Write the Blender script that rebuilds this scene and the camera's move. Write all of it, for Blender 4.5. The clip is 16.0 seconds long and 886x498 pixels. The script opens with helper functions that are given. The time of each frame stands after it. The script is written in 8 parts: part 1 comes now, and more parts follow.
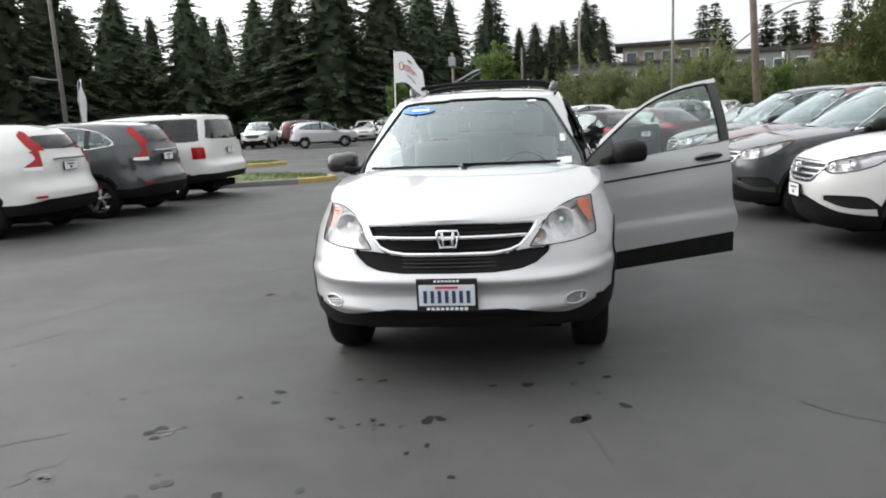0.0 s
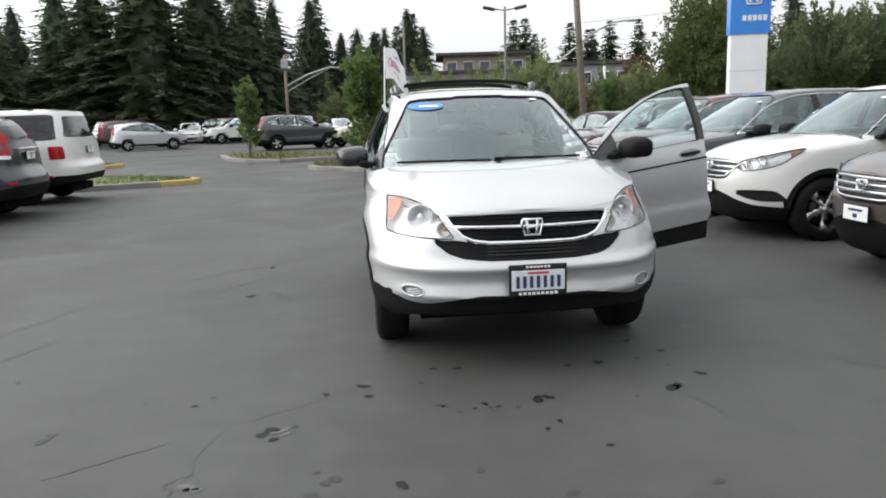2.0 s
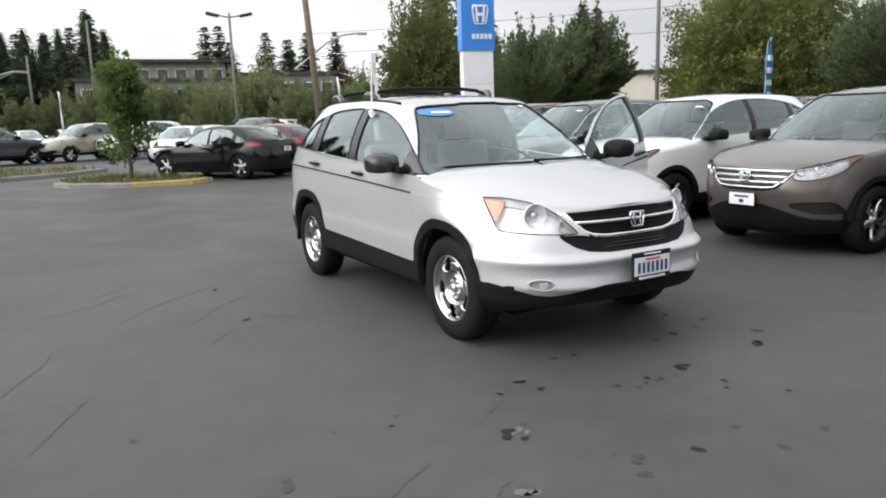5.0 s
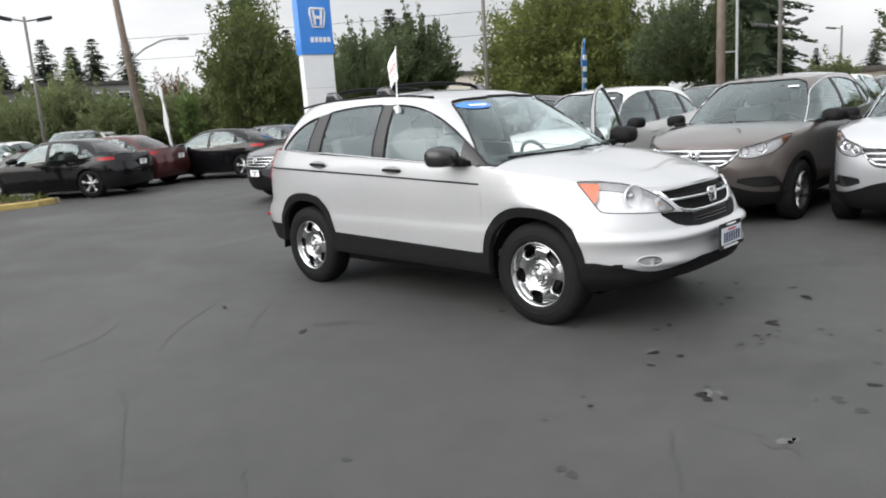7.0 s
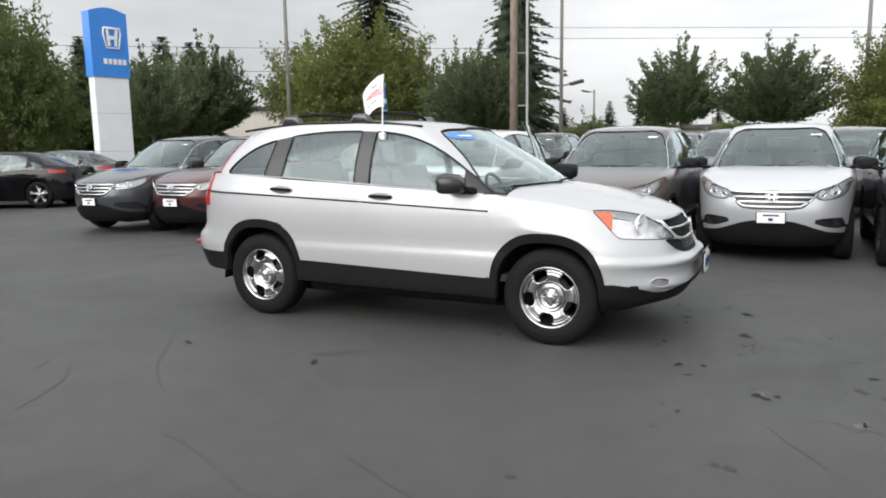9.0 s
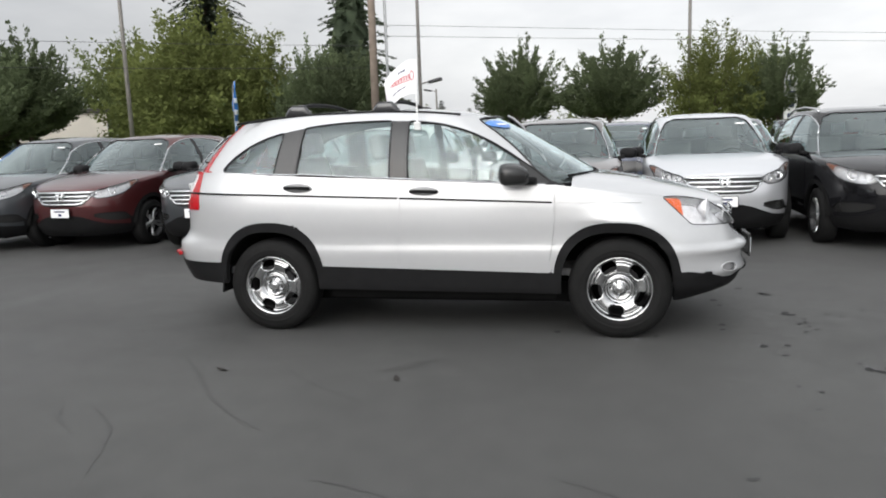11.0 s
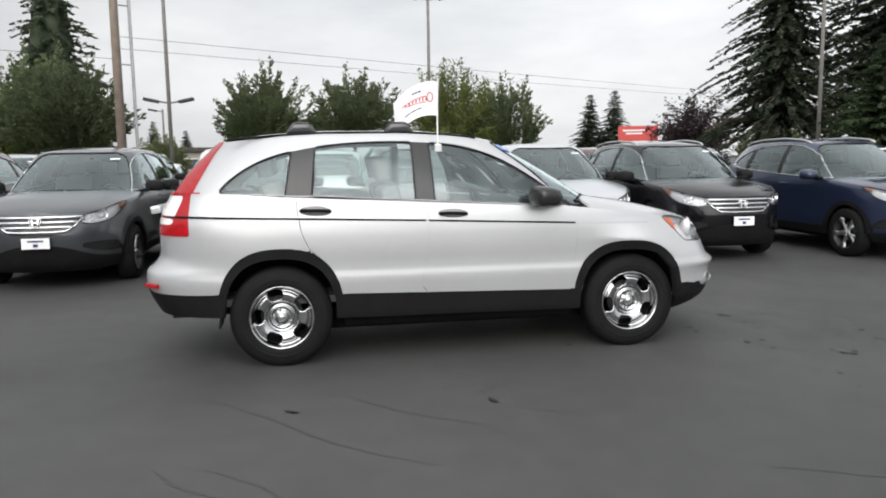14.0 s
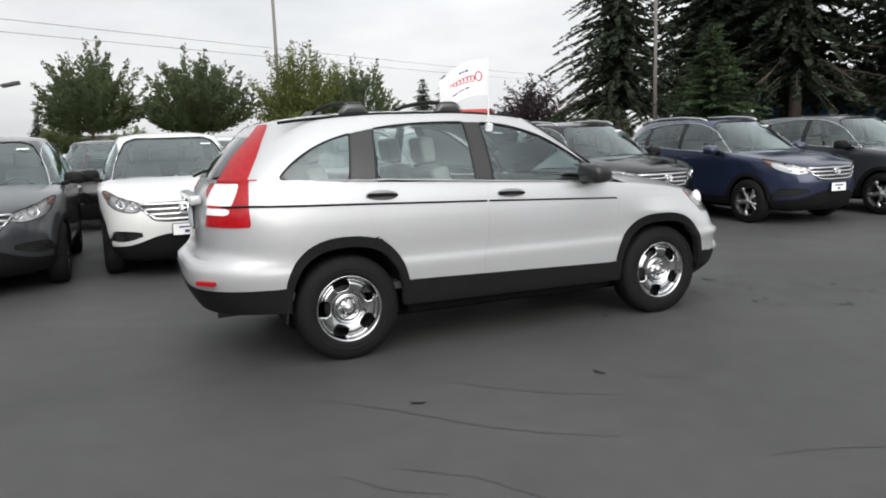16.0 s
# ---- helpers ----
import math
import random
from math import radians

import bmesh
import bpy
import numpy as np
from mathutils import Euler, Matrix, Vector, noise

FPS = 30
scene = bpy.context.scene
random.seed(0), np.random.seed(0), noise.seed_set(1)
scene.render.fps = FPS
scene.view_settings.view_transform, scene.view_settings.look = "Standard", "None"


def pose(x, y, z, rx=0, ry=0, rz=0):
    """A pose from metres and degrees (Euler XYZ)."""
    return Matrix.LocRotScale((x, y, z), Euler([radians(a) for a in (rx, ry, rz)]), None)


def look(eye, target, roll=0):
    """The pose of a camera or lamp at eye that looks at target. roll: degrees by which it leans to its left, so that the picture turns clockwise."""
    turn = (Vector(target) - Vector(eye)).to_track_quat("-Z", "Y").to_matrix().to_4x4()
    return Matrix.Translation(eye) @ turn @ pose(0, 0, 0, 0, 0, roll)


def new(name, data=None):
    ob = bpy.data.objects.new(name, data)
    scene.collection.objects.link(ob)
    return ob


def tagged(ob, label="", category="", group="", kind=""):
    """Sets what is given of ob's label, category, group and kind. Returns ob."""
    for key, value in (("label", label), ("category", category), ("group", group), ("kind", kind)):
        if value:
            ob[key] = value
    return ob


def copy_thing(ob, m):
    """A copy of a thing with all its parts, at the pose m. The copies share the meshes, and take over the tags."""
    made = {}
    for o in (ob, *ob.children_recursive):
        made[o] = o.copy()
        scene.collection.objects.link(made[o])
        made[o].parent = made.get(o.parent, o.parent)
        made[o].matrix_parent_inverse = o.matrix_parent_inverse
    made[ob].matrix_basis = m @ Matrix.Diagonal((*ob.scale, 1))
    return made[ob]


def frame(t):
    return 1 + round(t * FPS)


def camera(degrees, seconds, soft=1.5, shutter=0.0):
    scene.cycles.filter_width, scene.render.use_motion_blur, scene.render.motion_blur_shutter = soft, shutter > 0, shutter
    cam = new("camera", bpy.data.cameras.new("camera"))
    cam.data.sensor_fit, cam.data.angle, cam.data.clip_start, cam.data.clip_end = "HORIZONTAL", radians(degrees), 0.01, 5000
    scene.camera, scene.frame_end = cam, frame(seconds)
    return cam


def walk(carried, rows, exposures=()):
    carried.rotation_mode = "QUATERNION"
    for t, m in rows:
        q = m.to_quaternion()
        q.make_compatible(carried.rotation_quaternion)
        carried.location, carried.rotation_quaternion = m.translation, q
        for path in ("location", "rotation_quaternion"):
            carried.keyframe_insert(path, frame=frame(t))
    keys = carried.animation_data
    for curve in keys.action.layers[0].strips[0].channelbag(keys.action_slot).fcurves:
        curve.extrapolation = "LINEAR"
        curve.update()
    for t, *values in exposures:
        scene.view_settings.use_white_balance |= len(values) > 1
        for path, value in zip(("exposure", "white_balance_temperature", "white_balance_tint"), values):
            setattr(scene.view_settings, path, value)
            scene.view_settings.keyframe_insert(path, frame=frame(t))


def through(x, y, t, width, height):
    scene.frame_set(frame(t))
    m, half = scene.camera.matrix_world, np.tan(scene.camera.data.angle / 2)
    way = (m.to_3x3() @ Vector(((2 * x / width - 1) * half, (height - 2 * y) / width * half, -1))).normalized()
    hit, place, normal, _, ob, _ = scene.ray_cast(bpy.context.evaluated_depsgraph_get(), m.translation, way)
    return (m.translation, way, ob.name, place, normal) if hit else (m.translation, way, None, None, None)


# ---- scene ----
cam = camera(62.5, 16.0, 1.9)
PATH = [
    (0, (0.538, -5.966, 1.485), (0.249, -4.02, 1.127), -2.8),
    (0.5, (0.184, -6.046, 1.474), (0.022, -4.09, 1.091), -1.4),
    (1, (-0.188, -6.052, 1.486), (-0.23, -4.087, 1.12), -1.7),
    (1.5, (-0.56, -6.098, 1.469), (-0.501, -4.128, 1.128), -1.3),
    (2, (-0.929, -6.109, 1.467), (-0.719, -4.153, 1.105), -1.7),
    (2.5, (-1.319, -6.052, 1.485), (-0.981, -4.111, 1.139), -0.9),
    (3, (-1.737, -6.032, 1.486), (-1.292, -4.114, 1.135), -2.6),
    (3.5, (-2.151, -5.955, 1.493), (-1.553, -4.076, 1.158), -2.6),
    (4, (-2.551, -5.815, 1.505), (-1.852, -3.974, 1.154), -2.5),
    (4.5, (-2.984, -5.66, 1.515), (-2.14, -3.878, 1.181), -1.8),
    (4.7, (-3.123, -5.582, 1.511), (-2.216, -3.833, 1.166), -1.8),
    (6.8, (-4.628, -4.445, 1.502), (-3.285, -3.008, 1.14), -3.6),
    (7, (-4.794, -4.307, 1.508), (-3.399, -2.924, 1.136), -3.9),
    (7.5, (-5.108, -3.98, 1.49), (-3.578, -2.744, 1.126), -2.8),
    (8, (-5.393, -3.622, 1.515), (-3.77, -2.5, 1.183), -1.0),
    (8.5, (-5.654, -3.263, 1.498), (-3.953, -2.258, 1.19), -0.6),
    (8.7, (-5.775, -3.126, 1.491), (-4.038, -2.179, 1.194), -0.8),
    (10.8, (-6.024, -1.386, 1.44), (-4.114, -0.878, 1.135), -1.2),
    (11, (-6.024, -1.217, 1.438), (-4.095, -0.781, 1.14), -2.0),
    (11.5, (-6.035, -0.829, 1.436), (-4.074, -0.567, 1.147), -1.9),
    (12, (-6.038, -0.44, 1.456), (-4.065, -0.302, 1.156), -2.2),
    (12.5, (-6.097, -0.066, 1.434), (-4.117, -0.044, 1.147), -1.4),
    (13, (-6.119, 0.314, 1.436), (-4.144, 0.2, 1.141), -1.3),
    (13.5, (-6.078, 0.691, 1.459), (-4.114, 0.455, 1.163), -1.7),
    (14, (-6.069, 1.051, 1.46), (-4.114, 0.71, 1.214), -0.8),
    (14.5, (-5.982, 1.416, 1.443), (-4.049, 0.978, 1.178), -0.7),
    (15, (-5.823, 1.816, 1.476), (-3.927, 1.255, 1.177), 0.0),
    (15.5, (-5.731, 2.237, 1.48), (-3.872, 1.556, 1.198), -1.6),
    (16, (-5.547, 2.623, 1.464), (-3.73, 1.841, 1.167), -1.9),
]
walk(cam, [(t, look(eye, target, roll)) for t, eye, target, roll in PATH], [(0, 0.48), (4.5, 0.49), (8, 0.42), (12, 0.22), (16, 0.16)])

# ---------- world and light: bright overcast ----------
world = bpy.data.worlds.new("overcast_sky")
scene.world = world
world.use_nodes = True
wn, wl = world.node_tree.nodes, world.node_tree.links
wn.clear()
w_out = wn.new("ShaderNodeOutputWorld")
w_bg = wn.new("ShaderNodeBackground")
w_sky = wn.new("ShaderNodeTexSky")
w_sky.sky_type = "NISHITA"
w_sky.sun_disc = False
w_sky.sun_elevation = radians(30)
w_sky.sun_rotation = radians(281)
w_sky.air_density, w_sky.dust_density = 1.0, 3.0
# cloud deck: soft grey-white layers mixed over the clear sky
w_tc = wn.new("ShaderNodeTexCoord")
w_map = wn.new("ShaderNodeMapping")
w_map.inputs["Scale"].default_value = (1.0, 1.0, 3.2)
w_noise = wn.new("ShaderNodeTexNoise")
w_noise.inputs["Scale"].default_value = 2.1
w_noise.inputs["Detail"].default_value = 6
w_noise.inputs["Roughness"].default_value = 0.55
w_ramp = wn.new("ShaderNodeValToRGB")
w_ramp.color_ramp.elements[0].position, w_ramp.color_ramp.elements[1].position = 0.3, 0.7
w_ramp.color_ramp.elements[0].color = (6.3, 6.45, 6.7, 1)
w_ramp.color_ramp.elements[1].color = (9.6, 9.65, 9.7, 1)
w_mix = wn.new("ShaderNodeMix")
w_mix.data_type = "RGBA"
w_mix.inputs["Factor"].default_value = 0.93
wl.new(w_tc.outputs["Generated"], w_map.inputs["Vector"])
wl.new(w_map.outputs["Vector"], w_noise.inputs["Vector"])
wl.new(w_noise.outputs["Fac"], w_ramp.inputs["Fac"])
wl.new(w_sky.outputs["Color"], w_mix.inputs["A"])
wl.new(w_ramp.outputs["Color"], w_mix.inputs["B"])
# an overcast sky is about three times brighter overhead than at the horizon
w_sep = wn.new("ShaderNodeSeparateXYZ")
w_grad = wn.new("ShaderNodeMapRange")
w_grad.inputs["From Min"].default_value, w_grad.inputs["From Max"].default_value = 0.0, 1.0
w_grad.inputs["To Min"].default_value, w_grad.inputs["To Max"].default_value = 0.47, 0.71
w_mul = wn.new("ShaderNodeVectorMath")
w_mul.operation = "SCALE"
wl.new(w_tc.outputs["Generated"], w_sep.inputs["Vector"])
wl.new(w_sep.outputs["Z"], w_grad.inputs["Value"])
wl.new(w_mix.outputs["Result"], w_mul.inputs[0])
wl.new(w_grad.outputs["Result"], w_mul.inputs["Scale"])
# the cloud deck is brightest round the veiled sun
w_dot = wn.new("ShaderNodeVectorMath")
w_dot.operation = "DOT_PRODUCT"
w_dot.inputs[1].default_value = Vector((-6.6, 1.9, 4.0)).normalized()
w_pos = wn.new("ShaderNodeMath")
w_pos.operation = "MAXIMUM"
w_pos.inputs[1].default_value = 0.0
w_pow = wn.new("ShaderNodeMath")
w_pow.operation = "POWER"
w_pow.inputs[1].default_value = 4.0
w_glow = wn.new("ShaderNodeMath")
w_glow.operation = "MULTIPLY_ADD"
w_glow.inputs[1].default_value, w_glow.inputs[2].default_value = 2.1, 1.0
w_lit = wn.new("ShaderNodeVectorMath")
w_lit.operation = "SCALE"
wl.new(w_tc.outputs["Generated"], w_dot.inputs[0])
wl.new(w_dot.outputs["Value"], w_pos.inputs[0])
wl.new(w_pos.outputs["Value"], w_pow.inputs[0])
wl.new(w_pow.outputs["Value"], w_glow.inputs[0])
wl.new(w_mul.outputs["Vector"], w_lit.inputs[0])
wl.new(w_glow.outputs["Value"], w_lit.inputs["Scale"])
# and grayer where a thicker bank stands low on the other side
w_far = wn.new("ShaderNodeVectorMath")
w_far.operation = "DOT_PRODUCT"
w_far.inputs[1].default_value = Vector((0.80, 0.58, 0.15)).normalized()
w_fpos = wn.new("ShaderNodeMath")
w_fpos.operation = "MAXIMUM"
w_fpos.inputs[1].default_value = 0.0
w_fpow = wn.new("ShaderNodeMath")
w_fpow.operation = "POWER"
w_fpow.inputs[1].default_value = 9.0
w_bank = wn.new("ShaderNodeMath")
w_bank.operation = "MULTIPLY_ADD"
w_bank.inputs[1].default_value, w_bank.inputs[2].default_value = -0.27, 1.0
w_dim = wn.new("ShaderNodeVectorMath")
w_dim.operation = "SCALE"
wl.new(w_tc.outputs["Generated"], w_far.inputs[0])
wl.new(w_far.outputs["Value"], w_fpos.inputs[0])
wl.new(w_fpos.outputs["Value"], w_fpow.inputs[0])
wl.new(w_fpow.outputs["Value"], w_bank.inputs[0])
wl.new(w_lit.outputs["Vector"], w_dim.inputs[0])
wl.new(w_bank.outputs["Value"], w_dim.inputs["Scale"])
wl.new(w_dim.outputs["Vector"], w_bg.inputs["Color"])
w_bg.inputs["Strength"].default_value = 0.2
wl.new(w_bg.outputs["Background"], w_out.inputs["Surface"])

sun = new("sun", bpy.data.lights.new("sun", "SUN"))
sun.data.energy, sun.data.angle, sun.data.color = 0.95, radians(60), (1.0, 0.97, 0.93)
sun.matrix_world = look((-6.6, 1.9, 4.0), (0, 0, 0))


# ---------- materials ----------
def material(name, color, rough=0.5, metal=0.0, coat=0.0, vary=0.08, scale=6.0, bump=0.0, bump_scale=60.0, spec=0.5, per_object=0.0):
    m = bpy.data.materials.new(name)
    m.use_nodes = True
    n, l = m.node_tree.nodes, m.node_tree.links
    b = n["Principled BSDF"]
    b.inputs["Roughness"].default_value = rough
    b.inputs["Metallic"].default_value = metal
    b.inputs["Coat Weight"].default_value = coat
    b.inputs["Coat Roughness"].default_value = 0.04
    b.inputs["Specular IOR Level"].default_value = spec
    tc = n.new("ShaderNodeTexCoord")
    no = n.new("ShaderNodeTexNoise")
    no.inputs["Scale"].default_value, no.inputs["Detail"].default_value = scale, 6
    fine = n.new("ShaderNodeTexNoise")
    fine.inputs["Scale"].default_value, fine.inputs["Detail"].default_value = scale * 14, 3
    l.new(tc.outputs["Object"], no.inputs["Vector"])
    l.new(tc.outputs["Object"], fine.inputs["Vector"])
    add = n.new("ShaderNodeMath")
    add.operation = "MULTIPLY_ADD"
    add.inputs[1].default_value = 0.4
    l.new(fine.outputs["Fac"], add.inputs[0])
    l.new(no.outputs["Fac"], add.inputs[2])
    ramp = n.new("ShaderNodeMapRange")
    ramp.inputs["From Min"].default_value, ramp.inputs["From Max"].default_value = 0.4, 1.0
    ramp.inputs["To Min"].default_value, ramp.inputs["To Max"].default_value = 1 - vary, 1 + vary
    l.new(add.outputs["Value"], ramp.inputs["Value"])
    mul = n.new("ShaderNodeVectorMath")
    mul.operation = "SCALE"
    mul.inputs[0].default_value = color
    l.new(ramp.outputs["Result"], mul.inputs["Scale"])
    last = mul.outputs["Vector"]
    if per_object:
        info = n.new("ShaderNodeObjectInfo")
        rr = n.new("ShaderNodeMapRange")
        rr.inputs["To Min"].default_value, rr.inputs["To Max"].default_value = 1 - per_object, 1 + per_object
        l.new(info.outputs["Random"], rr.inputs["Value"])
        m2 = n.new("ShaderNodeVectorMath")
        m2.operation = "SCALE"
        l.new(last, m2.inputs[0])
        l.new(rr.outputs["Result"], m2.inputs["Scale"])
        last = m2.outputs["Vector"]
    l.new(last, b.inputs["Base Color"])
    if bump:
        bt = n.new("ShaderNodeTexNoise")
        bt.inputs["Scale"].default_value, bt.inputs["Detail"].default_value = bump_scale, 5
        l.new(tc.outputs["Object"], bt.inputs["Vector"])
        bp = n.new("ShaderNodeBump")
        bp.inputs["Strength"].default_value, bp.inputs["Distance"].default_value = bump, 0.01
        l.new(bt.outputs["Fac"], bp.inputs["Height"])
        l.new(bp.outputs["Normal"], b.inputs["Normal"])
    return m


def foliage(name, color, through=0.4, **kw):
    """Leaves or needles: a dull surface that lets part of the light through."""
    m = material(name, color, 0.9, **kw)
    n, l = m.node_tree.nodes, m.node_tree.links
    b = n["Principled BSDF"]
    tr = n.new("ShaderNodeBsdfTranslucent")
    mx = n.new("ShaderNodeMixShader")
    mx.inputs["Fac"].default_value = through
    l.new(b.inputs["Base Color"].links[0].from_socket, tr.inputs["Color"])
    l.new(b.outputs["BSDF"], mx.inputs[1])
    l.new(tr.outputs["BSDF"], mx.inputs[2])
    l.new(mx.outputs["Shader"], n["Material Output"].inputs["Surface"])
    return m


def glass(name, tint, ior=1.5, gloss=(1, 1, 1), rough=0.0, boost=1.0):
    """A single pane: clear tinted see-through with a Fresnel gloss."""
    m = bpy.data.materials.new(name)
    m.use_nodes = True
    n, l = m.node_tree.nodes, m.node_tree.links
    n.clear()
    out = n.new("ShaderNodeOutputMaterial")
    tr = n.new("ShaderNodeBsdfTransparent")
    tr.inputs["Color"].default_value = (*tint, 1)
    gl = n.new("ShaderNodeBsdfGlossy")
    gl.inputs["Color"].default_value = (*gloss, 1)
    gl.inputs["Roughness"].default_value = rough
    fr = n.new("ShaderNodeFresnel")
    fr.inputs["IOR"].default_value = ior
    mu = n.new("ShaderNodeMath")
    mu.operation, mu.use_clamp = "MULTIPLY", True
    mu.inputs[1].default_value = boost
    mx = n.new("ShaderNodeMixShader")
    l.new(fr.outputs["Fac"], mu.inputs[0])
    l.new(mu.outputs["Value"], mx.inputs["Fac"])
    l.new(tr.outputs["BSDF"], mx.inputs[1])
    l.new(gl.outputs["BSDF"], mx.inputs[2])
    l.new(mx.outputs["Shader"], out.inputs["Surface"])
    return m


def paint(name, color, metal=0.45, rough=0.32):
    if max(color) < 0.02:
        return material(name, color, rough=0.12, coat=0.6, vary=0.03, scale=1.3, spec=0.08)
    return material(name, color, rough=rough, metal=metal, coat=1.0, vary=0.03, scale=1.3, bump=0.02, bump_scale=900, spec=0.5 if max(color) > 0.3 else 0.2)


SILVER = paint("silver_metallic_paint", (0.455, 0.46, 0.468), 0.4, 0.36)
PAINTS = {
    "white": paint("white_paint", (0.66, 0.66, 0.645), 0.0, 0.35),
    "brown": paint("taupe_brown_metallic_paint", (0.105, 0.090, 0.083)),
    "silver": paint("pale_silver_paint", (0.52, 0.53, 0.55), 0.5, 0.3),
    "black": paint("black_paint", (0.006, 0.006, 0.007), 0.1),
    "blue": paint("dark_blue_metallic_paint", (0.022, 0.031, 0.066)),
    "gray": paint("dark_gray_metallic_paint", (0.055, 0.060, 0.066)),
    "maroon": paint("maroon_metallic_paint", (0.065, 0.014, 0.015)),
    "teal": paint("blue_paint", (0.02, 0.06, 0.22), 0.2),
    "beige": paint("champagne_paint", (0.38, 0.35, 0.29), 0.4),
}
PLASTIC = material("black_textured_plastic", (0.010, 0.010, 0.0105), 0.58, vary=0.2, scale=9, bump=0.15, bump_scale=500, spec=0.09)
GLOSSBLACK = material("gloss_black_trim", (0.018, 0.018, 0.018), 0.22, vary=0.1)
RUBBER = material("tyre_rubber", (0.009, 0.009, 0.009), 0.66, spec=0.12, vary=0.25, scale=12, bump=0.2, bump_scale=200)
CHROME = material("chrome", (0.72, 0.73, 0.74), 0.09, 1.0, vary=0.05)
ALLOY = material("silver_alloy", (0.55, 0.555, 0.56), 0.28, 0.9, vary=0.06, scale=12)
RACKFOOT = material("glossy_rack_foot", (0.035, 0.035, 0.037), 0.22, vary=0.1, spec=0.6, coat=0.5)
DARKMETAL = material("dark_brake_metal", (0.05, 0.05, 0.052), 0.5, 0.7, vary=0.3, scale=20)
UNDER = material("underbody_black", (0.006, 0.006, 0.006), 0.95, vary=0.2, spec=0.1)
FABRIC = material("gray_seat_fabric", (0.29, 0.29, 0.285), 0.95, vary=0.15, scale=25, bump=0.15, bump_scale=120)
DASH = material("gray_dashboard_vinyl", (0.075, 0.075, 0.077), 0.7, vary=0.15, scale=20, bump=0.2, bump_scale=400)
HEADLINER = material("gray_headliner", (0.5, 0.5, 0.48), 0.95, vary=0.06, scale=10)
GLASS = glass("greenish_car_glass", (0.78, 0.86, 0.84), 1.5, (0.88, 0.99, 1.0), boost=2.0)
TINT = glass("tinted_privacy_glass", (0.16, 0.18, 0.18), 1.5, boost=1.25)
LENS = glass("clear_lamp_lens", (0.96, 0.965, 0.97), 1.5, boost=0.9)
AMBER = material("amber_lens", (0.80, 0.15, 0.03), 0.15, coat=1.0, vary=0.1, scale=30)
REDLENS = material("red_lamp_lens", (0.34, 0.006, 0.010), 0.25, coat=0.25, vary=0.25, scale=30, spec=0.25)
SIDEAMBER = material("dark_amber_lens", (0.20, 0.07, 0.035), 0.2, coat=0.6, vary=0.15, scale=30)
PEACH = material("pale_orange_bulb", (0.80, 0.42, 0.25), 0.2, coat=0.5, vary=0.1, scale=30)
CLEARLENS = material("clear_white_lens", (0.84, 0.84, 0.85), 0.12, coat=1.0, vary=0.1, scale=40)
REFLECTOR = material("lamp_reflector", (0.87, 0.87, 0.88), 0.25, 0.15, vary=0.2, scale=22, bump=0.5, bump_scale=45)
SMOKED = material("smoked_lamp_reflector", (0.62, 0.62, 0.63), 0.26, 0.4, vary=0.3, scale=22, bump=0.4, bump_scale=45)
SATIN = material("satin_black_trim", (0.013, 0.013, 0.014), 0.4, vary=0.1, spec=0.28)
FOGGRAY = material("gray_fog_lamp_recess", (0.22, 0.22, 0.225), 0.4, vary=0.15, scale=30)
WHEELSILVER = material("silver_wheel_cover", (0.44, 0.445, 0.45), 0.15, 1.0, vary=0.08, scale=14)
WHITEPLASTIC = material("white_sheet", (0.78, 0.78, 0.78), 0.5, vary=0.03)
BLUEINK = material("blue_sticker", (0.05, 0.21, 0.62), 0.3, vary=0.06)
REDINK = material("red_print", (0.5, 0.04, 0.06), 0.5, vary=0.1)
INK = material("dark_blue_ink", (0.02, 0.03, 0.09), 0.5, vary=0.05)
PLATEWHITE = material("plate_white", (0.62, 0.66, 0.7), 0.4, vary=0.06, scale=20)


# ---------- mesh helpers ----------
def mesh_of(name, verts, faces, mat, smooth=False, normals=None):
    me = bpy.data.meshes.new(name)
    me.from_pydata([tuple(map(float, v)) for v in verts], [], [tuple(int(i) for i in f) for f in faces])
    if mat:
        me.materials.append(mat)
    if smooth or normals is not None:
        me.polygons.foreach_set("use_smooth", [True] * len(me.polygons))
    if normals is not None:
        me.normals_split_custom_set_from_vertices([tuple(map(float, v)) for v in normals])
    me.update()
    return me


def put(name, me, parent=None, label="", m=None):
    ob = new(name, me)
    if parent is not None:
        ob.parent = parent
    if m is not None:
        ob.matrix_basis = m
    if label:
        ob["label"] = label
    return ob


def part(name, bm, mat, parent, label="", smooth=False, m=None):
    me = bpy.data.meshes.new(name)
    bm.normal_update()
    bm.to_mesh(me)
    bm.free()
    me.materials.append(mat)
    if smooth:
        me.polygons.foreach_set("use_smooth", [True] * len(me.polygons))
    return put(name, me, parent, label, m)


def box(bm, size, at=(0, 0, 0), rot=(0, 0, 0), bevel=0.0, seg=2):
    g = bmesh.ops.create_cube(bm, size=1)
    m = pose(*at, *rot) @ Matrix.Diagonal((*size, 1))
    bmesh.ops.transform(bm, matrix=m, verts=g["verts"])
    if bevel:
        es = list({e for v in g["verts"] for e in v.link_edges})
        bmesh.ops.bevel(bm, geom=es, offset=bevel, segments=seg, profile=0.7, affect="EDGES")
    return bm


def cyl(bm, r1, r2, depth, at=(0, 0, 0), rot=(0, 0, 0), seg=24):
    bmesh.ops.create_cone(bm, cap_ends=True, segments=seg, radius1=r1, radius2=r2, depth=depth, matrix=pose(*at, *rot))
    return bm


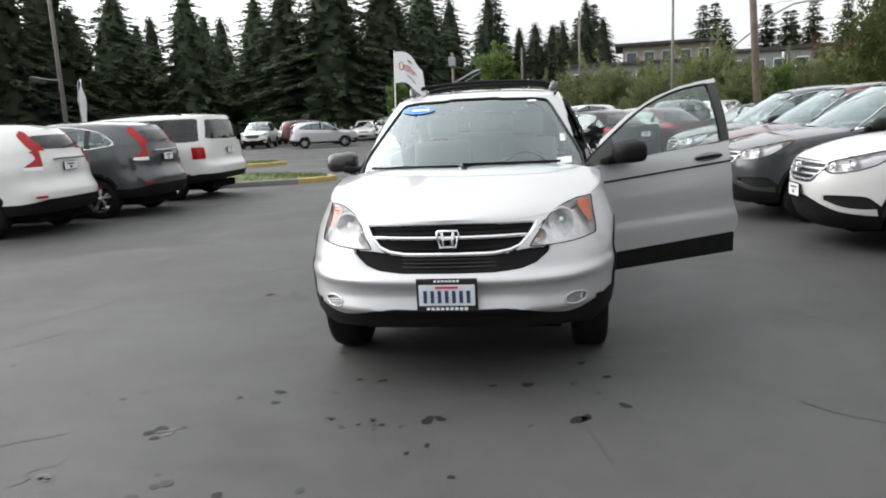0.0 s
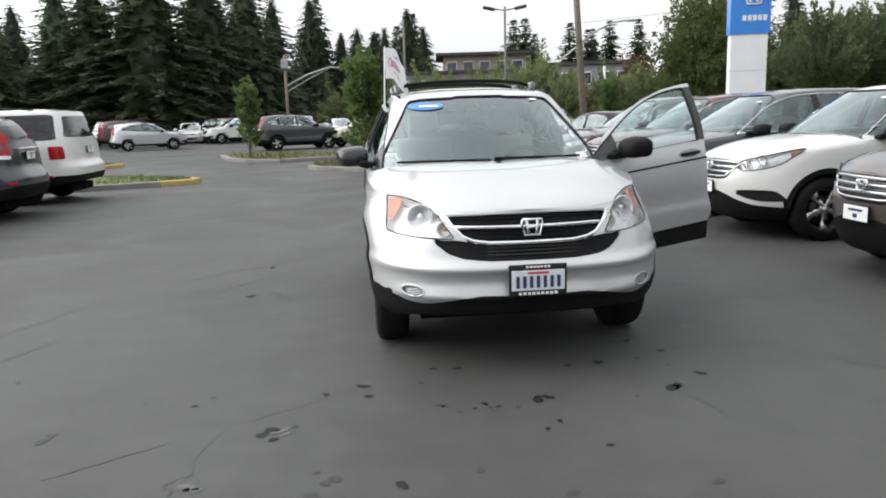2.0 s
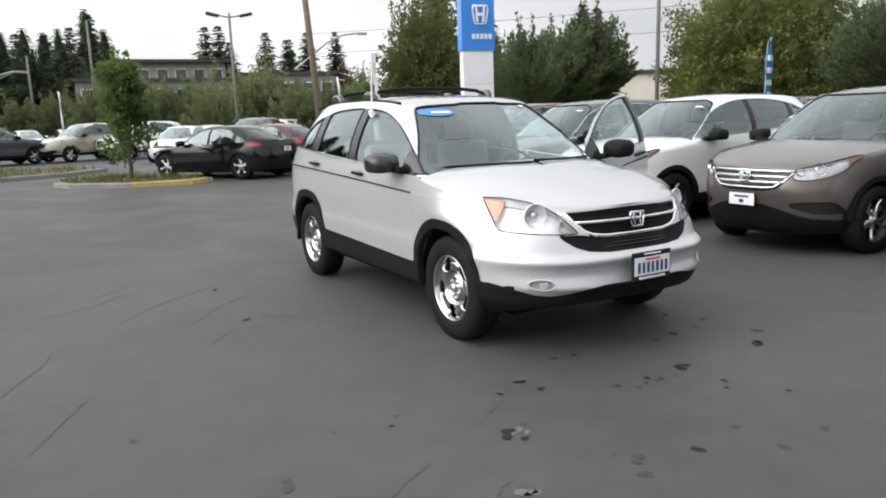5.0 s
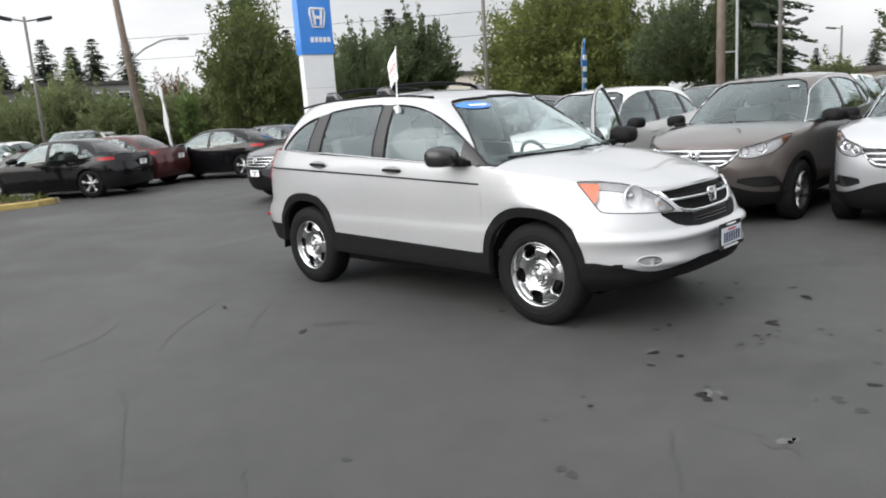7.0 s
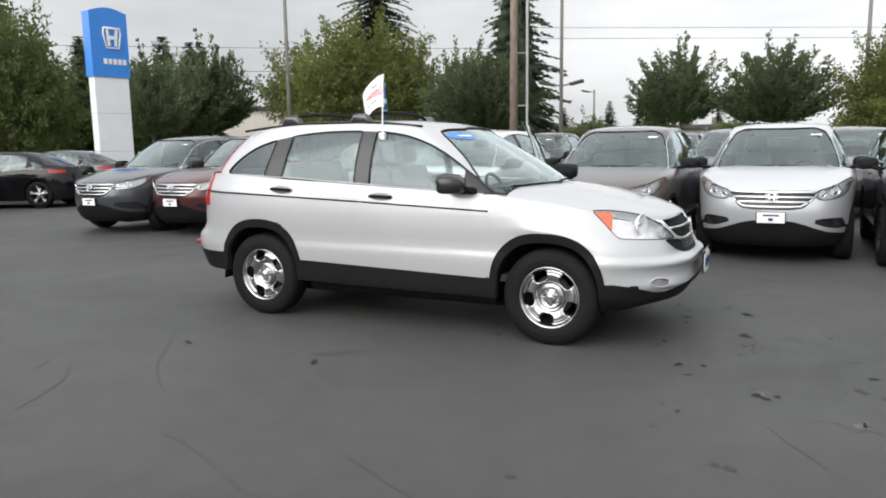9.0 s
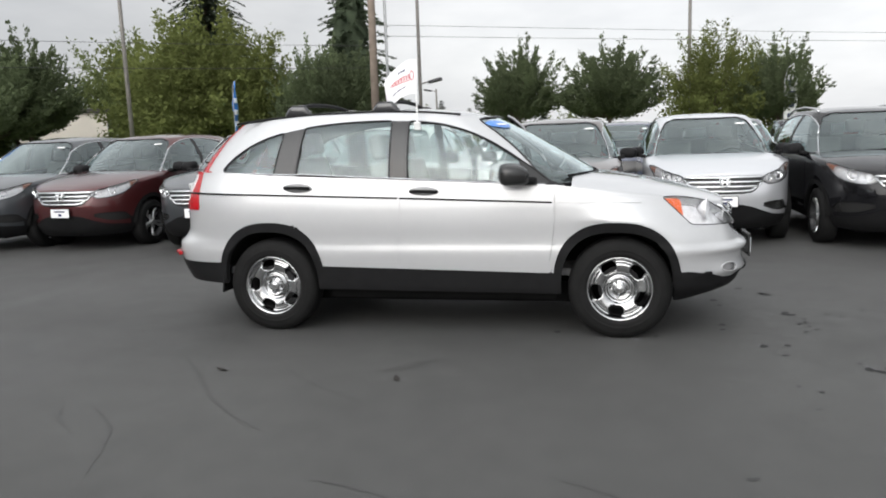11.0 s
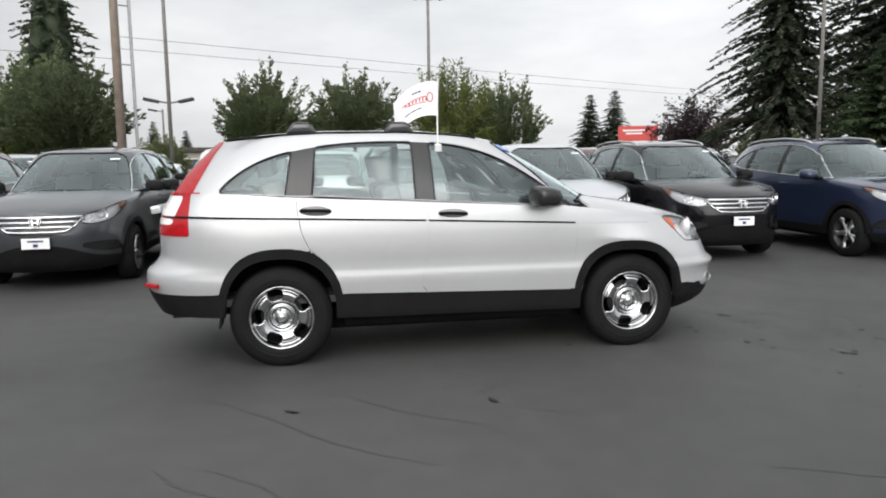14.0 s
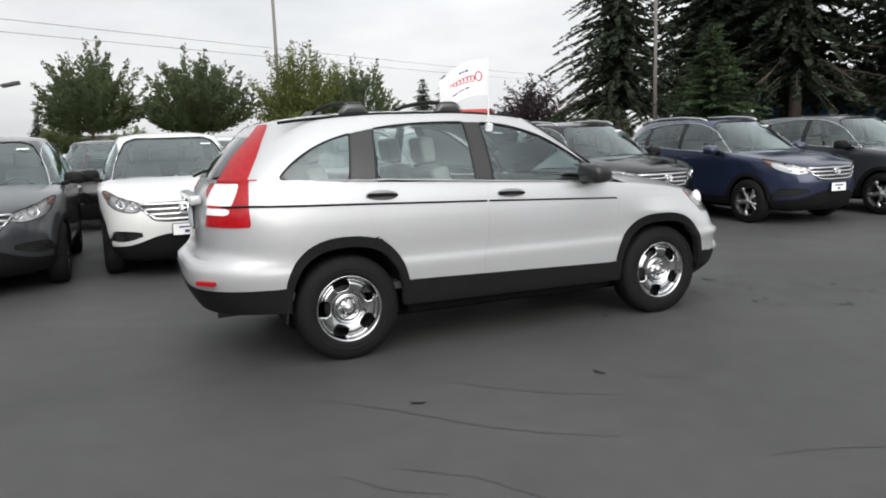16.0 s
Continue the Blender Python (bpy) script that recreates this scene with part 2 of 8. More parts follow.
def tube(points, r, seg=8, r2=None):
    """A tapered tube along a line of points, as a bmesh."""
    bm = bmesh.new()
    pts = [Vector(p) for p in points]
    rings = []
    for i, p in enumerate(pts):
        d = (pts[min(i + 1, len(pts) - 1)] - pts[max(i - 1, 0)]).normalized()
        a = d.orthogonal().normalized() if i == 0 else (rings[-1][1] - d * rings[-1][1].dot(d)).normalized()
        b = d.cross(a)
        rr = r if r2 is None else r + (r2 - r) * i / (len(pts) - 1)
        rings.append(([bm.verts.new(p + (a * math.cos(k * 2 * math.pi / seg) + b * math.sin(k * 2 * math.pi / seg)) * rr) for k in range(seg)], a))
    for (p, _), (q, _) in zip(rings, rings[1:]):
        for k in range(seg):
            bm.faces.new((p[k], p[(k + 1) % seg], q[(k + 1) % seg], q[k]))
    bm.faces.new(rings[0][0][::-1])
    bm.faces.new(rings[-1][0])
    return bm


def lathe(profile, seg=48, axis="x"):
    """Turns (along, radius) points round the x axis."""
    bm = bmesh.new()
    rows = [[bm.verts.new((a, r * math.cos(k * 2 * math.pi / seg), r * math.sin(k * 2 * math.pi / seg))) for k in range(seg)] for a, r in profile]
    for p, q in zip(rows, rows[1:]):
        for k in range(seg):
            bm.faces.new((p[k], p[(k + 1) % seg], q[(k + 1) % seg], q[k]))
    return bm


def spline(pts):
    """A smooth curve through (x, y) points, as a function of x."""
    xs, ys = np.array([p[0] for p in pts], float), np.array([p[1] for p in pts], float)
    d = np.diff(ys) / np.diff(xs)
    t = np.zeros(len(xs))
    t[0], t[-1] = d[0], d[-1]
    for i in range(1, len(xs) - 1):
        t[i] = 0 if d[i - 1] * d[i] <= 0 else 2 * d[i - 1] * d[i] / (d[i - 1] + d[i])

    def f(x):
        x = np.clip(np.asarray(x, float), xs[0], xs[-1])
        i = np.clip(np.searchsorted(xs, x) - 1, 0, len(xs) - 2)
        h = xs[i + 1] - xs[i]
        s = (x - xs[i]) / h
        return (2 * s**3 - 3 * s**2 + 1) * ys[i] + (s**3 - 2 * s**2 + s) * h * t[i] + (-2 * s**3 + 3 * s**2) * ys[i + 1] + (s**3 - s**2) * h * t[i + 1]
    return f


# ---------- car shells ----------
def arc_angles(n, w, length, step):
    th = np.linspace(0, math.pi / 2, 600)
    x, y = w * np.sin(th) ** (2 / n), length * np.cos(th) ** (2 / n)
    s = np.r_[0, np.cumsum(np.hypot(np.diff(x), np.diff(y)))]
    return np.interp(np.linspace(0, s[-1], max(5, int(s[-1] / step))), s, th)


class Half:
    """Half of a car's skin: vertices with x >= 0, quads, and the region that each quad belongs to."""

    def __init__(self):
        self.v, self.f, self.patch = [], [], []

    def grid(self, p, patch):
        """p: rows x columns x 3."""
        a, b = p.shape[:2]
        base = len(self.v)
        self.v += list(p.reshape(-1, 3))
        for i in range(a - 1):
            for j in range(b - 1):
                self.f.append((base + i * b + j, base + i * b + j + 1, base + (i + 1) * b + j + 1, base + (i + 1) * b + j))
                self.patch.append(patch)

    def close(self):
        self.v, self.f = np.array(self.v, float), np.array(self.f)
        # weld vertices of neighbouring patches
        key = {}
        idx = np.zeros(len(self.v), int)
        for i, k in enumerate(map(tuple, np.round(self.v, 4))):
            idx[i] = key.setdefault(k, i)
        self.f = idx[self.f]
        self.name = np.array(self.patch, dtype=object)
        self.step_normals()

    def step_normals(self):
        p = self.v[self.f]
        n = np.cross(p[:, 2] - p[:, 0], p[:, 3] - p[:, 1])
        flip = (n * (p.mean(1) - np.array([0, 0.0, 0.75]) * 1.0) * np.array([1, 0.35, 1])).sum(1) < 0
        self.f[flip] = self.f[flip][:, ::-1]
        n[flip] *= -1
        vn = np.zeros_like(self.v)
        for k in range(4):
            np.add.at(vn, self.f[:, k], n)
        vn[np.abs(self.v[:, 0]) < 1e-4, 0] = 0
        self.vn = vn / np.maximum(np.linalg.norm(vn, axis=1, keepdims=True), 1e-9)
        self.fn = n / np.maximum(np.linalg.norm(n, axis=1, keepdims=True), 1e-9)
        self.c = p.mean(1)

    def region(self, name, angle, poly, of=None, step=0.03, facing=0.12, where=None):
        """Names the quads inside an outline, seen along a level direction, and draws their edge to it.
        angle 0: from the front, (x, z); 90: from the side, (y, z); 45: from the front corner; 180: from behind."""
        a = radians(angle)
        d = np.array([math.sin(a), -math.cos(a), 0.0])
        e = np.array([math.cos(a), math.sin(a), 0.0])
        if angle == 180:
            e = np.array([1.0, 0, 0])
        off = math.sqrt(2) if angle == 45 else 0.0
        poly = np.array(poly, float)
        q0, q1 = poly, np.roll(poly, -1, 0)

        def inside(h, z):
            r = np.zeros(len(h), bool)
            for (x0, y0), (x1, y1) in zip(q0, q1):
                cond = (y0 > z) != (y1 > z)
                with np.errstate(divide="ignore", invalid="ignore"):
                    r ^= cond & (h < (x1 - x0) * (z - y0) / (y1 - y0) + x0)
            return r
        ok = self.fn @ d > facing
        if of is not None:
            ok &= np.isin(self.name, of if isinstance(of, (list, tuple)) else [of])
        if where is not None:
            ok &= where(self.c)
        inn = inside(self.c @ e + off, self.c[:, 2]) & ok
        outside = ok & ~inn
        vi, vo = np.zeros(len(self.v), bool), np.zeros(len(self.v), bool)
        vi[self.f[inn].ravel()] = True
        vo[self.f[outside].ravel()] = True
        for i in np.nonzero(vi & vo)[0]:
            h = np.array([self.v[i] @ e + off, self.v[i][2]])
            ab = q1 - q0
            t = np.clip(((h - q0) * ab).sum(1) / np.maximum((ab * ab).sum(1), 1e-12), 0, 1)
            near = q0 + ab * t[:, None]
            k = np.argmin(((near - h) ** 2).sum(1))
            dh, dz = near[k] - h
            if math.hypot(dh, dz) > step * 1.1:
                continue
            n = self.vn[i]
            nd = n @ d
            if abs(nd) < 0.1:
                continue
            dd = -(n @ e * dh + n[2] * dz) / nd
            mv = e * dh + d * np.clip(dd, -step, step)
            mv[2] += dz
            if self.v[i][0] < 1e-4:
                mv[0] = 0
            self.v[i] = self.v[i] + mv
        self.name[inn] = name
        self.c = self.v[self.f].mean(1)
        return self

    def cut(self, names, side=0, gap=0.0, rim=0.0, offset=0.0):
        """Vertices, faces and normals of regions. side 0: both halves in one, -1 or 1: that half alone."""
        pick = np.isin(self.name, names if isinstance(names, (list, tuple)) else [names])
        f = self.f[pick]
        if not len(f):
            return None
        used, inv = np.unique(f.ravel(), return_inverse=True)
        f = inv.reshape(-1, 4)
        v, n = self.v[used].copy(), self.vn[used].copy()
        edges = {}
        for q in f:
            for a, b in zip(q, np.roll(q, -1)):
                if a != b:
                    edges[(a, b)] = 1
        bound = [(a, b) for a, b in edges if (b, a) not in edges and not (side == 0 and v[a][0] < 1e-4 and v[b][0] < 1e-4)]
        if gap:
            c = v[f].mean(1)
            pull, cnt = np.zeros_like(v), np.zeros(len(v))
            for k in range(4):
                np.add.at(pull, f[:, k], c)
                np.add.at(cnt, f[:, k], 1)
            for i in {i for e in bound for i in e}:
                w = pull[i] / cnt[i] - v[i]
                if v[i][0] < 1e-4:
                    w[0] = 0
                v[i] += w / max(np.linalg.norm(w), 1e-6) * gap
        v += n * offset
        faces = [tuple(q) for q in f]
        if rim:
            ids = {}
            vv, nn = list(v), list(n)
            for e in bound:
                for i in e:
                    if i not in ids:
                        ids[i] = len(vv)
                        vv.append(v[i] - n[i] * rim)
                        nn.append(n[i])
            faces += [(b, a, ids[a], ids[b]) for a, b in bound]
            v, n = np.array(vv), np.array(nn)
        clean = []
        for q in faces:
            w = [i for k, i in enumerate(q) if i != q[k - 1]]
            if len(set(w)) >= 3 and len(set(w)) == len(w):
                clean.append(tuple(w))
        m = np.array([-1, 1, 1])
        if side == -1:
            return v * m, [q[::-1] for q in clean], n * m
        if side == 1:
            return v, clean, n
        mid = v[:, 0] < 1e-4
        mirror = np.where(mid, np.arange(len(v)), np.cumsum(~mid) - 1 + len(v))
        return (np.r_[v, (v * m)[~mid]], clean + [tuple(mirror[list(q)])[::-1] for q in clean], np.r_[n, (n * m)[~mid]])


def skin(s, step):
    """The half skin of a car from its profile numbers s."""
    h = Half()
    F, R, W, top, low = (spline(s[k]) for k in ("front", "rear", "width", "shoulder", "bottom"))
    NZ = spline(s.get("nfz", [(0, s["nf"]), (2, s["nf"])]))
    ymf, ymr, nf, nr = s["ymf"], s["ymr"], s["nf"], s["nr"]
    tf, tr = arc_angles(nf, 0.9, 1.25, step), arc_angles(nr, 0.9, 1.05, step)[::-1]
    mid = np.linspace(ymf, ymr, int((ymr - ymf) / step))
    ar, br = np.cos(tr) ** (2 / nr), np.sin(tr) ** (2 / nr)
    ar[0], br[-1] = 0, 0

    def ring(z):
        """z: an array over the ring."""
        k, m = len(tf), len(mid)
        w = W(z)
        nn = NZ(z[:k])
        ca, sa = np.cos(tf) ** (2 / nn), np.sin(tf) ** (2 / nn)
        ca[-1], sa[0] = 0, 0
        x = np.r_[w[:k] * sa, w[k:k + m], w[k + m:] * br]
        y = np.r_[ymf + (F(z[:k]) - ymf) * ca, mid, ymr + (R(z[k + m:]) - ymr) * ar]
        if "flare" in s:
            amp, y0, sg = s["flare"]
            y0 = y0 - 0.24 * np.clip((0.84 - z) / 0.14, 0, 1)
            x = x + amp * np.exp(-((y - y0) / sg) ** 2) * np.clip((z - 0.26) / 0.12, 0, 1) * np.clip((1.0 - z) / 0.16, 0, 1) * np.clip(x / 0.6, 0, 1) ** 3
        return x, y
    nring = len(tf) + len(mid) + len(tr)
    _, yref = ring(np.full(nring, 0.8))
    ztop, zlow = top(yref), low(yref)
    nv = max(6, int(0.85 / step))
    vs = np.linspace(0, 1, nv)
    rows = []
    for v in vs:
        z = zlow + (ztop - zlow) * v
        x, y = ring(z)
        rows.append(np.stack([x, y, z], 1))
    h.grid(np.array(rows).transpose(1, 0, 2), "body")
    edge = rows[-1]
    # bonnet: level rows from the shoulder to the middle, up to the cowl
    hood = spline(s["hood"])
    cowl = s["cowl"]
    sel = edge[edge[:, 1] <= cowl + 0.12]
    ns = max(6, int(0.85 / step))
    g = []
    for px, py, pz in sel:
        u = np.linspace(1, 0, ns)
        zc = float(hood(py))
        g.append(np.stack([px * u, np.full(ns, py), pz + (zc - pz) * (1 - u ** s.get("crown", 3.2))], 1))
    h.grid(np.array(g), "hood")
    # greenhouse
    b, t = s["glass_base"], s["glass_top"]
    nbf, nbr = s["ng"]
    tf2, tr2 = arc_angles(nbf, 0.8, 0.5, step), arc_angles(nbr, 0.8, 0.35, step)[::-1]
    cf, sf = np.cos(tf2) ** (2 / nbf), np.sin(tf2) ** (2 / nbf)
    cr, sr = np.cos(tr2) ** (2 / nbr), np.sin(tr2) ** (2 / nbr)
    cf[-1], sf[0], cr[0], sr[-1] = 0, 0, 0, 0
    nm = int((b["ymr"] - b["ymf"]) / step)

    def loop(q):
        y = np.r_[q["ymf"] + (q["front"] - q["ymf"]) * cf, np.linspace(q["ymf"], q["ymr"], nm), q["ymr"] + (q["rear"] - q["ymr"]) * cr]
        w = spline(q["w"])(y)
        x = np.r_[sf, np.ones(nm), sr] * w
        return np.stack([x, y, spline(q["z"])(y)], 1)
    lb, lt = loop(b), loop(t)
    nv2 = max(6, int(0.6 / step))
    k = np.linspace(0, 1, nv2)[:, None, None]
    g = lb[None] + (lt - lb)[None] * k
    out = lb - np.array([0, 0.3, 0])
    out[:, 2] = 0
    out /= np.maximum(np.linalg.norm(out, axis=1, keepdims=True), 1e-6)
    out[:, 0] = np.where(lb[:, 0] < 1e-4, 0, out[:, 0])
    g = g + out[None] * (s["bulge"] * 4 * k * (1 - k))
    g[:, lb[:, 0] < 1e-4, 0] = 0
    h.grid(g.transpose(1, 0, 2), "upper")
    # roof
    roof = spline(s["roof"])
    u = np.linspace(1, 0, ns)
    g = []
    for px, py, pz in lt:
        zc = max(float(roof(py)), pz)
        g.append(np.stack([px * u, np.full(ns, py), pz + (zc - pz) * (1 - u ** 2.6)], 1))
    h.grid(np.array(g), "roof")
    h.close()
    return h


def ellipse(cy, cz, a, b, a0=0, a1=360, n=28):
    return [(cy + a * math.cos(radians(a0 + (a1 - a0) * i / n)), cz + b * math.sin(radians(a0 + (a1 - a0) * i / n))) for i in range(n + 1)]


def arch(yc, zc, a, b, n=2.5):
    """A wheel arch: a squarish half ellipse with straight legs."""
    top = [(yc + math.copysign(abs(math.cos(t)) ** (2 / n), math.cos(t)) * a, zc + math.sin(t) ** (2 / n) * b) for t in np.linspace(0, math.pi, 49)]
    return top + [(yc - a, 0.1), (yc + a, 0.1)]


def smooth_poly(pts, n=6):
    """A closed outline rounded through its points."""
    out = []
    k = len(pts)
    for i in range(k):
        p0, p1, p2, p3 = (np.array(pts[(i + j - 1) % k], float) for j in range(4))
        for t in np.linspace(0, 1, n, endpoint=False):
            out.append(tuple(0.5 * (2 * p1 + (p2 - p0) * t + (2 * p0 - 5 * p1 + 4 * p2 - p3) * t * t + (3 * p1 - p0 - 3 * p2 + p3) * t ** 3)))
    return out


def polar_disc(profile, hole, rings=14, seg=120, depth=0.03):
    """A wheel face round the x axis (outside towards +x): profile(r) gives x; hole(r, angle) is True in openings."""
    r0, r1 = profile[0][0], profile[-1][0]
    f = spline(profile)
    rs = np.linspace(r0, r1, rings)
    verts, faces = [], []
    for r in rs:
        for k in range(seg):
            a = 2 * math.pi * k / seg
            verts.append((float(f(r)), r * math.cos(a), r * math.sin(a)))
    keep = {}
    for i in range(rings - 1):
        for k in range(seg):
            r, a = (rs[i] + rs[i + 1]) / 2, 2 * math.pi * (k + 0.5) / seg
            if not hole(r, a):
                q = (i * seg + k, i * seg + (k + 1) % seg, (i + 1) * seg + (k + 1) % seg, (i + 1) * seg + k)
                faces.append(q)
                for x, y in zip(q, q[1:] + q[:1]):
                    keep[(x, y)] = 1
    n0 = len(verts)
    verts += [(x - depth, y, z) for x, y, z in verts]
    faces += [(b, a, a + n0, b + n0) for a, b in keep if (b, a) not in keep]
    return verts, faces


# ---------- wheels ----------
def make_wheel(style, r_tyre=0.36, r_rim=0.228, width=0.215, fine=1.0):
    """An Empty with tyre, rim and hub; the outside looks towards +x and the middle of the tyre is the origin."""
    w = new("wheel")
    h = width / 2
    prof = [(-h, r_rim), (-h, r_rim + 0.03), (-h * 0.98, r_tyre - 0.05), (-h * 0.86, r_tyre - 0.012), (-h * 0.55, r_tyre), (0, r_tyre + 0.002), (h * 0.55, r_tyre), (h * 0.86, r_tyre - 0.012), (h * 0.97, r_tyre - 0.045), (h * 0.995, r_tyre - 0.052), (h, r_tyre - 0.075), (h * 1.02, r_tyre - 0.08), (h * 1.02, r_tyre - 0.086), (h, r_tyre - 0.09), (h, r_rim + 0.035), (h * 1.02, r_rim + 0.022), (h * 0.97, r_rim + 0.008), (h * 0.9, r_rim)]
    part("tyre", lathe(prof, int(14 + 42 * fine)), RUBBER, w, "black rubber tyre", True)
    part("barrel", lathe([(h * 0.92, r_rim + 0.004), (h * 0.8, r_rim - 0.008), (0, r_rim - 0.03), (-h, r_rim - 0.03)], int(16 + 32 * fine)), DARKMETAL, w, "dark inner rim barrel", True)
    part("brake_disc", lathe([(0.02, 0.001), (0.02, 0.15), (0.0, 0.15), (0.0, 0.001)], 32), DARKMETAL, w, "", True)
    x0 = h * 0.9
    if style == "steel":
        def hole(r, a):
            k = (a / (2 * math.pi) * 5) % 1 - 0.5
            dr, da = (r - 0.163) / 0.038, k * 2 * math.pi / 5 * r / (0.006 + 0.30 * r)
            return abs(dr) ** 3.0 + abs(da) ** 2.6 < 1
        prof = [(0.0, x0 - 0.035), (0.04, x0 - 0.034), (0.046, x0 - 0.05), (0.068, x0 - 0.05), (0.078, x0 - 0.028), (0.092, x0 - 0.05), (0.125, x0 - 0.026), (0.17, x0 - 0.018), (0.198, x0 - 0.036), (0.212, x0 - 0.012), (0.224, x0 + 0.006), (0.229, x0)]
        verts, faces = polar_disc(prof, hole, 34, 150, 0.022)
        put("wheel_face", mesh_of("wheel_face", verts, faces, WHEELSILVER, True), w, "bright silver wheel face with five openings")
    else:
        def hole(r, a):
            if r < 0.075 or r > 0.212:
                return False
            k = abs(((a / (2 * math.pi) * 5) % 1) - 0.5) * 2 * math.pi / 5 * r
            return k > 0.024 + 0.012 * (r - 0.07) / 0.14 or (k < 0.008 and 0.11 < r)
        prof = [(0.0, x0 - 0.03), (0.06, x0 - 0.025), (0.1, x0 - 0.03), (0.2, x0 - 0.022), (0.215, x0 - 0.002), (0.224, x0 + 0.004), (0.229, x0)]
        verts, faces = polar_disc(prof, hole, int(5 + 15 * fine), int(36 + 74 * fine), 0.03)
        put("wheel_face", mesh_of("wheel_face", verts, faces, ALLOY, True), w, "silver alloy wheel with five split spokes")
    bm = bmesh.new()
    cyl(bm, 0.032, 0.029, 0.02, (x0 - 0.025, 0, 0), (0, 90, 0), 20)
    part("hub_cap", bm, ALLOY, w, "round centre cap", True)
    for k in range(5):
        a = 2 * math.pi * (k + 0.5) / 5
        bm = bmesh.new()
        cyl(bm, 0.011, 0.009, 0.022, (x0 - 0.028, 0.057 * math.cos(a), 0.057 * math.sin(a)), (0, 90, 0), 6)
        part("lug_nut", bm, CHROME, w, "")
    return w


def wheel_parts(car, style, y_f, y_r, x, z, r=0.36, fine=1.0):
    """Four wheels as parts of a car: parts of a wheel are sub-parts."""
    first = make_wheel(style, r, fine=fine)
    for y in (y_f, y_r):
        for sx in (-1, 1):
            m = pose(sx * x, y, z, 37 * (y > 0) + 20, 0, 0) if sx > 0 else pose(sx * x, y, z, 0, 0, 180) @ pose(0, 0, 0, 9 + 60 * (y > 0))
            w = copy_thing(first, m)
            w.parent = car
    for o in list(first.children):
        bpy.data.objects.remove(o)
    bpy.data.objects.remove(first)


def side_parts(h, car, region, mat, name, label="", gap=0.0, rim=0.0, offset=0.0, sides=(-1, 1)):
    made = {}
    for sd in sides:
        got = h.cut(region, sd, gap, rim, offset)
        if got:
            made[sd] = put(name, mesh_of(name, got[0], got[1], mat, True, got[2]), car, label)
    return made


def whole_part(h, car, region, mat, name, label="", gap=0.0, rim=0.0, offset=0.0):
    got = h.cut(region, 0, gap, rim, offset)
    return put(name, mesh_of(name, got[0], got[1], mat, True, got[2]), car, label) if got else None


def edging(h, parent, region, mat, r, name, label="", side=0, lift=0.0):
    """A thin strip round a region's edge."""
    got = h.cut(region, side)
    if not got:
        return None
    v, f, n = got
    nxt, seen = {}, set()
    for q in f:
        for k in range(len(q)):
            seen.add((q[k - 1], q[k]))
    for a, b in seen:
        if (b, a) not in seen:
            nxt[a] = b
    bm = bmesh.new()
    while nxt:
        a = next(iter(nxt))
        loop = [a]
        while a in nxt:
            a = nxt.pop(a)
            loop.append(a)
        if len(loop) < 8:
            continue
        p = np.array([v[i] + n[i] * lift for i in loop[:-1]])
        p = (np.roll(p, 1, 0) + 2 * p + np.roll(p, -1, 0)) / 4
        e = tube([tuple(x) for x in p] + [tuple(p[0])], r, 5)
        me = bpy.data.meshes.new("tmp")
        e.to_mesh(me)
        e.free()
        bm.from_mesh(me)
        bpy.data.meshes.remove(me)
    return part(name, bm, mat, parent, label, True)


def seat(car, x, y, z, mat=FABRIC, wide=0.5):
    bm = bmesh.new()
    box(bm, (wide, 0.5, 0.16), (x, y, z), (-6, 0, 0), 0.05, 3)
    part("seat_cushion", bm, mat, car, "", True)
    bm = bmesh.new()
    box(bm, (wide, 0.15, 0.62), (x, y + 0.31, z + 0.34), (-14, 0, 0), 0.055, 3)
    part("seat_back", bm, mat, car, "", True)
    n = 1 if wide < 0.7 else 2
    for k in range(n):
        bm = bmesh.new()
        hx = x if n == 1 else x + (k - 0.5) * 0.72
        box(bm, (0.27, 0.11, 0.19), (hx, y + 0.42, z + 0.77), (-10, 0, 0), 0.045, 3)
        part("headrest", bm, mat, car, "", True)


def steering(car, x, y, z):
    pts = [(x + 0.19 * math.cos(a), y + 0.19 * math.sin(a) * 0.42, z + 0.19 * math.sin(a) * 0.9) for a in np.linspace(0, 2 * math.pi, 33)]
    part("steering_wheel", tube(pts, 0.016, 8), DASH, car, "dark steering wheel", True)
    bm = bmesh.new()
    box(bm, (0.15, 0.05, 0.11), (x, y, z), (-25, 0, 0), 0.02)
    box(bm, (0.34, 0.02, 0.03), (x, y, z + 0.01), (-25, 0, 0), 0.008)
    part("steering_hub", bm, DASH, car, "", True)


def emblem_bars(size):
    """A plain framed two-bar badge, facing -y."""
    bm = bmesh.new()
    w, hh = size
    fr = [(-w * .46, 0, hh * .42), (w * .46, 0, hh * .42), (w * .5, 0, hh * .2), (w * .36, 0, -hh * .46), (-w * .36, 0, -hh * .46), (-w * .5, 0, hh * .2)]
    t = tube([*fr, fr[0]], w * 0.055, 6)
    me = bpy.data.meshes.new("tmp")
    t.to_mesh(me)
    t.free()
    bm.from_mesh(me)
    bpy.data.meshes.remove(me)
    for sx in (-1, 1):
        box(bm, (w * .14, w * .1, hh * .74), (sx * w * .23, 0, -0.01 * hh), (0, sx * 6, 0), w * .03)
    box(bm, (w * .4, w * .1, hh * .16), (0, 0, 0), (0, 0, 0), w * .02)
    return bm


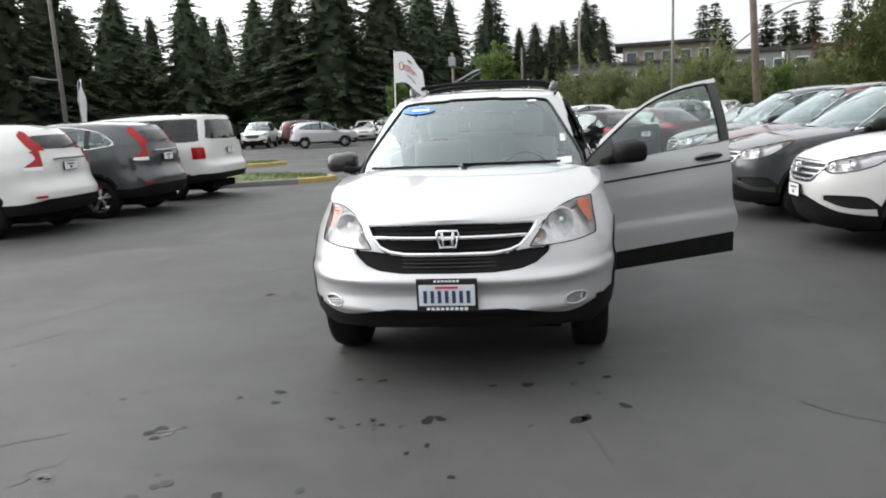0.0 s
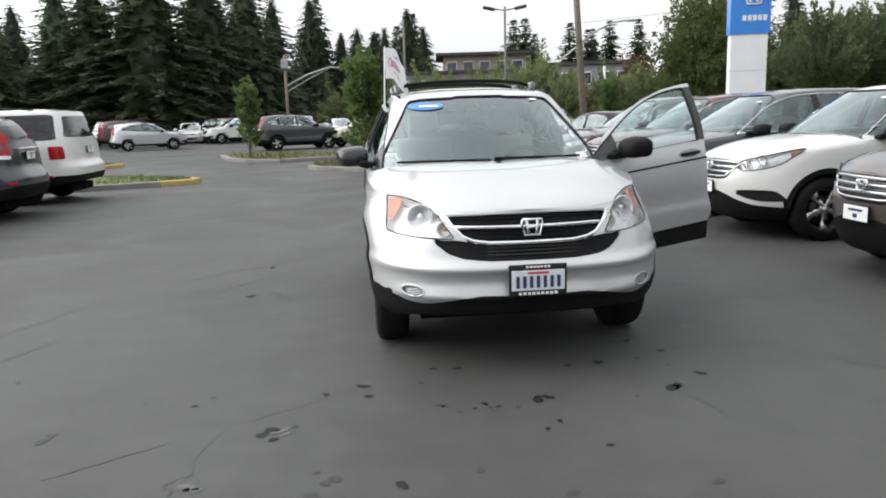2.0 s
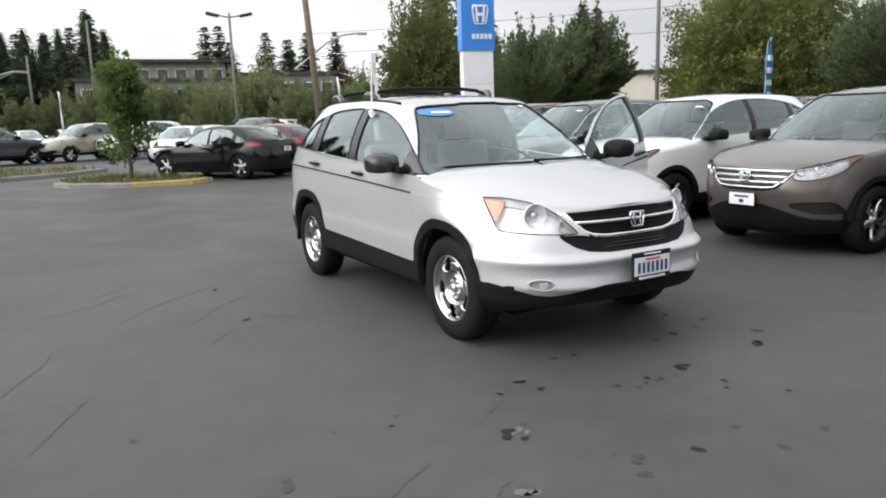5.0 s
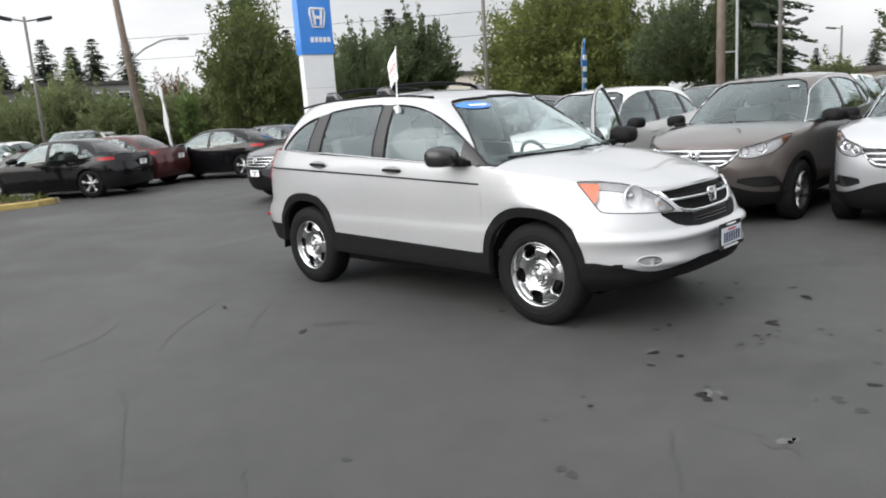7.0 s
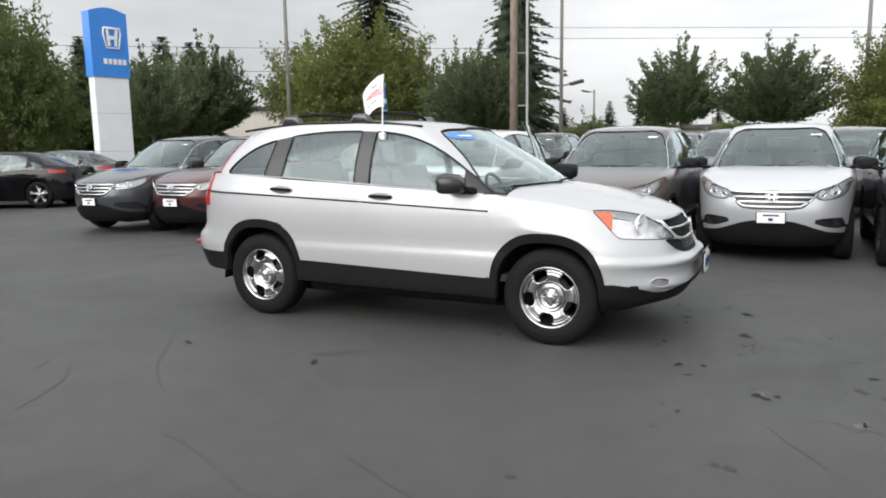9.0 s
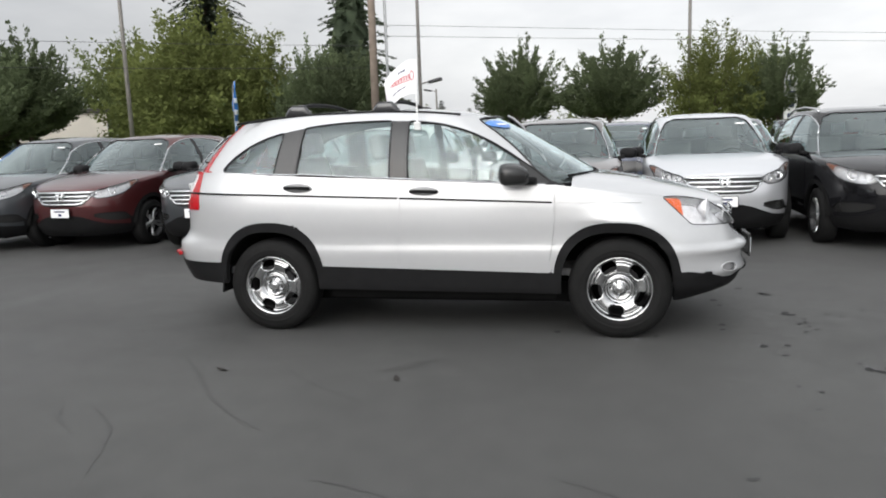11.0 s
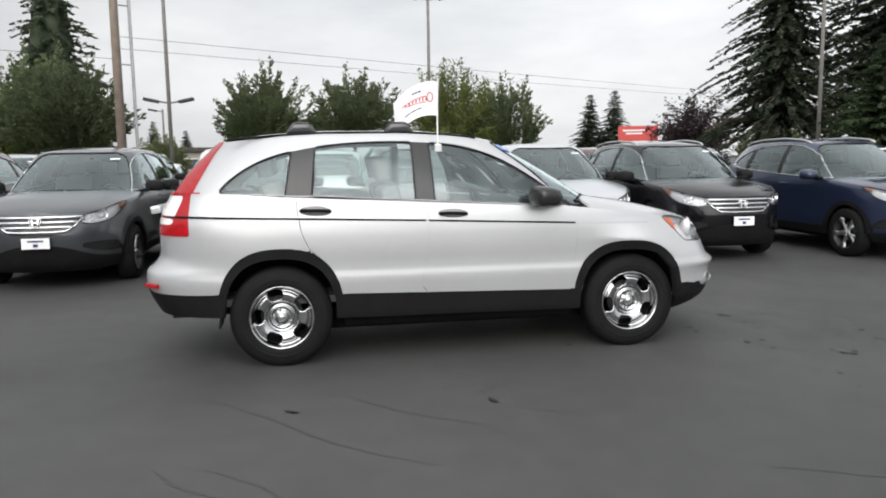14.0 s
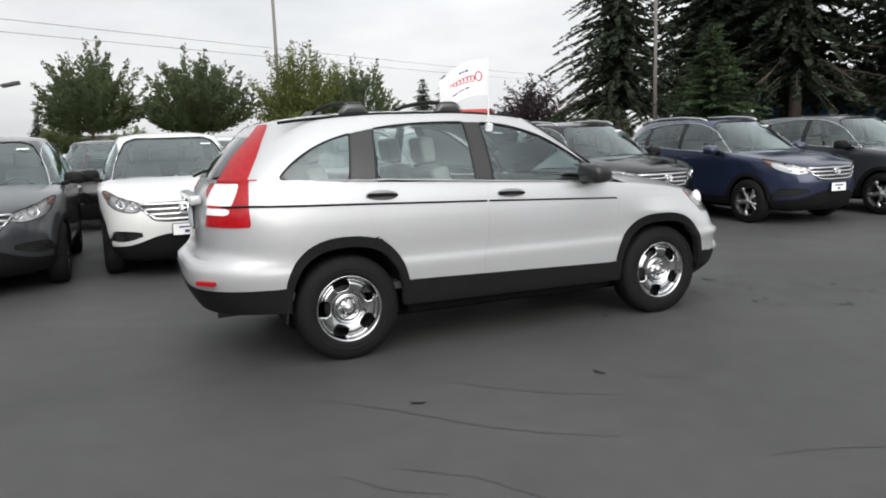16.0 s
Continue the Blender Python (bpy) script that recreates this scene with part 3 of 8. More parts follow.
def number_plate(car, y, z, facing=-1, x=0.0, framed=True, tilt=0.0, blank=False):
    """A plate with plain bars for its characters."""
    p = put("number_plate", None, car, "", pose(x, y, z, tilt, 0, 0 if facing < 0 else 180))
    if framed:
        bm = bmesh.new()
        box(bm, (0.325, 0.014, 0.175), (0, 0.004, 0), (0, 0, 0), 0.008)
        part("plate_frame", bm, GLOSSBLACK, p, "black plate frame", m=None)
    else:
        bm = bmesh.new()
        box(bm, (0.316, 0.012, 0.138), (0, 0.003, 0), (0, 0, 0), 0.006)
        part("plate_frame", bm, PLASTIC, p, "black plate frame")
    bm = bmesh.new()
    box(bm, (0.296, 0.006, 0.112 if framed else 0.122), (0, -0.006, 0), (0, 0, 0), 0.002)
    part("plate_sheet", bm, PLATEWHITE if framed else WHITEPLASTIC, p, "white number plate")
    if framed and not blank:
        for k in range(7):
            bm = bmesh.new()
            box(bm, (0.019, 0.004, 0.066), (-0.114 + k * 0.038, -0.0105, -0.008))
            part("plate_bar", bm, INK, p, "dark blue bar")
        for k in range(9):
            bm = bmesh.new()
            box(bm, (0.017, 0.004, 0.014), (-0.1 + k * 0.025, -0.006, -0.073))
            part("frame_bar", bm, WHITEPLASTIC, p, "white bar on the frame")
        for k in range(7):
            bm = bmesh.new()
            box(bm, (0.013, 0.004, 0.010), (-0.06 + k * 0.02, -0.006, 0.075))
            part("frame_bar", bm, WHITEPLASTIC, p, "white bar on the frame")
        bm = bmesh.new()
        box(bm, (0.12, 0.003, 0.012), (0, -0.0105, 0.042))
        part("plate_heading", bm, REDINK, p, "red bar heading")
    elif not framed:
        bm = bmesh.new()
        box(bm, (0.17, 0.003, 0.02), (0, -0.0105, 0.026))
        box(bm, (0.05, 0.003, 0.034), (0, -0.0105, -0.022))
        part("plate_mark", bm, INK, p, "dark mark")
    return p


def mirror(car, x, y, z, sx, mat, big=1.0):
    """A door mirror: housing on a short foot."""
    p = put("door_mirror", None, car, "", pose(sx * x, y, z))
    bm = bmesh.new()
    g = bmesh.ops.create_uvsphere(bm, u_segments=16, v_segments=9, radius=1)
    for v in bm.verts:
        c = v.co
        v.co = Vector((math.copysign(abs(c.x) ** 0.55, c.x) * 0.118, math.copysign(abs(c.y) ** 0.75, c.y) * (0.155 if c.y < 0 else 0.06), math.copysign(abs(c.z) ** 0.6, c.z) * 0.072 - (0.02 * c.y ** 2 if c.y < 0 else 0))) * big
    bmesh.ops.transform(bm, matrix=pose(sx * 0.115, 0.05, 0.025, 0, sx * 4, -sx * 10), verts=bm.verts)
    part("mirror_housing", bm, mat, p, "", True)
    bm = bmesh.new()
    box(bm, (0.10, 0.2, 0.05), (sx * 0.015, -0.045, -0.03), (0, sx * -12, 0), 0.018)
    part("mirror_foot", bm, PLASTIC, p, "", True)
    return p


def door_handle(car, x, y, z, sx, mat, tilt=0.0, backing=None):
    p = put("door_handle", None, car, "", pose(sx * x, y, z, tilt))
    bm = bmesh.new()
    g = bmesh.ops.create_uvsphere(bm, u_segments=20, v_segments=8, radius=1)
    for v in bm.verts:
        v.co = Vector((v.co.x * 0.012, v.co.y * 0.115, v.co.z * 0.035))
    part("handle_cup", bm, backing or mat, p, "", True)
    part("grip", tube([(sx * 0.012, -0.1, 0.0), (sx * 0.034, -0.06, 0.004), (sx * 0.038, 0, 0.005), (sx * 0.034, 0.06, 0.004), (sx * 0.012, 0.1, 0.0)], 0.012, 8), mat, p, "", True)
    return p


# ---------- the silver SUV ----------
DLO = [(1.70, 1.262), (1.66, 1.232), (1.14, 1.203), (0.28, 1.166), (-0.80, 1.098), (-0.835, 1.112), (-0.66, 1.244), (-0.42, 1.400), (-0.216, 1.495), (0.03, 1.560), (0.36, 1.585), (0.73, 1.582), (1.06, 1.550), (1.35, 1.485), (1.556, 1.385)]
HERO = dict(
    front=[(0.22, -1.93), (0.29, -2.06), (0.36, -2.16), (0.43, -2.20), (0.455, -2.232), (0.485, -2.222), (0.54, -2.205), (0.58, -2.212), (0.61, -2.240), (0.632, -2.235), (0.66, -2.19), (0.72, -2.165), (0.84, -2.135), (0.915, -2.09), (1.1, -1.99)],
    rear=[(0.30, 2.15), (0.42, 2.235), (0.52, 2.285), (0.62, 2.315), (0.68, 2.305), (0.73, 2.245), (0.80, 2.205), (1.0, 2.195), (1.10, 2.17), (1.22, 2.105)],
    width=[(0.18, 0.80), (0.30, 0.865), (0.36, 0.885), (0.47, 0.896), (0.55, 0.903), (0.615, 0.907), (0.645, 0.906), (0.675, 0.9015), (0.72, 0.902), (0.80, 0.907), (0.86, 0.909), (0.93, 0.908), (1.0, 0.903), (1.04, 0.898), (1.08, 0.891), (1.14, 0.876), (1.24, 0.853)],
    shoulder=[(-2.13, 0.915), (-2.02, 0.935), (-1.9, 0.965), (-1.63, 1.015), (-1.3, 1.055), (-0.9, 1.090), (-0.8, 1.100), (0.28, 1.168), (1.14, 1.205), (1.7, 1.237), (2.1, 1.245)],
    bottom=[(-2.2, 0.36), (-2.05, 0.345), (-1.9, 0.31), (-1.72, 0.27), (-1.4, 0.30), (-0.95, 0.32), (0.9, 0.34), (1.6, 0.37), (2.2, 0.39)],
    hood=[(-2.12, 0.918), (-2.0, 0.965), (-1.85, 1.01), (-1.6, 1.07), (-1.3, 1.125), (-1.1, 1.15), (-0.9, 1.165)], cowl=-1.08,
    ymf=-1.0, ymr=1.2, nf=2.6, nr=3.8, nfz=[(0.3, 3.4), (0.6, 3.4), (0.72, 3.25), (0.80, 2.95), (0.88, 2.6), (0.95, 2.35), (1.02, 2.25)], flare=(0.042, -1.42, 0.25),
    glass_base=dict(front=-1.19, ymf=-0.62, ymr=1.3, rear=2.11, w=[(-1.2, 0.80), (-0.8, 0.862), (0.3, 0.874), (1.2, 0.864), (1.75, 0.83), (2.11, 0.80)], z=[(-1.2, 1.12), (-0.8, 1.075), (0.28, 1.14), (1.14, 1.18), (1.7, 1.21), (2.06, 1.22)]),
    glass_top=dict(front=-0.36, ymf=-0.08, ymr=1.15, rear=1.77, w=[(-0.4, 0.59), (-0.1, 0.615), (0.4, 0.64), (1.0, 0.64), (1.5, 0.615), (1.8, 0.58)], z=[(-0.36, 1.60), (-0.22, 1.605), (0.1, 1.635), (0.5, 1.652), (0.9, 1.652), (1.3, 1.635), (1.8, 1.59)]),
    ng=(2.3, 3.2), bulge=0.035, crown=3.4,
    roof=[(-0.36, 1.60), (-0.1, 1.655), (0.4, 1.69), (0.9, 1.69), (1.4, 1.665), (1.8, 1.60)])


def wheel_housing(car, y, x, r=0.42):
    for sx in (-1, 1):
        bm = bmesh.new()
        n = 20
        rows = []
        for k in range(n + 1):
            a = math.pi * (0.02 + 0.96 * k / n)
            rows.append([bm.verts.new((sx * xx, y + rr * math.cos(a), 0.345 + rr * 1.08 * math.sin(a))) for xx, rr in ((x, r), (0.45, r), (0.45, 0.02))])
        for p, q in zip(rows, rows[1:]):
            for k in range(2):
                bm.faces.new((p[k], p[k + 1], q[k + 1], q[k]))
        part("wheel_housing", bm, UNDER, car, "dark wheel housing", True)


def build_hero():
    step = 0.02
    h = skin(HERO, step)
    kw = dict(step=step)
    # arches, cladding and sills
    for yc, b in ((-1.285, 0.483), (1.307, 0.503)):
        h.region("cladding", 90, arch(yc, 0.345, 0.438, b), "body", **kw)
    h.region("cladding", 90, [(-1.0, 0.1), (1.0, 0.1), (1.0, 0.515), (-1.0, 0.465)], "body", **kw)
    h.region("cladding", 0, [(-0.1, 0.46), (0.18, 0.465), (0.30, 0.468), (0.42, 0.452), (0.52, 0.425), (0.62, 0.41), (0.70, 0.418), (0.80, 0.455), (0.87, 0.48), (1.0, 0.48), (1.0, 0.0), (-0.1, 0.0)], "body", where=lambda c: c[:, 1] < -1.2, **kw)
    h.region("cladding", 90, [(-1.93, 0.0), (-1.6, 0.0), (-1.6, 0.485), (-1.93, 0.47)], "body", facing=0.5, where=lambda c: c[:, 1] < -1.2, **kw)
    h.region("cladding", 180, [(-0.1, 0.0), (1.0, 0.0), (1.0, 0.535), (-0.1, 0.55)], "body", where=lambda c: c[:, 1] > 1.2, **kw)
    h.region("cladding", 90, [(1.6, 0.0), (2.4, 0.0), (2.4, 0.535), (1.6, 0.54)], "body", facing=0.4, where=lambda c: c[:, 1] > 1.2, **kw)
    for yc, b in ((-1.29, 0.418), (1.309, 0.434)):
        h.region("arch_hole", 90, arch(yc, 0.345, 0.388, b), ["cladding", "body"], **kw)
    h.region("door_sill", 90, [(-0.80, 0.345), (0.262, 0.352), (0.262, 0.60), (-0.80, 0.60)], "cladding", where=lambda c: (c[:, 2] > 0.3) & (np.abs(c[:, 1]) < 0.9), **kw)
    # nose
    h.region("grille", 0, smooth_poly([(-0.5, 0.912), (0.0, 0.912), (0.32, 0.908), (0.47, 0.898), (0.44, 0.845), (0.375, 0.78), (0.32, 0.759), (0.0, 0.745), (-0.5, 0.745)], 4), ["body", "hood"], **kw)
    h.region("intake", 0, [(-0.1, 0.741), (0.32, 0.753), (0.38, 0.766), (0.44, 0.773), (0.555, 0.774), (0.53, 0.745), (0.47, 0.70), (0.39, 0.673), (0.25, 0.658), (-0.1, 0.655)], ["body"], **kw)
    h.region("headlight", 45, [(0.225, 0.778), (0.36, 0.780), (0.50, 0.785), (0.62, 0.792), (0.715, 0.80), (0.745, 0.84), (0.80, 0.93), (0.845, 0.994), (0.70, 0.988), (0.58, 0.971), (0.46, 0.944), (0.36, 0.892), (0.28, 0.832)], ["body", "hood"], facing=0.05, **kw)
    h.region("amber", 45, [(0.86, 1.01), (0.70, 1.0), (0.697, 0.955), (0.722, 0.89), (0.735, 0.865), (0.79, 0.865)], "headlight", facing=0.02, **kw)
    h.region("fog", 0, ellipse(0.675, 0.487, 0.062, 0.031), "body", **kw)
    # doors, windows, lamps
    h.region("front_door", 90, smooth_poly([(-0.83, 1.13), (-0.865, 1.0), (-0.86, 0.8), (-0.825, 0.55), (-0.80, 0.472), (-0.3, 0.48), (0.262, 0.496), (0.258, 0.8), (0.252, 1.13), (0.252, 1.2), (-0.3, 1.19)], 5), "body", **kw)
    h.region("rear_door", 90, [(0.262, 0.496), (0.895, 0.512), (0.905, 0.56), (0.95, 0.68), (1.02, 0.77), (1.10, 0.84), (1.15, 0.95), (1.175, 1.1), (1.185, 1.25), (0.252, 1.25), (0.258, 0.8)], "body", **kw)
    h.region("tailgate", 180, [(-0.1, 0.735), (0.62, 0.735), (0.66, 0.9), (0.655, 1.1), (0.64, 1.3), (-0.1, 1.3)], "body", **kw)
    h.region("taillight", 90, [(1.695, 1.603), (1.74, 1.60), (1.80, 1.54), (1.95, 1.385), (2.05, 1.245), (2.12, 1.20), (2.16, 0.947), (1.914, 0.948), (1.919, 1.07), (1.90, 1.235), (1.868, 1.30), (1.815, 1.395), (1.76, 1.50)], ["upper", "body", "roof", "tailgate"], facing=0.1, **kw)
    h.region("taillight", 180, [(0.69, 0.948), (0.80, 0.948), (0.735, 1.245), (0.64, 1.245), (0.68, 1.12)], ["body", "upper", "tailgate"], facing=0.1, where=lambda c: c[:, 1] > 1.85, **kw)
    h.region("tail_clear", 180, [(0.50, 1.222), (0.715, 1.222), (0.735, 1.15), (0.742, 1.085), (0.50, 1.085)], "taillight", facing=0.02, where=lambda c: c[:, 1] > 1.85, **kw)
    h.region("tail_clear", 180, [(0.50, 1.067), (0.74, 1.067), (0.74, 1.025), (0.50, 1.025)], "taillight", facing=0.02, where=lambda c: c[:, 1] > 1.85, **kw)
    h.region("glazing", 90, smooth_poly(DLO, 3), "upper", **kw)
    h.region("windscreen", 0, [(-0.1, 1.60), (0.45, 1.585), (0.54, 1.572), (0.572, 1.53), (0.795, 1.15), (0.805, 1.09), (0.6, 1.10), (-0.1, 1.115)], "upper", **kw)
    h.region("rear_glass", 180, [(-0.1, 1.53), (0.42, 1.52), (0.50, 1.50), (0.58, 1.26), (0.56, 1.24), (-0.1, 1.235)], "upper", **kw)
    gl = "glazing"
    h.region("pillar_b", 90, [(0.345, 1.62), (0.215, 1.62), (0.195, 1.1), (0.335, 1.1)], gl, **kw)
    h.region("pillar_c", 90, [(1.19, 1.62), (1.03, 1.62), (1.085, 1.1), (1.275, 1.1)], gl, **kw)
    h.region("door_pillar", 90, [(0.285, 1.7), (0.1, 1.7), (0.1, 1.0), (0.258, 1.0)], "pillar_b", **kw)
    h.region("front_window", 90, [(0.215, 1.7), (-1.0, 1.7), (-1.0, 1.0), (0.20, 1.0)], gl, **kw)
    h.region("rear_window", 90, [(0.34, 1.7), (1.04, 1.7), (1.09, 1.1), (0.34, 1.0)], gl, **kw)
    h.region("quarter_window", 90, [(1.1, 1.7), (2.0, 1.7), (2.0, 1.1), (1.2, 1.1)], gl, **kw)
    h.region("sail", 90, [(-0.63, 1.0), (-1.0, 1.0), (-1.0, 1.4), (-0.60, 1.4)], "front_window", **kw)
    # door cut through the window frame
    h.region("door_frame", 90, [(0.252, 1.0), (0.292, 1.612), (0.15, 1.598), (0.0, 1.576), (-0.225, 1.514), (-0.43, 1.419), (-0.675, 1.262), (-0.86, 1.13), (-0.87, 1.0)], ["upper"], facing=0.3, **kw)
    h.step_normals()

    car = tagged(new("suv"), "silver compact SUV with roof rack and open driver's door", "car")
    whole_part(h, car, ["body", "upper"], SILVER, "body", "silver metallic body shell", 0.002, 0.02)
    whole_part(h, car, ["hood"], SILVER, "bonnet", "silver bonnet", 0.0025, 0.02)
    whole_part(h, car, ["roof"], SILVER, "roof_panel", "silver roof panel", 0.001, 0.015)
    whole_part(h, car, ["tailgate"], SILVER, "tailgate", "silver tailgate", 0.003, 0.02)
    side_parts(h, car, ["cladding"], PLASTIC, "lower_cladding", "black plastic wheel arch and sill cladding", 0.0, 0.05, 0.008)
    whole_part(h, car, ["grille"], PLASTIC, "grille_backing", "black grille", 0.0, 0.02, -0.03)
    whole_part(h, car, ["intake"], PLASTIC, "lower_intake", "black mesh air intake", 0.0, 0.02, -0.018)
    side_parts(h, car, ["rear_door"], SILVER, "rear_door", "silver rear door", 0.003, 0.03, 0.001, (-1, 1))
    side_parts(h, car, ["taillight"], REDLENS, "taillight", "tall red taillight", 0.001, 0.02, 0.006)
    side_parts(h, car, ["tail_clear"], CLEARLENS, "reversing_lamp", "clear reversing lamp", 0.0, 0.02, 0.008)
    side_parts(h, car, ["pillar_c"], GLOSSBLACK, "quarter_pillar_trim", "black window pillar trim", 0.0, 0.01, 0.0)
    side_parts(h, car, ["pillar_b"], GLOSSBLACK, "pillar_trim", "black window pillar trim", 0.0, 0.01, 0.0)
    side_parts(h, car, ["rear_window"], GLASS, "rear_side_window", "clear rear door glass", 0.0, 0.004, -0.005)
    side_parts(h, car, ["quarter_window"], GLASS, "quarter_window", "clear quarter glass", 0.0, 0.004, -0.005)
    ws = whole_part(h, car, ["windscreen"], GLASS, "windscreen", "clear windscreen", 0.0, 0.004, -0.004)
    whole_part(h, car, ["rear_glass"], TINT, "rear_window", "dark rear glass", 0.0, 0.004, -0.004)
    for sd, ob in side_parts(h, car, ["fog"], FOGGRAY, "fog_lamp_recess", "gray ribbed fog lamp recess", 0.0, 0.03, -0.014).items():
        edging(h, ob, ["fog"], SILVER, 0.006, "recess_edge", "", sd)
        c = np.mean([v.co for v in ob.data.vertices], axis=0)
        for k in range(3):
            part("rib", tube([(c[0] - 0.05, c[1] - sd * -0.05 * 0.62 - 0.006, c[2] - 0.014 + 0.014 * k), (c[0] + 0.05, c[1] + sd * 0.05 * 0.62 - 0.006, c[2] - 0.014 + 0.014 * k)], 0.003, 5), CHROME, ob, "")
    edging(h, car, ["windscreen"], SATIN, 0.009, "windscreen_seal", "black rubber seal")
    for rg in ("rear_window", "quarter_window"):
        for sd in (-1, 1):
            edging(h, car, [rg], SATIN, 0.007, "window_seal", "black rubber seal", sd)
    # dark inner skin so that seams and the space behind the grille look dark
    whole_part(h, car, ["body"], UNDER, "inner_skin", "dark inner skin", 0.0, 0.0, -0.045)
    whole_part(h, car, ["tailgate"], UNDER, "tailgate_lining", "dark inner side of the tailgate", 0.0, 0.0, -0.045)
    whole_part(h, car, ["grille", "intake"], UNDER, "radiator_shroud", "dark space behind the grille", 0.0, 0.0, -0.045)
    side_parts(h, car, ["rear_door"], UNDER, "door_inner", "dark inner side of the door", 0.0, 0.0, -0.045)
    whole_part(h, car, ["roof", "upper"], HEADLINER, "headliner", "gray roof lining", 0.0, 0.0, -0.022)
    # closed right-hand front door
    dr = put("front_door", None, car, "silver passenger door, shut")
    hinge = Matrix.Translation((0.885, -0.80, 0))
    dl = put("front_door", None, car, "silver driver's door, wide open", Matrix.Translation((0.025, 0, 0)) @ hinge @ pose(0, 0, 0, 2.8, 0, OPEN) @ hinge.inverted())
    for sd, d in ((-1, dr), (1, dl)):
        for names, mat, nm, lb, gp, rm, of in ((["front_door"], SILVER, "door_panel", "", 0.003, 0.07, 0.001), (["door_sill"], PLASTIC, "door_cladding", "black plastic strip at the foot of the door", 0.002, 0.05, 0.008), (["door_frame"], SILVER, "window_frame", "", 0.001, 0.016, 0.001), (["door_frame"], PLASTIC, "window_seal", "black inner side of the frame", 0.004, 0.01, -0.018), (["front_window"], GLASS, "door_glass", "clear door glass", 0.0, 0.004, -0.006), (["door_pillar"], GLOSSBLACK, "door_pillar_trim", "black strip on the door's rear edge", 0.0, 0.03, 0.0), (["sail"], GLOSSBLACK, "mirror_sail", "black mirror mount", 0.0, 0.01, 0.0)):
            got = h.cut(names, sd, gp, rm, of)
            if got:
                put(nm, mesh_of(nm, got[0], got[1], mat, True, got[2]), d, lb)
        edging(h, d, ["front_window", "sail"], SATIN, 0.007, "glass_seal", "black rubber seal", sd)
        m = mirror(d, 0.885, -0.60, 1.155, sd, GLOSSBLACK if sd < 0 else PLASTIC)
        door_handle(d, 0.893, 0.07, 1.065, sd, PLASTIC, 2, FOGGRAY)
        # rub strip along the shoulder crease
        part("rub_strip", tube([(sd * 0.9065, -0.85 + 0.1 * k, 0.974 + 0.0043 * k) for k in range(12)], 0.007, 6), PLASTIC, d, "dark shoulder strip")
        bm = bmesh.new()
        box(bm, (0.03, 1.0, 0.62), (sd * 0.835, -0.30, 0.80), (0, 0, 0), 0.012)
        box(bm, (0.05, 0.5, 0.06), (sd * 0.81, -0.2, 0.92), (0, 0, 0), 0.02)
        part("door_lining", bm, DASH, d, "dark inner door lining")
    for sd in (-1, 1):
        part("rub_strip", tube([(sd * (0.904 - 0.0002 * k), 0.27 + 0.1 * k, 1.0215 + 0.0038 * k) for k in range(15)] + [(sd * 0.885, 1.75, 1.077), (sd * 0.850, 1.86, 1.081), (sd * 0.797, 1.965, 1.082), (sd * 0.705, 2.075, 1.08)], 0.007, 6), PLASTIC, car, "dark shoulder strip")
        door_handle(car, 0.893, 1.05, 1.108, sd, PLASTIC, 2, FOGGRAY)
        part("window_divider", tube([(sd * 0.868, 1.07, 1.20), (sd * 0.80, 1.045, 1.37)], 0.004, 6), SATIN, car, "thin dark window divider")
        # bright strip under the windows
        part("belt_moulding", tube([(sd * 0.882, -0.80 + 0.1 * k, 1.096 + 0.0625 * k * 0.1) for k in range(19)] + [(sd * 0.87, 1.14, 1.208), (sd * 0.85, 1.5, 1.228)], 0.006, 6), CHROME, car, "thin bright window strip")
        # thin fold that carries the shoulder strip on over the wing
        part("wing_fold", tube([(sd * (0.9045 * (1 - (max(-1.0 - y, 0) / 1.09) ** 2.33) ** (1 / 2.33) + 0.0095 * math.exp(-((y + 1.42) / 0.25) ** 2)), y, 0.972 + 0.018 * (y + 0.87)) for y in np.linspace(-0.875, -1.45, 12)], 0.003, 5), SILVER, car, "thin raised fold")
    headlamps(h, car)
    grille_bars(car)
    number_plate(car, -2.285, 0.562)
    # wheels and what lies between them
    wheel_parts(car, "steel", -1.31, 1.31, 0.775, 0.355)
    for y in (-1.31, 1.31):
        wheel_housing(car, y, 0.855, 0.425)
    bm = bmesh.new()
    box(bm, (1.2, 3.3, 0.16), (0, 0, 0.28))
    box(bm, (1.56, 1.72, 0.10), (0, 0, 0.31))
    box(bm, (1.24, 0.56, 0.06), (0, -1.70, 0.385), (4, 0, 0), 0.02)
    box(bm, (1.36, 0.44, 0.06), (0, 1.86, 0.40), (5, 0, 0), 0.02)
    part("underbody", bm, UNDER, car, "black underbody")
    for sd in (-1, 1):
        bm = bmesh.new()
        box(bm, (0.19, 0.014, 0.20), (sd * 0.79, 1.722, 0.40), (8, 0, 0), 0.004)
        part("mud_flap", bm, PLASTIC, car, "black mud flap")
    # cabin
    seat(car, -0.37, 0.12, 0.62)
    seat(car, 0.37, 0.12, 0.62)
    seat(car, 0.0, 1.0, 0.66, wide=0.88)
    bm = bmesh.new()
    box(bm, (1.5, 0.45, 0.3), (0, -0.78, 0.95), (12, 0, 0), 0.06, 3)
    box(bm, (0.3, 0.3, 0.5), (0, -0.55, 0.75), (0, 0, 0), 0.05)
    part("dashboard", bm, DASH, car, "dark dashboard", True)
    steering(car, 0.37, -0.42, 1.02)
    bm = bmesh.new()
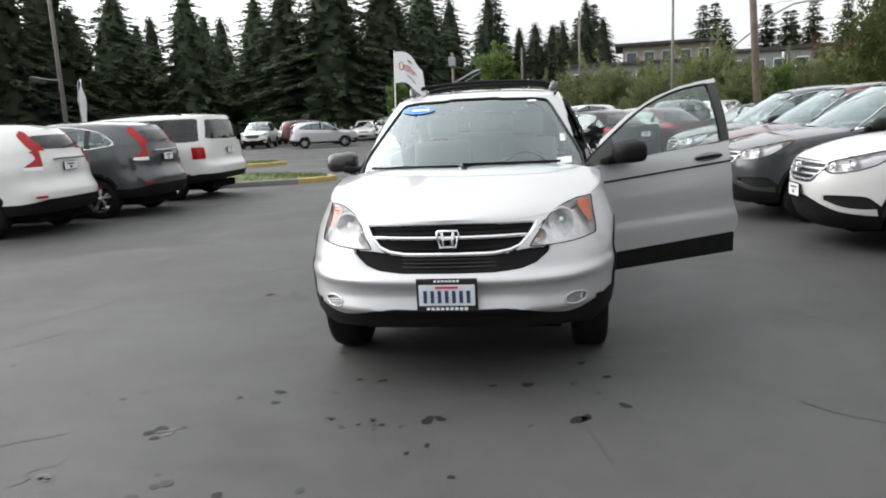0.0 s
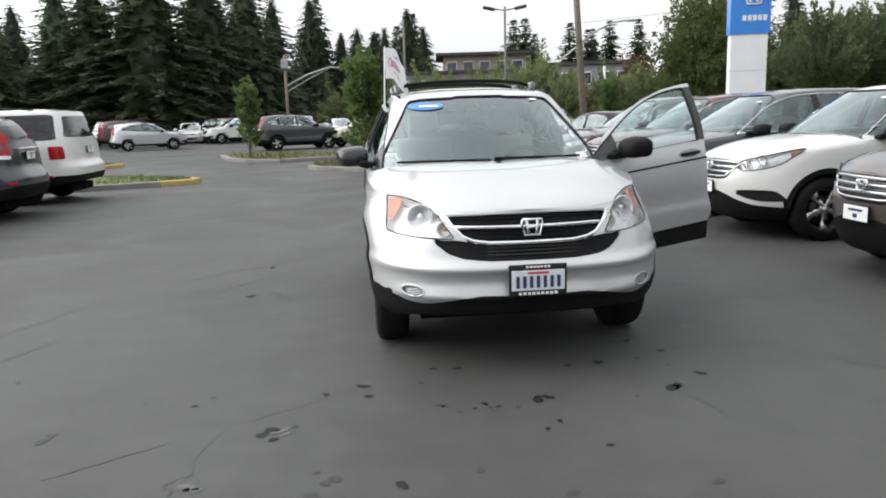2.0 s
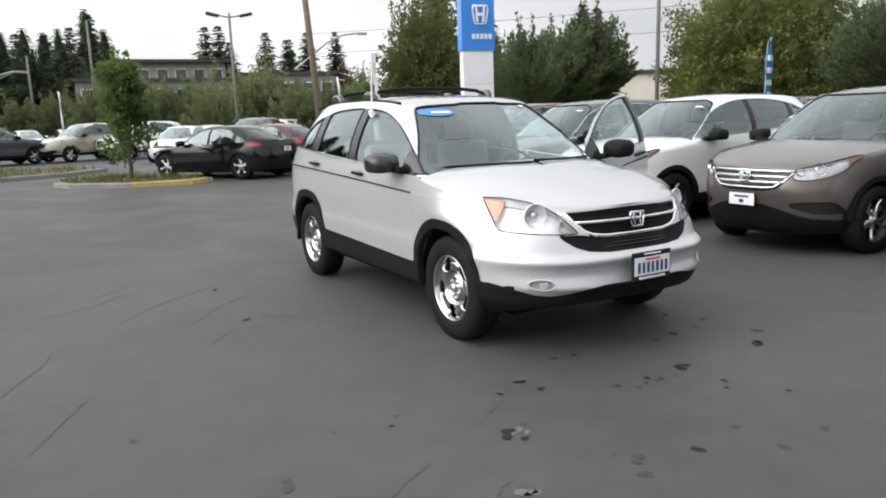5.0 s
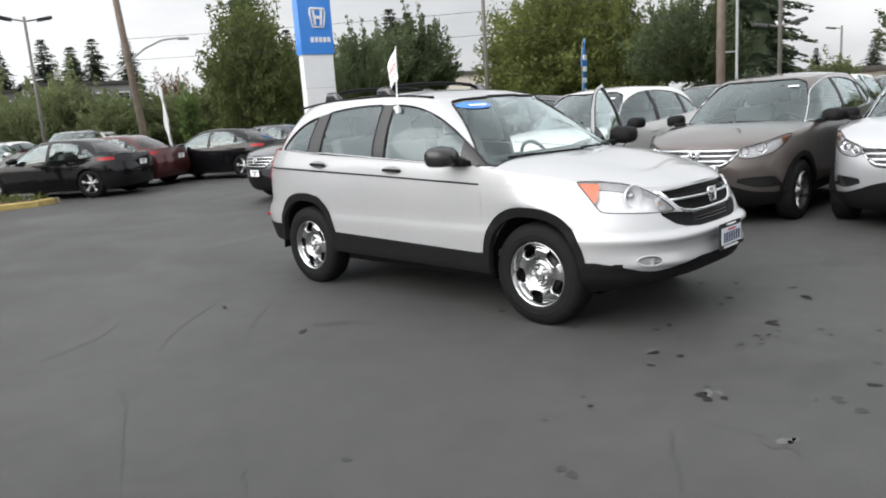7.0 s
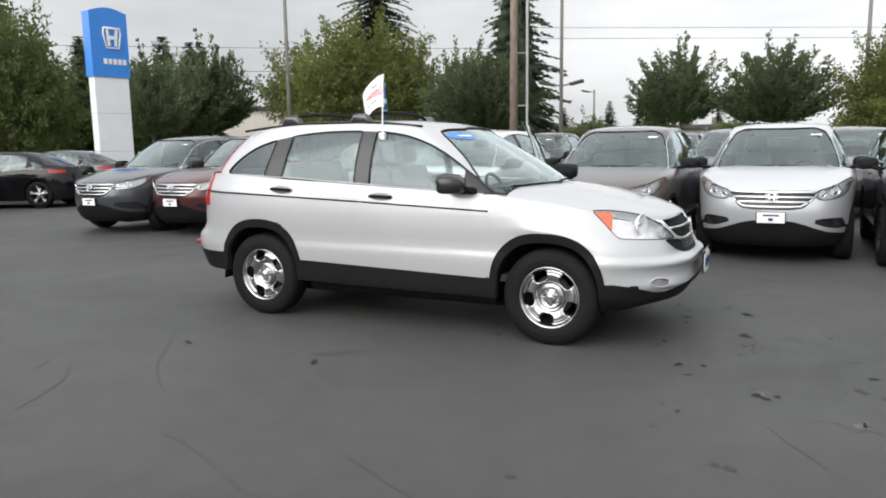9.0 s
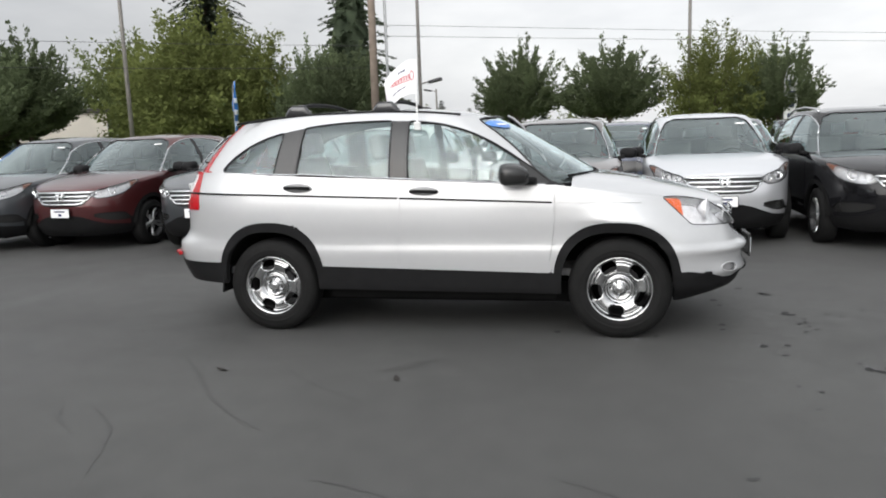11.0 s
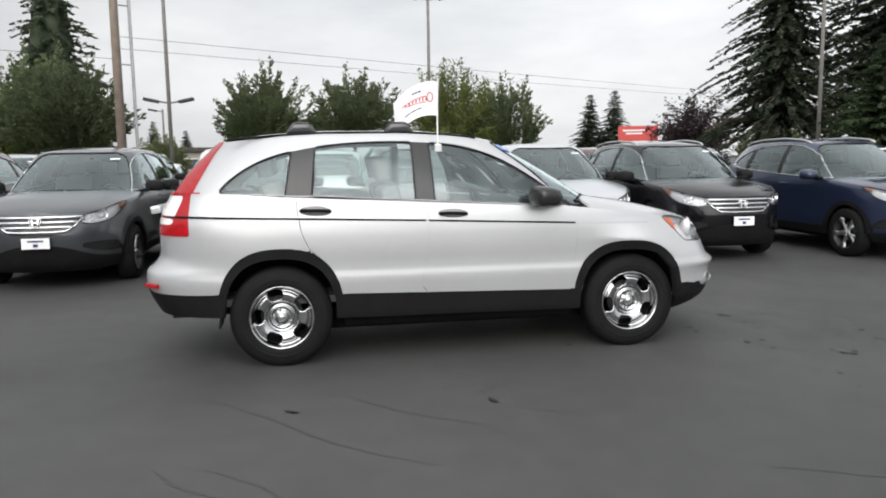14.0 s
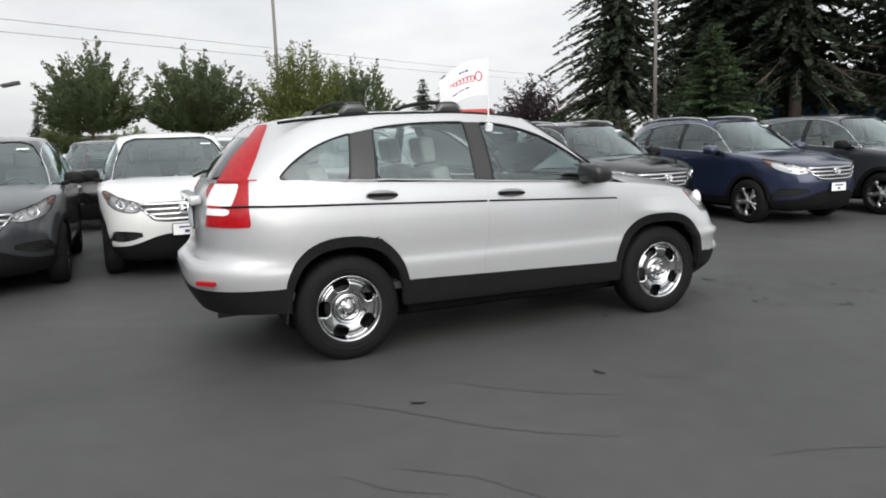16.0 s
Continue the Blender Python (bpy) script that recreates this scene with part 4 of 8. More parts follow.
    box(bm, (1.56, 3.0, 0.05), (0, 0.45, 0.46))
    box(bm, (1.3, 0.7, 0.04), (0, 1.55, 0.98), (0, 0, 0), 0.01)
    part("cabin_floor", bm, DASH, car, "dark carpeted floor")
    bm = bmesh.new()
    box(bm, (0.24, 0.03, 0.07), (0, -0.42, 1.47), (10, 0, 0), 0.015)
    part("inner_mirror", bm, DASH, car, "black inside mirror")
    roof_rack(car)
    wipers(car)
    rear_end(car)
    stickers(car)
    return car


def headlamps(h, car):
    side = side_parts(h, car, ["headlight", "amber"], REFLECTOR, "headlight", "clear headlight with amber corner", 0.001, -0.055, -0.06)
    for sd, ob in side.items():
        got = h.cut(["headlight", "amber"], sd, 0.004, 0.0, 0.0)
        put("lens", mesh_of("lens", got[0], got[1], LENS, True, got[2]), ob, "clear plastic lens")
        got = h.cut(["amber"], sd, 0.004, 0.012, -0.016)
        put("corner_indicator", mesh_of("corner_indicator", got[0], got[1], AMBER, True, got[2]), ob, "amber corner reflector")
        for (x, y, z, r, mat, nm) in ((0.60, -1.882, 0.885, 0.070, REFLECTOR, "reflector_bowl"), (0.475, -2.010, 0.826, 0.040, REFLECTOR, "indicator_bowl")):
            bm = lathe([(0.035, 0.004), (0.03, r * 0.25), (0.015, r * 0.55), (-0.012, r * 0.9), (-0.03, r), (-0.034, r * 1.08), (-0.028, r * 1.1)], 28)
            part(nm, bm, mat, ob, "bright lamp bowl", True, pose(sd * x, y, z, 0, 0, 90 + sd * 14))
            part("bowl_rim", lathe([(-0.03, r * 1.0), (-0.036, r * 1.06), (-0.03, r * 1.12)], 28), REFLECTOR, ob, "", True, pose(sd * x, y, z, 0, 0, 90 + sd * 14))
            bm = bmesh.new()
            bmesh.ops.create_uvsphere(bm, u_segments=14, v_segments=8, radius=r * 0.42)
            part("bulb", bm, CHROME if r > 0.05 else PEACH, ob, "", True, pose(sd * x, y + 0.0, z))
        edging(h, ob, ["headlight", "amber"], SATIN, 0.0035, "lamp_edge", "dark lamp edge", sd)


def nose_line(pts, r, mat, car, name, label, out=0.0, seg=8):
    """A strip that follows the nose: (x, z) points, mirrored."""
    F = spline(HERO["front"])
    W = spline(HERO["width"])
    p = []
    for x, z in pts:
        w = float(W(z))
        k = (1 - min(abs(x) / w, 0.999) ** 2.6) ** (1 / 2.6)
        p.append((x, -1.0 + (float(F(z)) + 1.0) * k - out, z))
    part(name, tube(p, r, seg), mat, car, label, True)


def grille_bars(car):
    g = put("grille", None, car, "black grille with chrome surround and badge")
    up = [(x, 0.838 + 0.004 * abs(x)) for x in np.linspace(-0.43, 0.43, 17)]
    nose_line(up, 0.011, CHROME, g, "chrome_bar", "chrome middle bar", -0.005)
    low = [(-0.475, 0.90), (-0.445, 0.85), (-0.385, 0.787), (-0.33, 0.764)] + [(x, 0.752) for x in np.linspace(-0.24, 0.24, 9)] + [(0.33, 0.764), (0.385, 0.787), (0.445, 0.85), (0.475, 0.90)]
    nose_line(low, 0.014, CHROME, g, "chrome_surround", "chrome grille surround", -0.003)
    for sd in (-1, 1):
        nose_line([(sd * 0.505, 0.905), (sd * 0.47, 0.875), (sd * 0.43, 0.842)], 0.009, CHROME, g, "chrome_wing", "", -0.002)
    for k in range(5):
        z = 0.775 + 0.027 * k
        lim = 0.35 + (z - 0.76) * 0.6
        nose_line([(x, z) for x in np.linspace(-lim, lim, 13)], 0.004, PLASTIC, g, "grille_slat", "", -0.022, 6)
    bm = emblem_bars((0.118, 0.098))
    part("badge", bm, CHROME, g, "chrome framed badge", True, pose(0, -2.158, 0.838, -6, 0, 0))
    for z in (0.685, 0.705, 0.725):
        nose_line([(x, z) for x in np.linspace(-0.40, 0.40, 13)], 0.005, GLOSSBLACK, g, "intake_slat", "", -0.012, 6)


def roof_rack(car):
    RW, RZ = spline(HERO["glass_top"]["w"]), spline(HERO["glass_top"]["z"])
    r = put("roof_rack", None, car, "black roof rack with two crossbars")
    for sd in (-1, 1):
        part("side_rail", tube([(sd * (float(RW(y)) - 0.008), y, float(RZ(y)) + 0.004) for y in np.linspace(-0.16, 1.66, 16)], 0.010, 8), PLASTIC, r, "black roof edge strip", True)
    for y in (0.42, 1.13):
        part("crossbar", tube([(-0.60, y, 1.69), (-0.50, y, 1.727), (-0.3, y, 1.745), (0, y, 1.752), (0.3, y, 1.745), (0.50, y, 1.727), (0.60, y, 1.69)], 0.016, 8), PLASTIC, r, "black arched crossbar", True)
        for sd in (-1, 1):
            bm = bmesh.new()
            g = bmesh.ops.create_cube(bm, size=1)
            for v in bm.verts:
                up = v.co.z > 0
                v.co = Vector((v.co.x * (0.045 if up else 0.075), v.co.y * (0.13 if up else 0.24), v.co.z * 0.085))
            bmesh.ops.bevel(bm, geom=list(bm.edges), offset=0.03, segments=4, profile=0.5, affect="EDGES")
            bmesh.ops.transform(bm, matrix=pose(sd * 0.597, y, 1.692, 0, sd * 18, 0), verts=bm.verts)
            part("bar_foot", bm, RACKFOOT, r, "glossy dark gray crossbar foot", True)


def wipers(car):
    for pts in (((0.62, -0.99, 1.15), (0.3, -1.10, 1.155), (-0.02, -1.135, 1.16)), ((-0.05, -1.15, 1.15), (-0.4, -1.08, 1.15), (-0.68, -0.95, 1.142))):
        part("wiper", tube([Vector(p) + Vector((0, 0, 0.004)) for p in pts], 0.008, 6), PLASTIC, car, "black wiper")
    bm = bmesh.new()
    for k in range(-8, 8):
        x0, x1 = k * 0.09, (k + 1) * 0.09
        y0, y1 = (-1.235 + 0.32 * abs(x) ** 2.2 / 0.52 for x in (x0, x1))
        q = [bm.verts.new(p) for p in ((x0, y0, 1.135 - 0.02 * abs(x0)), (x1, y1, 1.135 - 0.02 * abs(x1)), (x1, y1 + 0.16, 1.155 - 0.03 * abs(x1)), (x0, y0 + 0.16, 1.155 - 0.03 * abs(x0)))]
        bm.faces.new(q)
    bmesh.ops.remove_doubles(bm, verts=bm.verts, dist=0.001)
    part("cowl_panel", bm, PLASTIC, car, "black scuttle panel under the wipers")


def rear_end(car):
    number_plate(car, 2.205, 0.98, 1, blank=True)
    part("rear_wiper", tube([(0.0, 2.165, 1.26), (-0.2, 2.13, 1.29), (-0.36, 2.095, 1.31)], 0.01, 6), PLASTIC, car, "black rear wiper")
    bm = bmesh.new()
    box(bm, (0.86, 0.075, 0.06), (0, 2.205, 1.115), (-8, 0, 0), 0.02)
    part("tailgate_strip", bm, SILVER, car, "silver tailgate grip strip")
    for sd in (-1, 1):
        bm = bmesh.new()
        box(bm, (0.15, 0.03, 0.03), (sd * 0.70, 2.205, 0.595), (0, 0, sd * -40), 0.008)
        part("reflector", bm, REDLENS, car, "red bumper reflector")
    bm = bmesh.new()
    cyl(bm, 0.026, 0.026, 0.2, (-0.45, 2.02, 0.33), (90, 0, 0), 16)
    part("exhaust_pipe", bm, DARKMETAL, car, "dull exhaust tip", True)


def stickers(car):
    """Labels stuck to the windscreen, following its slope."""
    def on_screen(x, z):
        k = (z - 1.12) / 0.48
        xx = min(abs(x) / (0.80 - 0.2 * k), 0.98)
        yb = -0.62 - 0.57 * (1 - xx ** 2.3) ** (1 / 2.3)
        yt = -0.08 - 0.28 * (1 - xx ** 2.3) ** (1 / 2.3)
        return (x, yb + (yt - yb) * k - 0.035 * 4 * k * (1 - k) * 0.8 - 0.012, z)
    for nm, mat, pts, lb in (("oval_sticker", BLUEINK, [(-0.425 + 0.135 * math.cos(a), 1.535 + 0.028 * math.sin(a)) for a in np.linspace(0, 2 * math.pi, 24, endpoint=False)], "blue oval windscreen sticker"),
                             ("oval_print", WHITEPLASTIC, [(-0.47, 1.541), (-0.33, 1.541), (-0.33, 1.528), (-0.47, 1.528)], "white bar on the sticker"),
                             ("price_label", WHITEPLASTIC, [(0.60, 1.175), (0.70, 1.175), (0.70, 1.135), (0.60, 1.135)], "white label in the lower corner"),
                             ("small_label", WHITEPLASTIC, [(0.625, 1.325), (0.665, 1.325), (0.665, 1.275), (0.625, 1.275)], "small white label"),
                             ("top_label", WHITEPLASTIC, [(0.40, 1.575), (0.46, 1.575), (0.46, 1.56), (0.40, 1.56)], "small white label")):
        off = 0.003 if nm == "oval_print" else 0.0
        bm = bmesh.new()
        f = bm.faces.new([bm.verts.new(Vector(on_screen(*p)) - Vector((0, off, 0))) for p in pts])
        part(nm, bm, mat, car, lb)


# ---------- parked cars ----------
def build_car(name, label, s, step, paint_mat, style="alloy"):
    """A parked car from its profile s and outlines o = s['o'] (front: (x, z); side: (y, z))."""
    h = skin(s, step)
    kw = dict(step=step)
    o = s["o"]
    yf, yr, rz = o["axles"][0], o["axles"][1], o["arch"]
    for yc in (yf, yr):
        h.region("cladding" if o["clad"] else "body", 90, ellipse(yc, 0.34, rz + 0.055, rz + 0.075, 0, 180, 36) + [(yc - rz - 0.055, 0.0), (yc + rz + 0.055, 0.0)], "body", **kw)
    h.region("cladding", 90, [(-1.1, 0.0), (1.1, 0.0), (1.1, o["sill"]), (-1.1, o["sill"])], "body", **kw)
    if o.get("front_clad"):
        h.region("cladding", 0, o["front_clad"], "body", where=lambda c: c[:, 1] < yf, **kw)
        h.region("cladding", 180, o["rear_clad"], "body", where=lambda c: c[:, 1] > yr, **kw)
        h.region("cladding", 90, [(-2.6, 0), (yf, 0), (yf, o["sill"] - 0.02), (-2.6, o["sill"] - 0.04)], "body", facing=0.5, where=lambda c: c[:, 1] < yf, **kw)
        h.region("cladding", 90, [(2.8, 0), (yr, 0), (yr, o["sill"] + 0.1), (2.8, o["sill"] + 0.1)], "body", facing=0.5, where=lambda c: c[:, 1] > yr, **kw)
    for yc in (yf, yr):
        h.region("arch_hole", 90, ellipse(yc, 0.34, rz, rz + 0.02, 0, 180, 36) + [(yc - rz, 0.0), (yc + rz, 0.0)], ["cladding", "body"], **kw)
    h.region("grille", 0, o["grille"], ["body", "hood"], **kw)
    h.region("headlight", 45, o["headlight"], ["body", "hood"], facing=0.05, **kw)
    if "amber" in o:
        h.region("amber", 45, o["amber"], "headlight", facing=0.02, **kw)
    if "fog" in o:
        h.region("fog_recess", 0, o["fog"], ["body", "cladding"], **kw)
    h.region("front_door", 90, o["front_door"], "body", **kw)
    h.region("rear_door", 90, o["rear_door"], "body", **kw)
    if "tailgate" in o:
        h.region("tailgate", 180, o["tailgate"], "body", where=lambda c: c[:, 1] > 1.2, **kw)
    h.region("taillight", 90, o["taillight"], ["upper", "body", "roof", "tailgate"], facing=o.get("lamp_facing", 0.1), **kw)
    if "taillight_rear" in o:
        h.region("taillight", 180, o["taillight_rear"], ["upper", "body", "roof"], facing=0.1, where=lambda c: c[:, 1] > 1.0, **kw)
    if "clear" in o:
        h.region("tail_clear", 90, o["clear"], "taillight", facing=0.02, **kw)
    h.region("glazing", 90, o["glazing"], "upper", **kw)
    h.region("windscreen", 0, o["windscreen"], "upper", **kw)
    h.region("rear_glass", 180, o["rear_glass"], "upper", **kw)
    for k, (a, b) in enumerate(o["pillars"]):
        h.region("pillar_%d" % k, 90, [(a + 0.045, 1.8), (a - 0.045, 1.8), (b - 0.045, 0.8), (b + 0.045, 0.8)], "glazing", **kw)
    bounds = [-1.6] + [a for a, _ in o["pillars"]] + [3.0]
    for k in range(len(bounds) - 1):
        h.region("pane_%d" % k, 90, [(bounds[k], 0.8), (bounds[k + 1], 0.8), (bounds[k + 1], 1.9), (bounds[k], 1.9)], "glazing", **kw)
    h.step_normals()
    car = new(name)
    tagged(car, label, "car")
    whole_part(h, car, ["body", "upper"], paint_mat, "body", "painted body shell", 0.002, 0.02)
    whole_part(h, car, ["hood"], paint_mat, "bonnet", "painted bonnet", 0.003, 0.02)
    whole_part(h, car, ["roof"], paint_mat, "roof_panel", "painted roof panel", 0.001, 0.015)
    side_parts(h, car, ["front_door"], paint_mat, "front_door", "painted front door", 0.004, 0.03, 0.001)
    side_parts(h, car, ["rear_door"], paint_mat, "rear_door", "painted rear door", 0.004, 0.03, 0.001)
    if "tailgate" in o:
        whole_part(h, car, ["tailgate"], paint_mat, "tailgate", "painted tailgate", 0.004, 0.03, 0.001)
        ry, rz2 = o["rear_plate"]
        bm = bmesh.new()
        box(bm, (0.74, 0.03, 0.035), (0, ry - 0.012, rz2 + 0.115), (0, 0, 0), 0.01)
        part("tailgate_strip", bm, CHROME, car, "chrome strip over the rear plate")
        part("rear_wiper", tube([(0.0, ry - 0.05, 1.30), (-0.2, ry - 0.085, 1.33), (-0.38, ry - 0.115, 1.35)], 0.01, 6), PLASTIC, car, "black rear wiper")
        for sd in (-1, 1):
            bm = bmesh.new()
            box(bm, (0.16, 0.03, 0.035), (sd * 0.72, ry - 0.015, 0.60), (0, 0, sd * -40), 0.008)
            part("reflector", bm, REDLENS, car, "red bumper reflector")
    side_parts(h, car, ["cladding"], PLASTIC, "lower_cladding", "black plastic lower cladding", 0.0, 0.04, 0.006)
    whole_part(h, car, ["grille"], GLOSSBLACK, "grille_backing", "black grille", 0.0, 0.02, -0.02)
    side_parts(h, car, ["fog_recess"], GLOSSBLACK, "fog_recess", "black fog lamp recess", 0.0, 0.02, -0.02)
    lamps = side_parts(h, car, ["headlight", "amber"], SMOKED, "headlight", "clear headlight", 0.001, -0.04, -0.045)
    for sd, ob in lamps.items():
        got = h.cut(["headlight", "amber"], sd, 0.004, 0.0, 0.0)
        put("lens", mesh_of("lens", got[0], got[1], LENS, True, got[2]), ob, "clear plastic lens")
        got = h.cut(["amber"], sd, 0.004, 0.01, -0.012) if "amber" in o else None
        if got:
            put("corner_indicator", mesh_of("corner_indicator", got[0], got[1], SIDEAMBER, True, got[2]), ob, "dark amber corner reflector")
        for (x, y, z, r) in o.get("bowls", ()):
            bm = lathe([(0.035, 0.004), (0.02, r * 0.55), (-0.012, r * 0.9), (-0.03, r), (-0.03, r * 1.12)], 20)
            part("lamp_bowl", bm, CHROME, ob, "bright lamp bowl", True, pose(sd * x, y, z, 0, 0, 90 + sd * 20))
        if step < 0.06:
            edging(h, ob, ["headlight", "amber"], SATIN, 0.006, "lamp_edge", "dark lamp edge", sd)
    if "fog_lamps" in o and step < 0.05:
        for sd in (-1, 1):
            x, y, z = o["fog_lamps"]
            bm = bmesh.new()
            cyl(bm, 0.036, 0.036, 0.03, (0, 0, 0), (90, 0, 0), 18)
            part("fog_lamp", bm, SMOKED, car, "small round fog lamp", True, pose(sd * x, y, z, 0, 0, sd * 22))
    side_parts(h, car, ["taillight"], REDLENS, "taillight", "red taillight", 0.001, 0.02, 0.005)
    side_parts(h, car, ["tail_clear"], CLEARLENS, "reversing_lamp", "clear reversing lamp", 0.0, 0.02, 0.005)
    for k in range(len(o["pillars"])):
        side_parts(h, car, ["pillar_%d" % k], SATIN, "pillar_trim", "black pillar trim", 0.0, 0.01)
    for k in range(len(bounds) - 1):
        side_parts(h, car, ["pane_%d" % k], GLASS if k == 0 or not o.get("privacy") else TINT, "side_window", "", 0.0, 0.004, -0.004)
    if step < 0.06:
        edging(h, car, ["windscreen"], SATIN, 0.010, "windscreen_seal", "black rubber seal")
    whole_part(h, car, ["windscreen"], GLASS, "windscreen", "clear windscreen", 0.0, 0.004, -0.004)
    if o.get("bright_line"):
        for sd in (-1, 1):
            edging(h, car, ["pillar_%d" % k for k in range(len(o["pillars"]))] + ["pane_%d" % k for k in range(len(bounds) - 1)], CHROME, 0.008, "window_line", "bright line round the side windows", sd, 0.003)
    whole_part(h, car, ["rear_glass"], TINT, "rear_window", "rear glass", 0.0, 0.004, -0.004)
    whole_part(h, car, ["body", "front_door", "rear_door", "tailgate", "grille", "fog_recess"], UNDER, "inner_skin", "dark inner skin", 0.0, 0.0, -0.045)
    whole_part(h, car, ["roof", "upper"], HEADLINER, "headliner", "gray roof lining", 0.0, 0.0, -0.022)
    part_w = o["track"]
    wheel_parts(car, style, yf, yr, part_w, 0.345, 0.35, 0.3 if step < 0.05 else 0.0)
    for y in (yf, yr):
        wheel_housing(car, y, part_w + 0.09, rz + 0.03)
    bm = bmesh.new()
    box(bm, (1.15, s["rear"][1][1] - s["front"][1][1] - 0.5, 0.14), (0, 0.05, 0.27))
    box(bm, (1.42, 1.6, 0.12), (0, 0, 0.29))
    part("underbody", bm, UNDER, car, "black underbody")
    # chrome lines that follow the nose
    F, W = spline(s["front"]), spline(s["width"])
    for pts, r in o["chrome"]:
        p = []
        for x, z in pts:
            k = (1 - min(abs(x) / float(W(z)), 0.999) ** s["nf"]) ** (1 / s["nf"])
            p.append((x, s["ymf"] + (float(F(z)) - s["ymf"]) * k + 0.004, z))
        part("chrome_strip", tube(p, r, 8), CHROME, car, "chrome grille strip", True)
    if "badge" in o:
        x, y, z = o["badge"]
        part("badge", emblem_bars((0.125, 0.10)), CHROME, car, "chrome framed badge", True, pose(x, y, z, -8))
    if "plate" in o:
        number_plate(car, o["plate"][0], o["plate"][1], framed=False)
    number_plate(car, o["rear_plate"][0], o["rear_plate"][1], 1, framed=False)
    mx, my, mz = o["mirror"]
    for sd in (-1, 1):
        mirror(car, mx, my, mz, sd, PLASTIC if o.get("black_mirror", True) else paint_mat)
        for hy, hz in o["handles"]:
            door_handle(car, mx - 0.005, hy, hz, sd, paint_mat)
        if o.get("roof_rails"):
            part("roof_rail", tube([(sd * (float(spline(s["glass_top"]["w"])(y)) - 0.03), y, float(spline(s["glass_top"]["z"])(y)) + dz) for y, dz in ((-0.1, 0.012), (0.05, 0.035), (0.5, 0.045), (1.1, 0.045), (1.5, 0.035), (1.65, 0.01))], 0.016, 8), ALLOY if o["roof_rails"] == 1 else PLASTIC, car, "roof rail", True)
    # cabin
    sy, sz = o["seats"]
    seat(car, -0.36, sy, sz)
    seat(car, 0.36, sy, sz)
    seat(car, 0, sy + o.get("rear_seat", 0.87), sz + (0.03 if "rear_seat" not in o else -0.12), wide=0.88)
    bm = bmesh.new()
    box(bm, (1.45, 0.42, 0.28), (0, sy - 0.9, sz + 0.31), (12, 0, 0), 0.06, 3)
    part("dashboard", bm, DASH, car, "dark dashboard", True)
    steering(car, 0.36, sy - 0.55, sz + 0.38)
    bm = bmesh.new()
    box(bm, (1.5, 2.9, 0.05), (0, sy + 0.3, 0.44))
    part("cabin_floor", bm, DASH, car, "dark carpeted floor")
    # wipers
    cy, cz = o["cowl"]
    for a, b in ((0.6, 0.02), (-0.02, -0.62)):
        part("wiper", tube([(x, cy + 0.30 * abs(x) ** 2.2, cz - 0.03 * abs(x)) for x in np.linspace(a, b, 6)], 0.011, 6), PLASTIC, car, "black wiper")
    if "label" in o:
        bm = bmesh.new()
        lx, ly, lz = o["label"]
        box(bm, (0.13, 0.003, 0.03), (lx, ly, lz), (-58, 0, 0))
        part("window_label", bm, WHITEPLASTIC, car, "white windscreen label")
    return car


def recolour(car, old, fresh):
    for c in car.children_recursive:
        if c.type == "MESH" and c.data.materials and c.data.materials[0] == old:
            c.material_slots[0].link = "OBJECT"
            c.material_slots[0].material = fresh
    return car


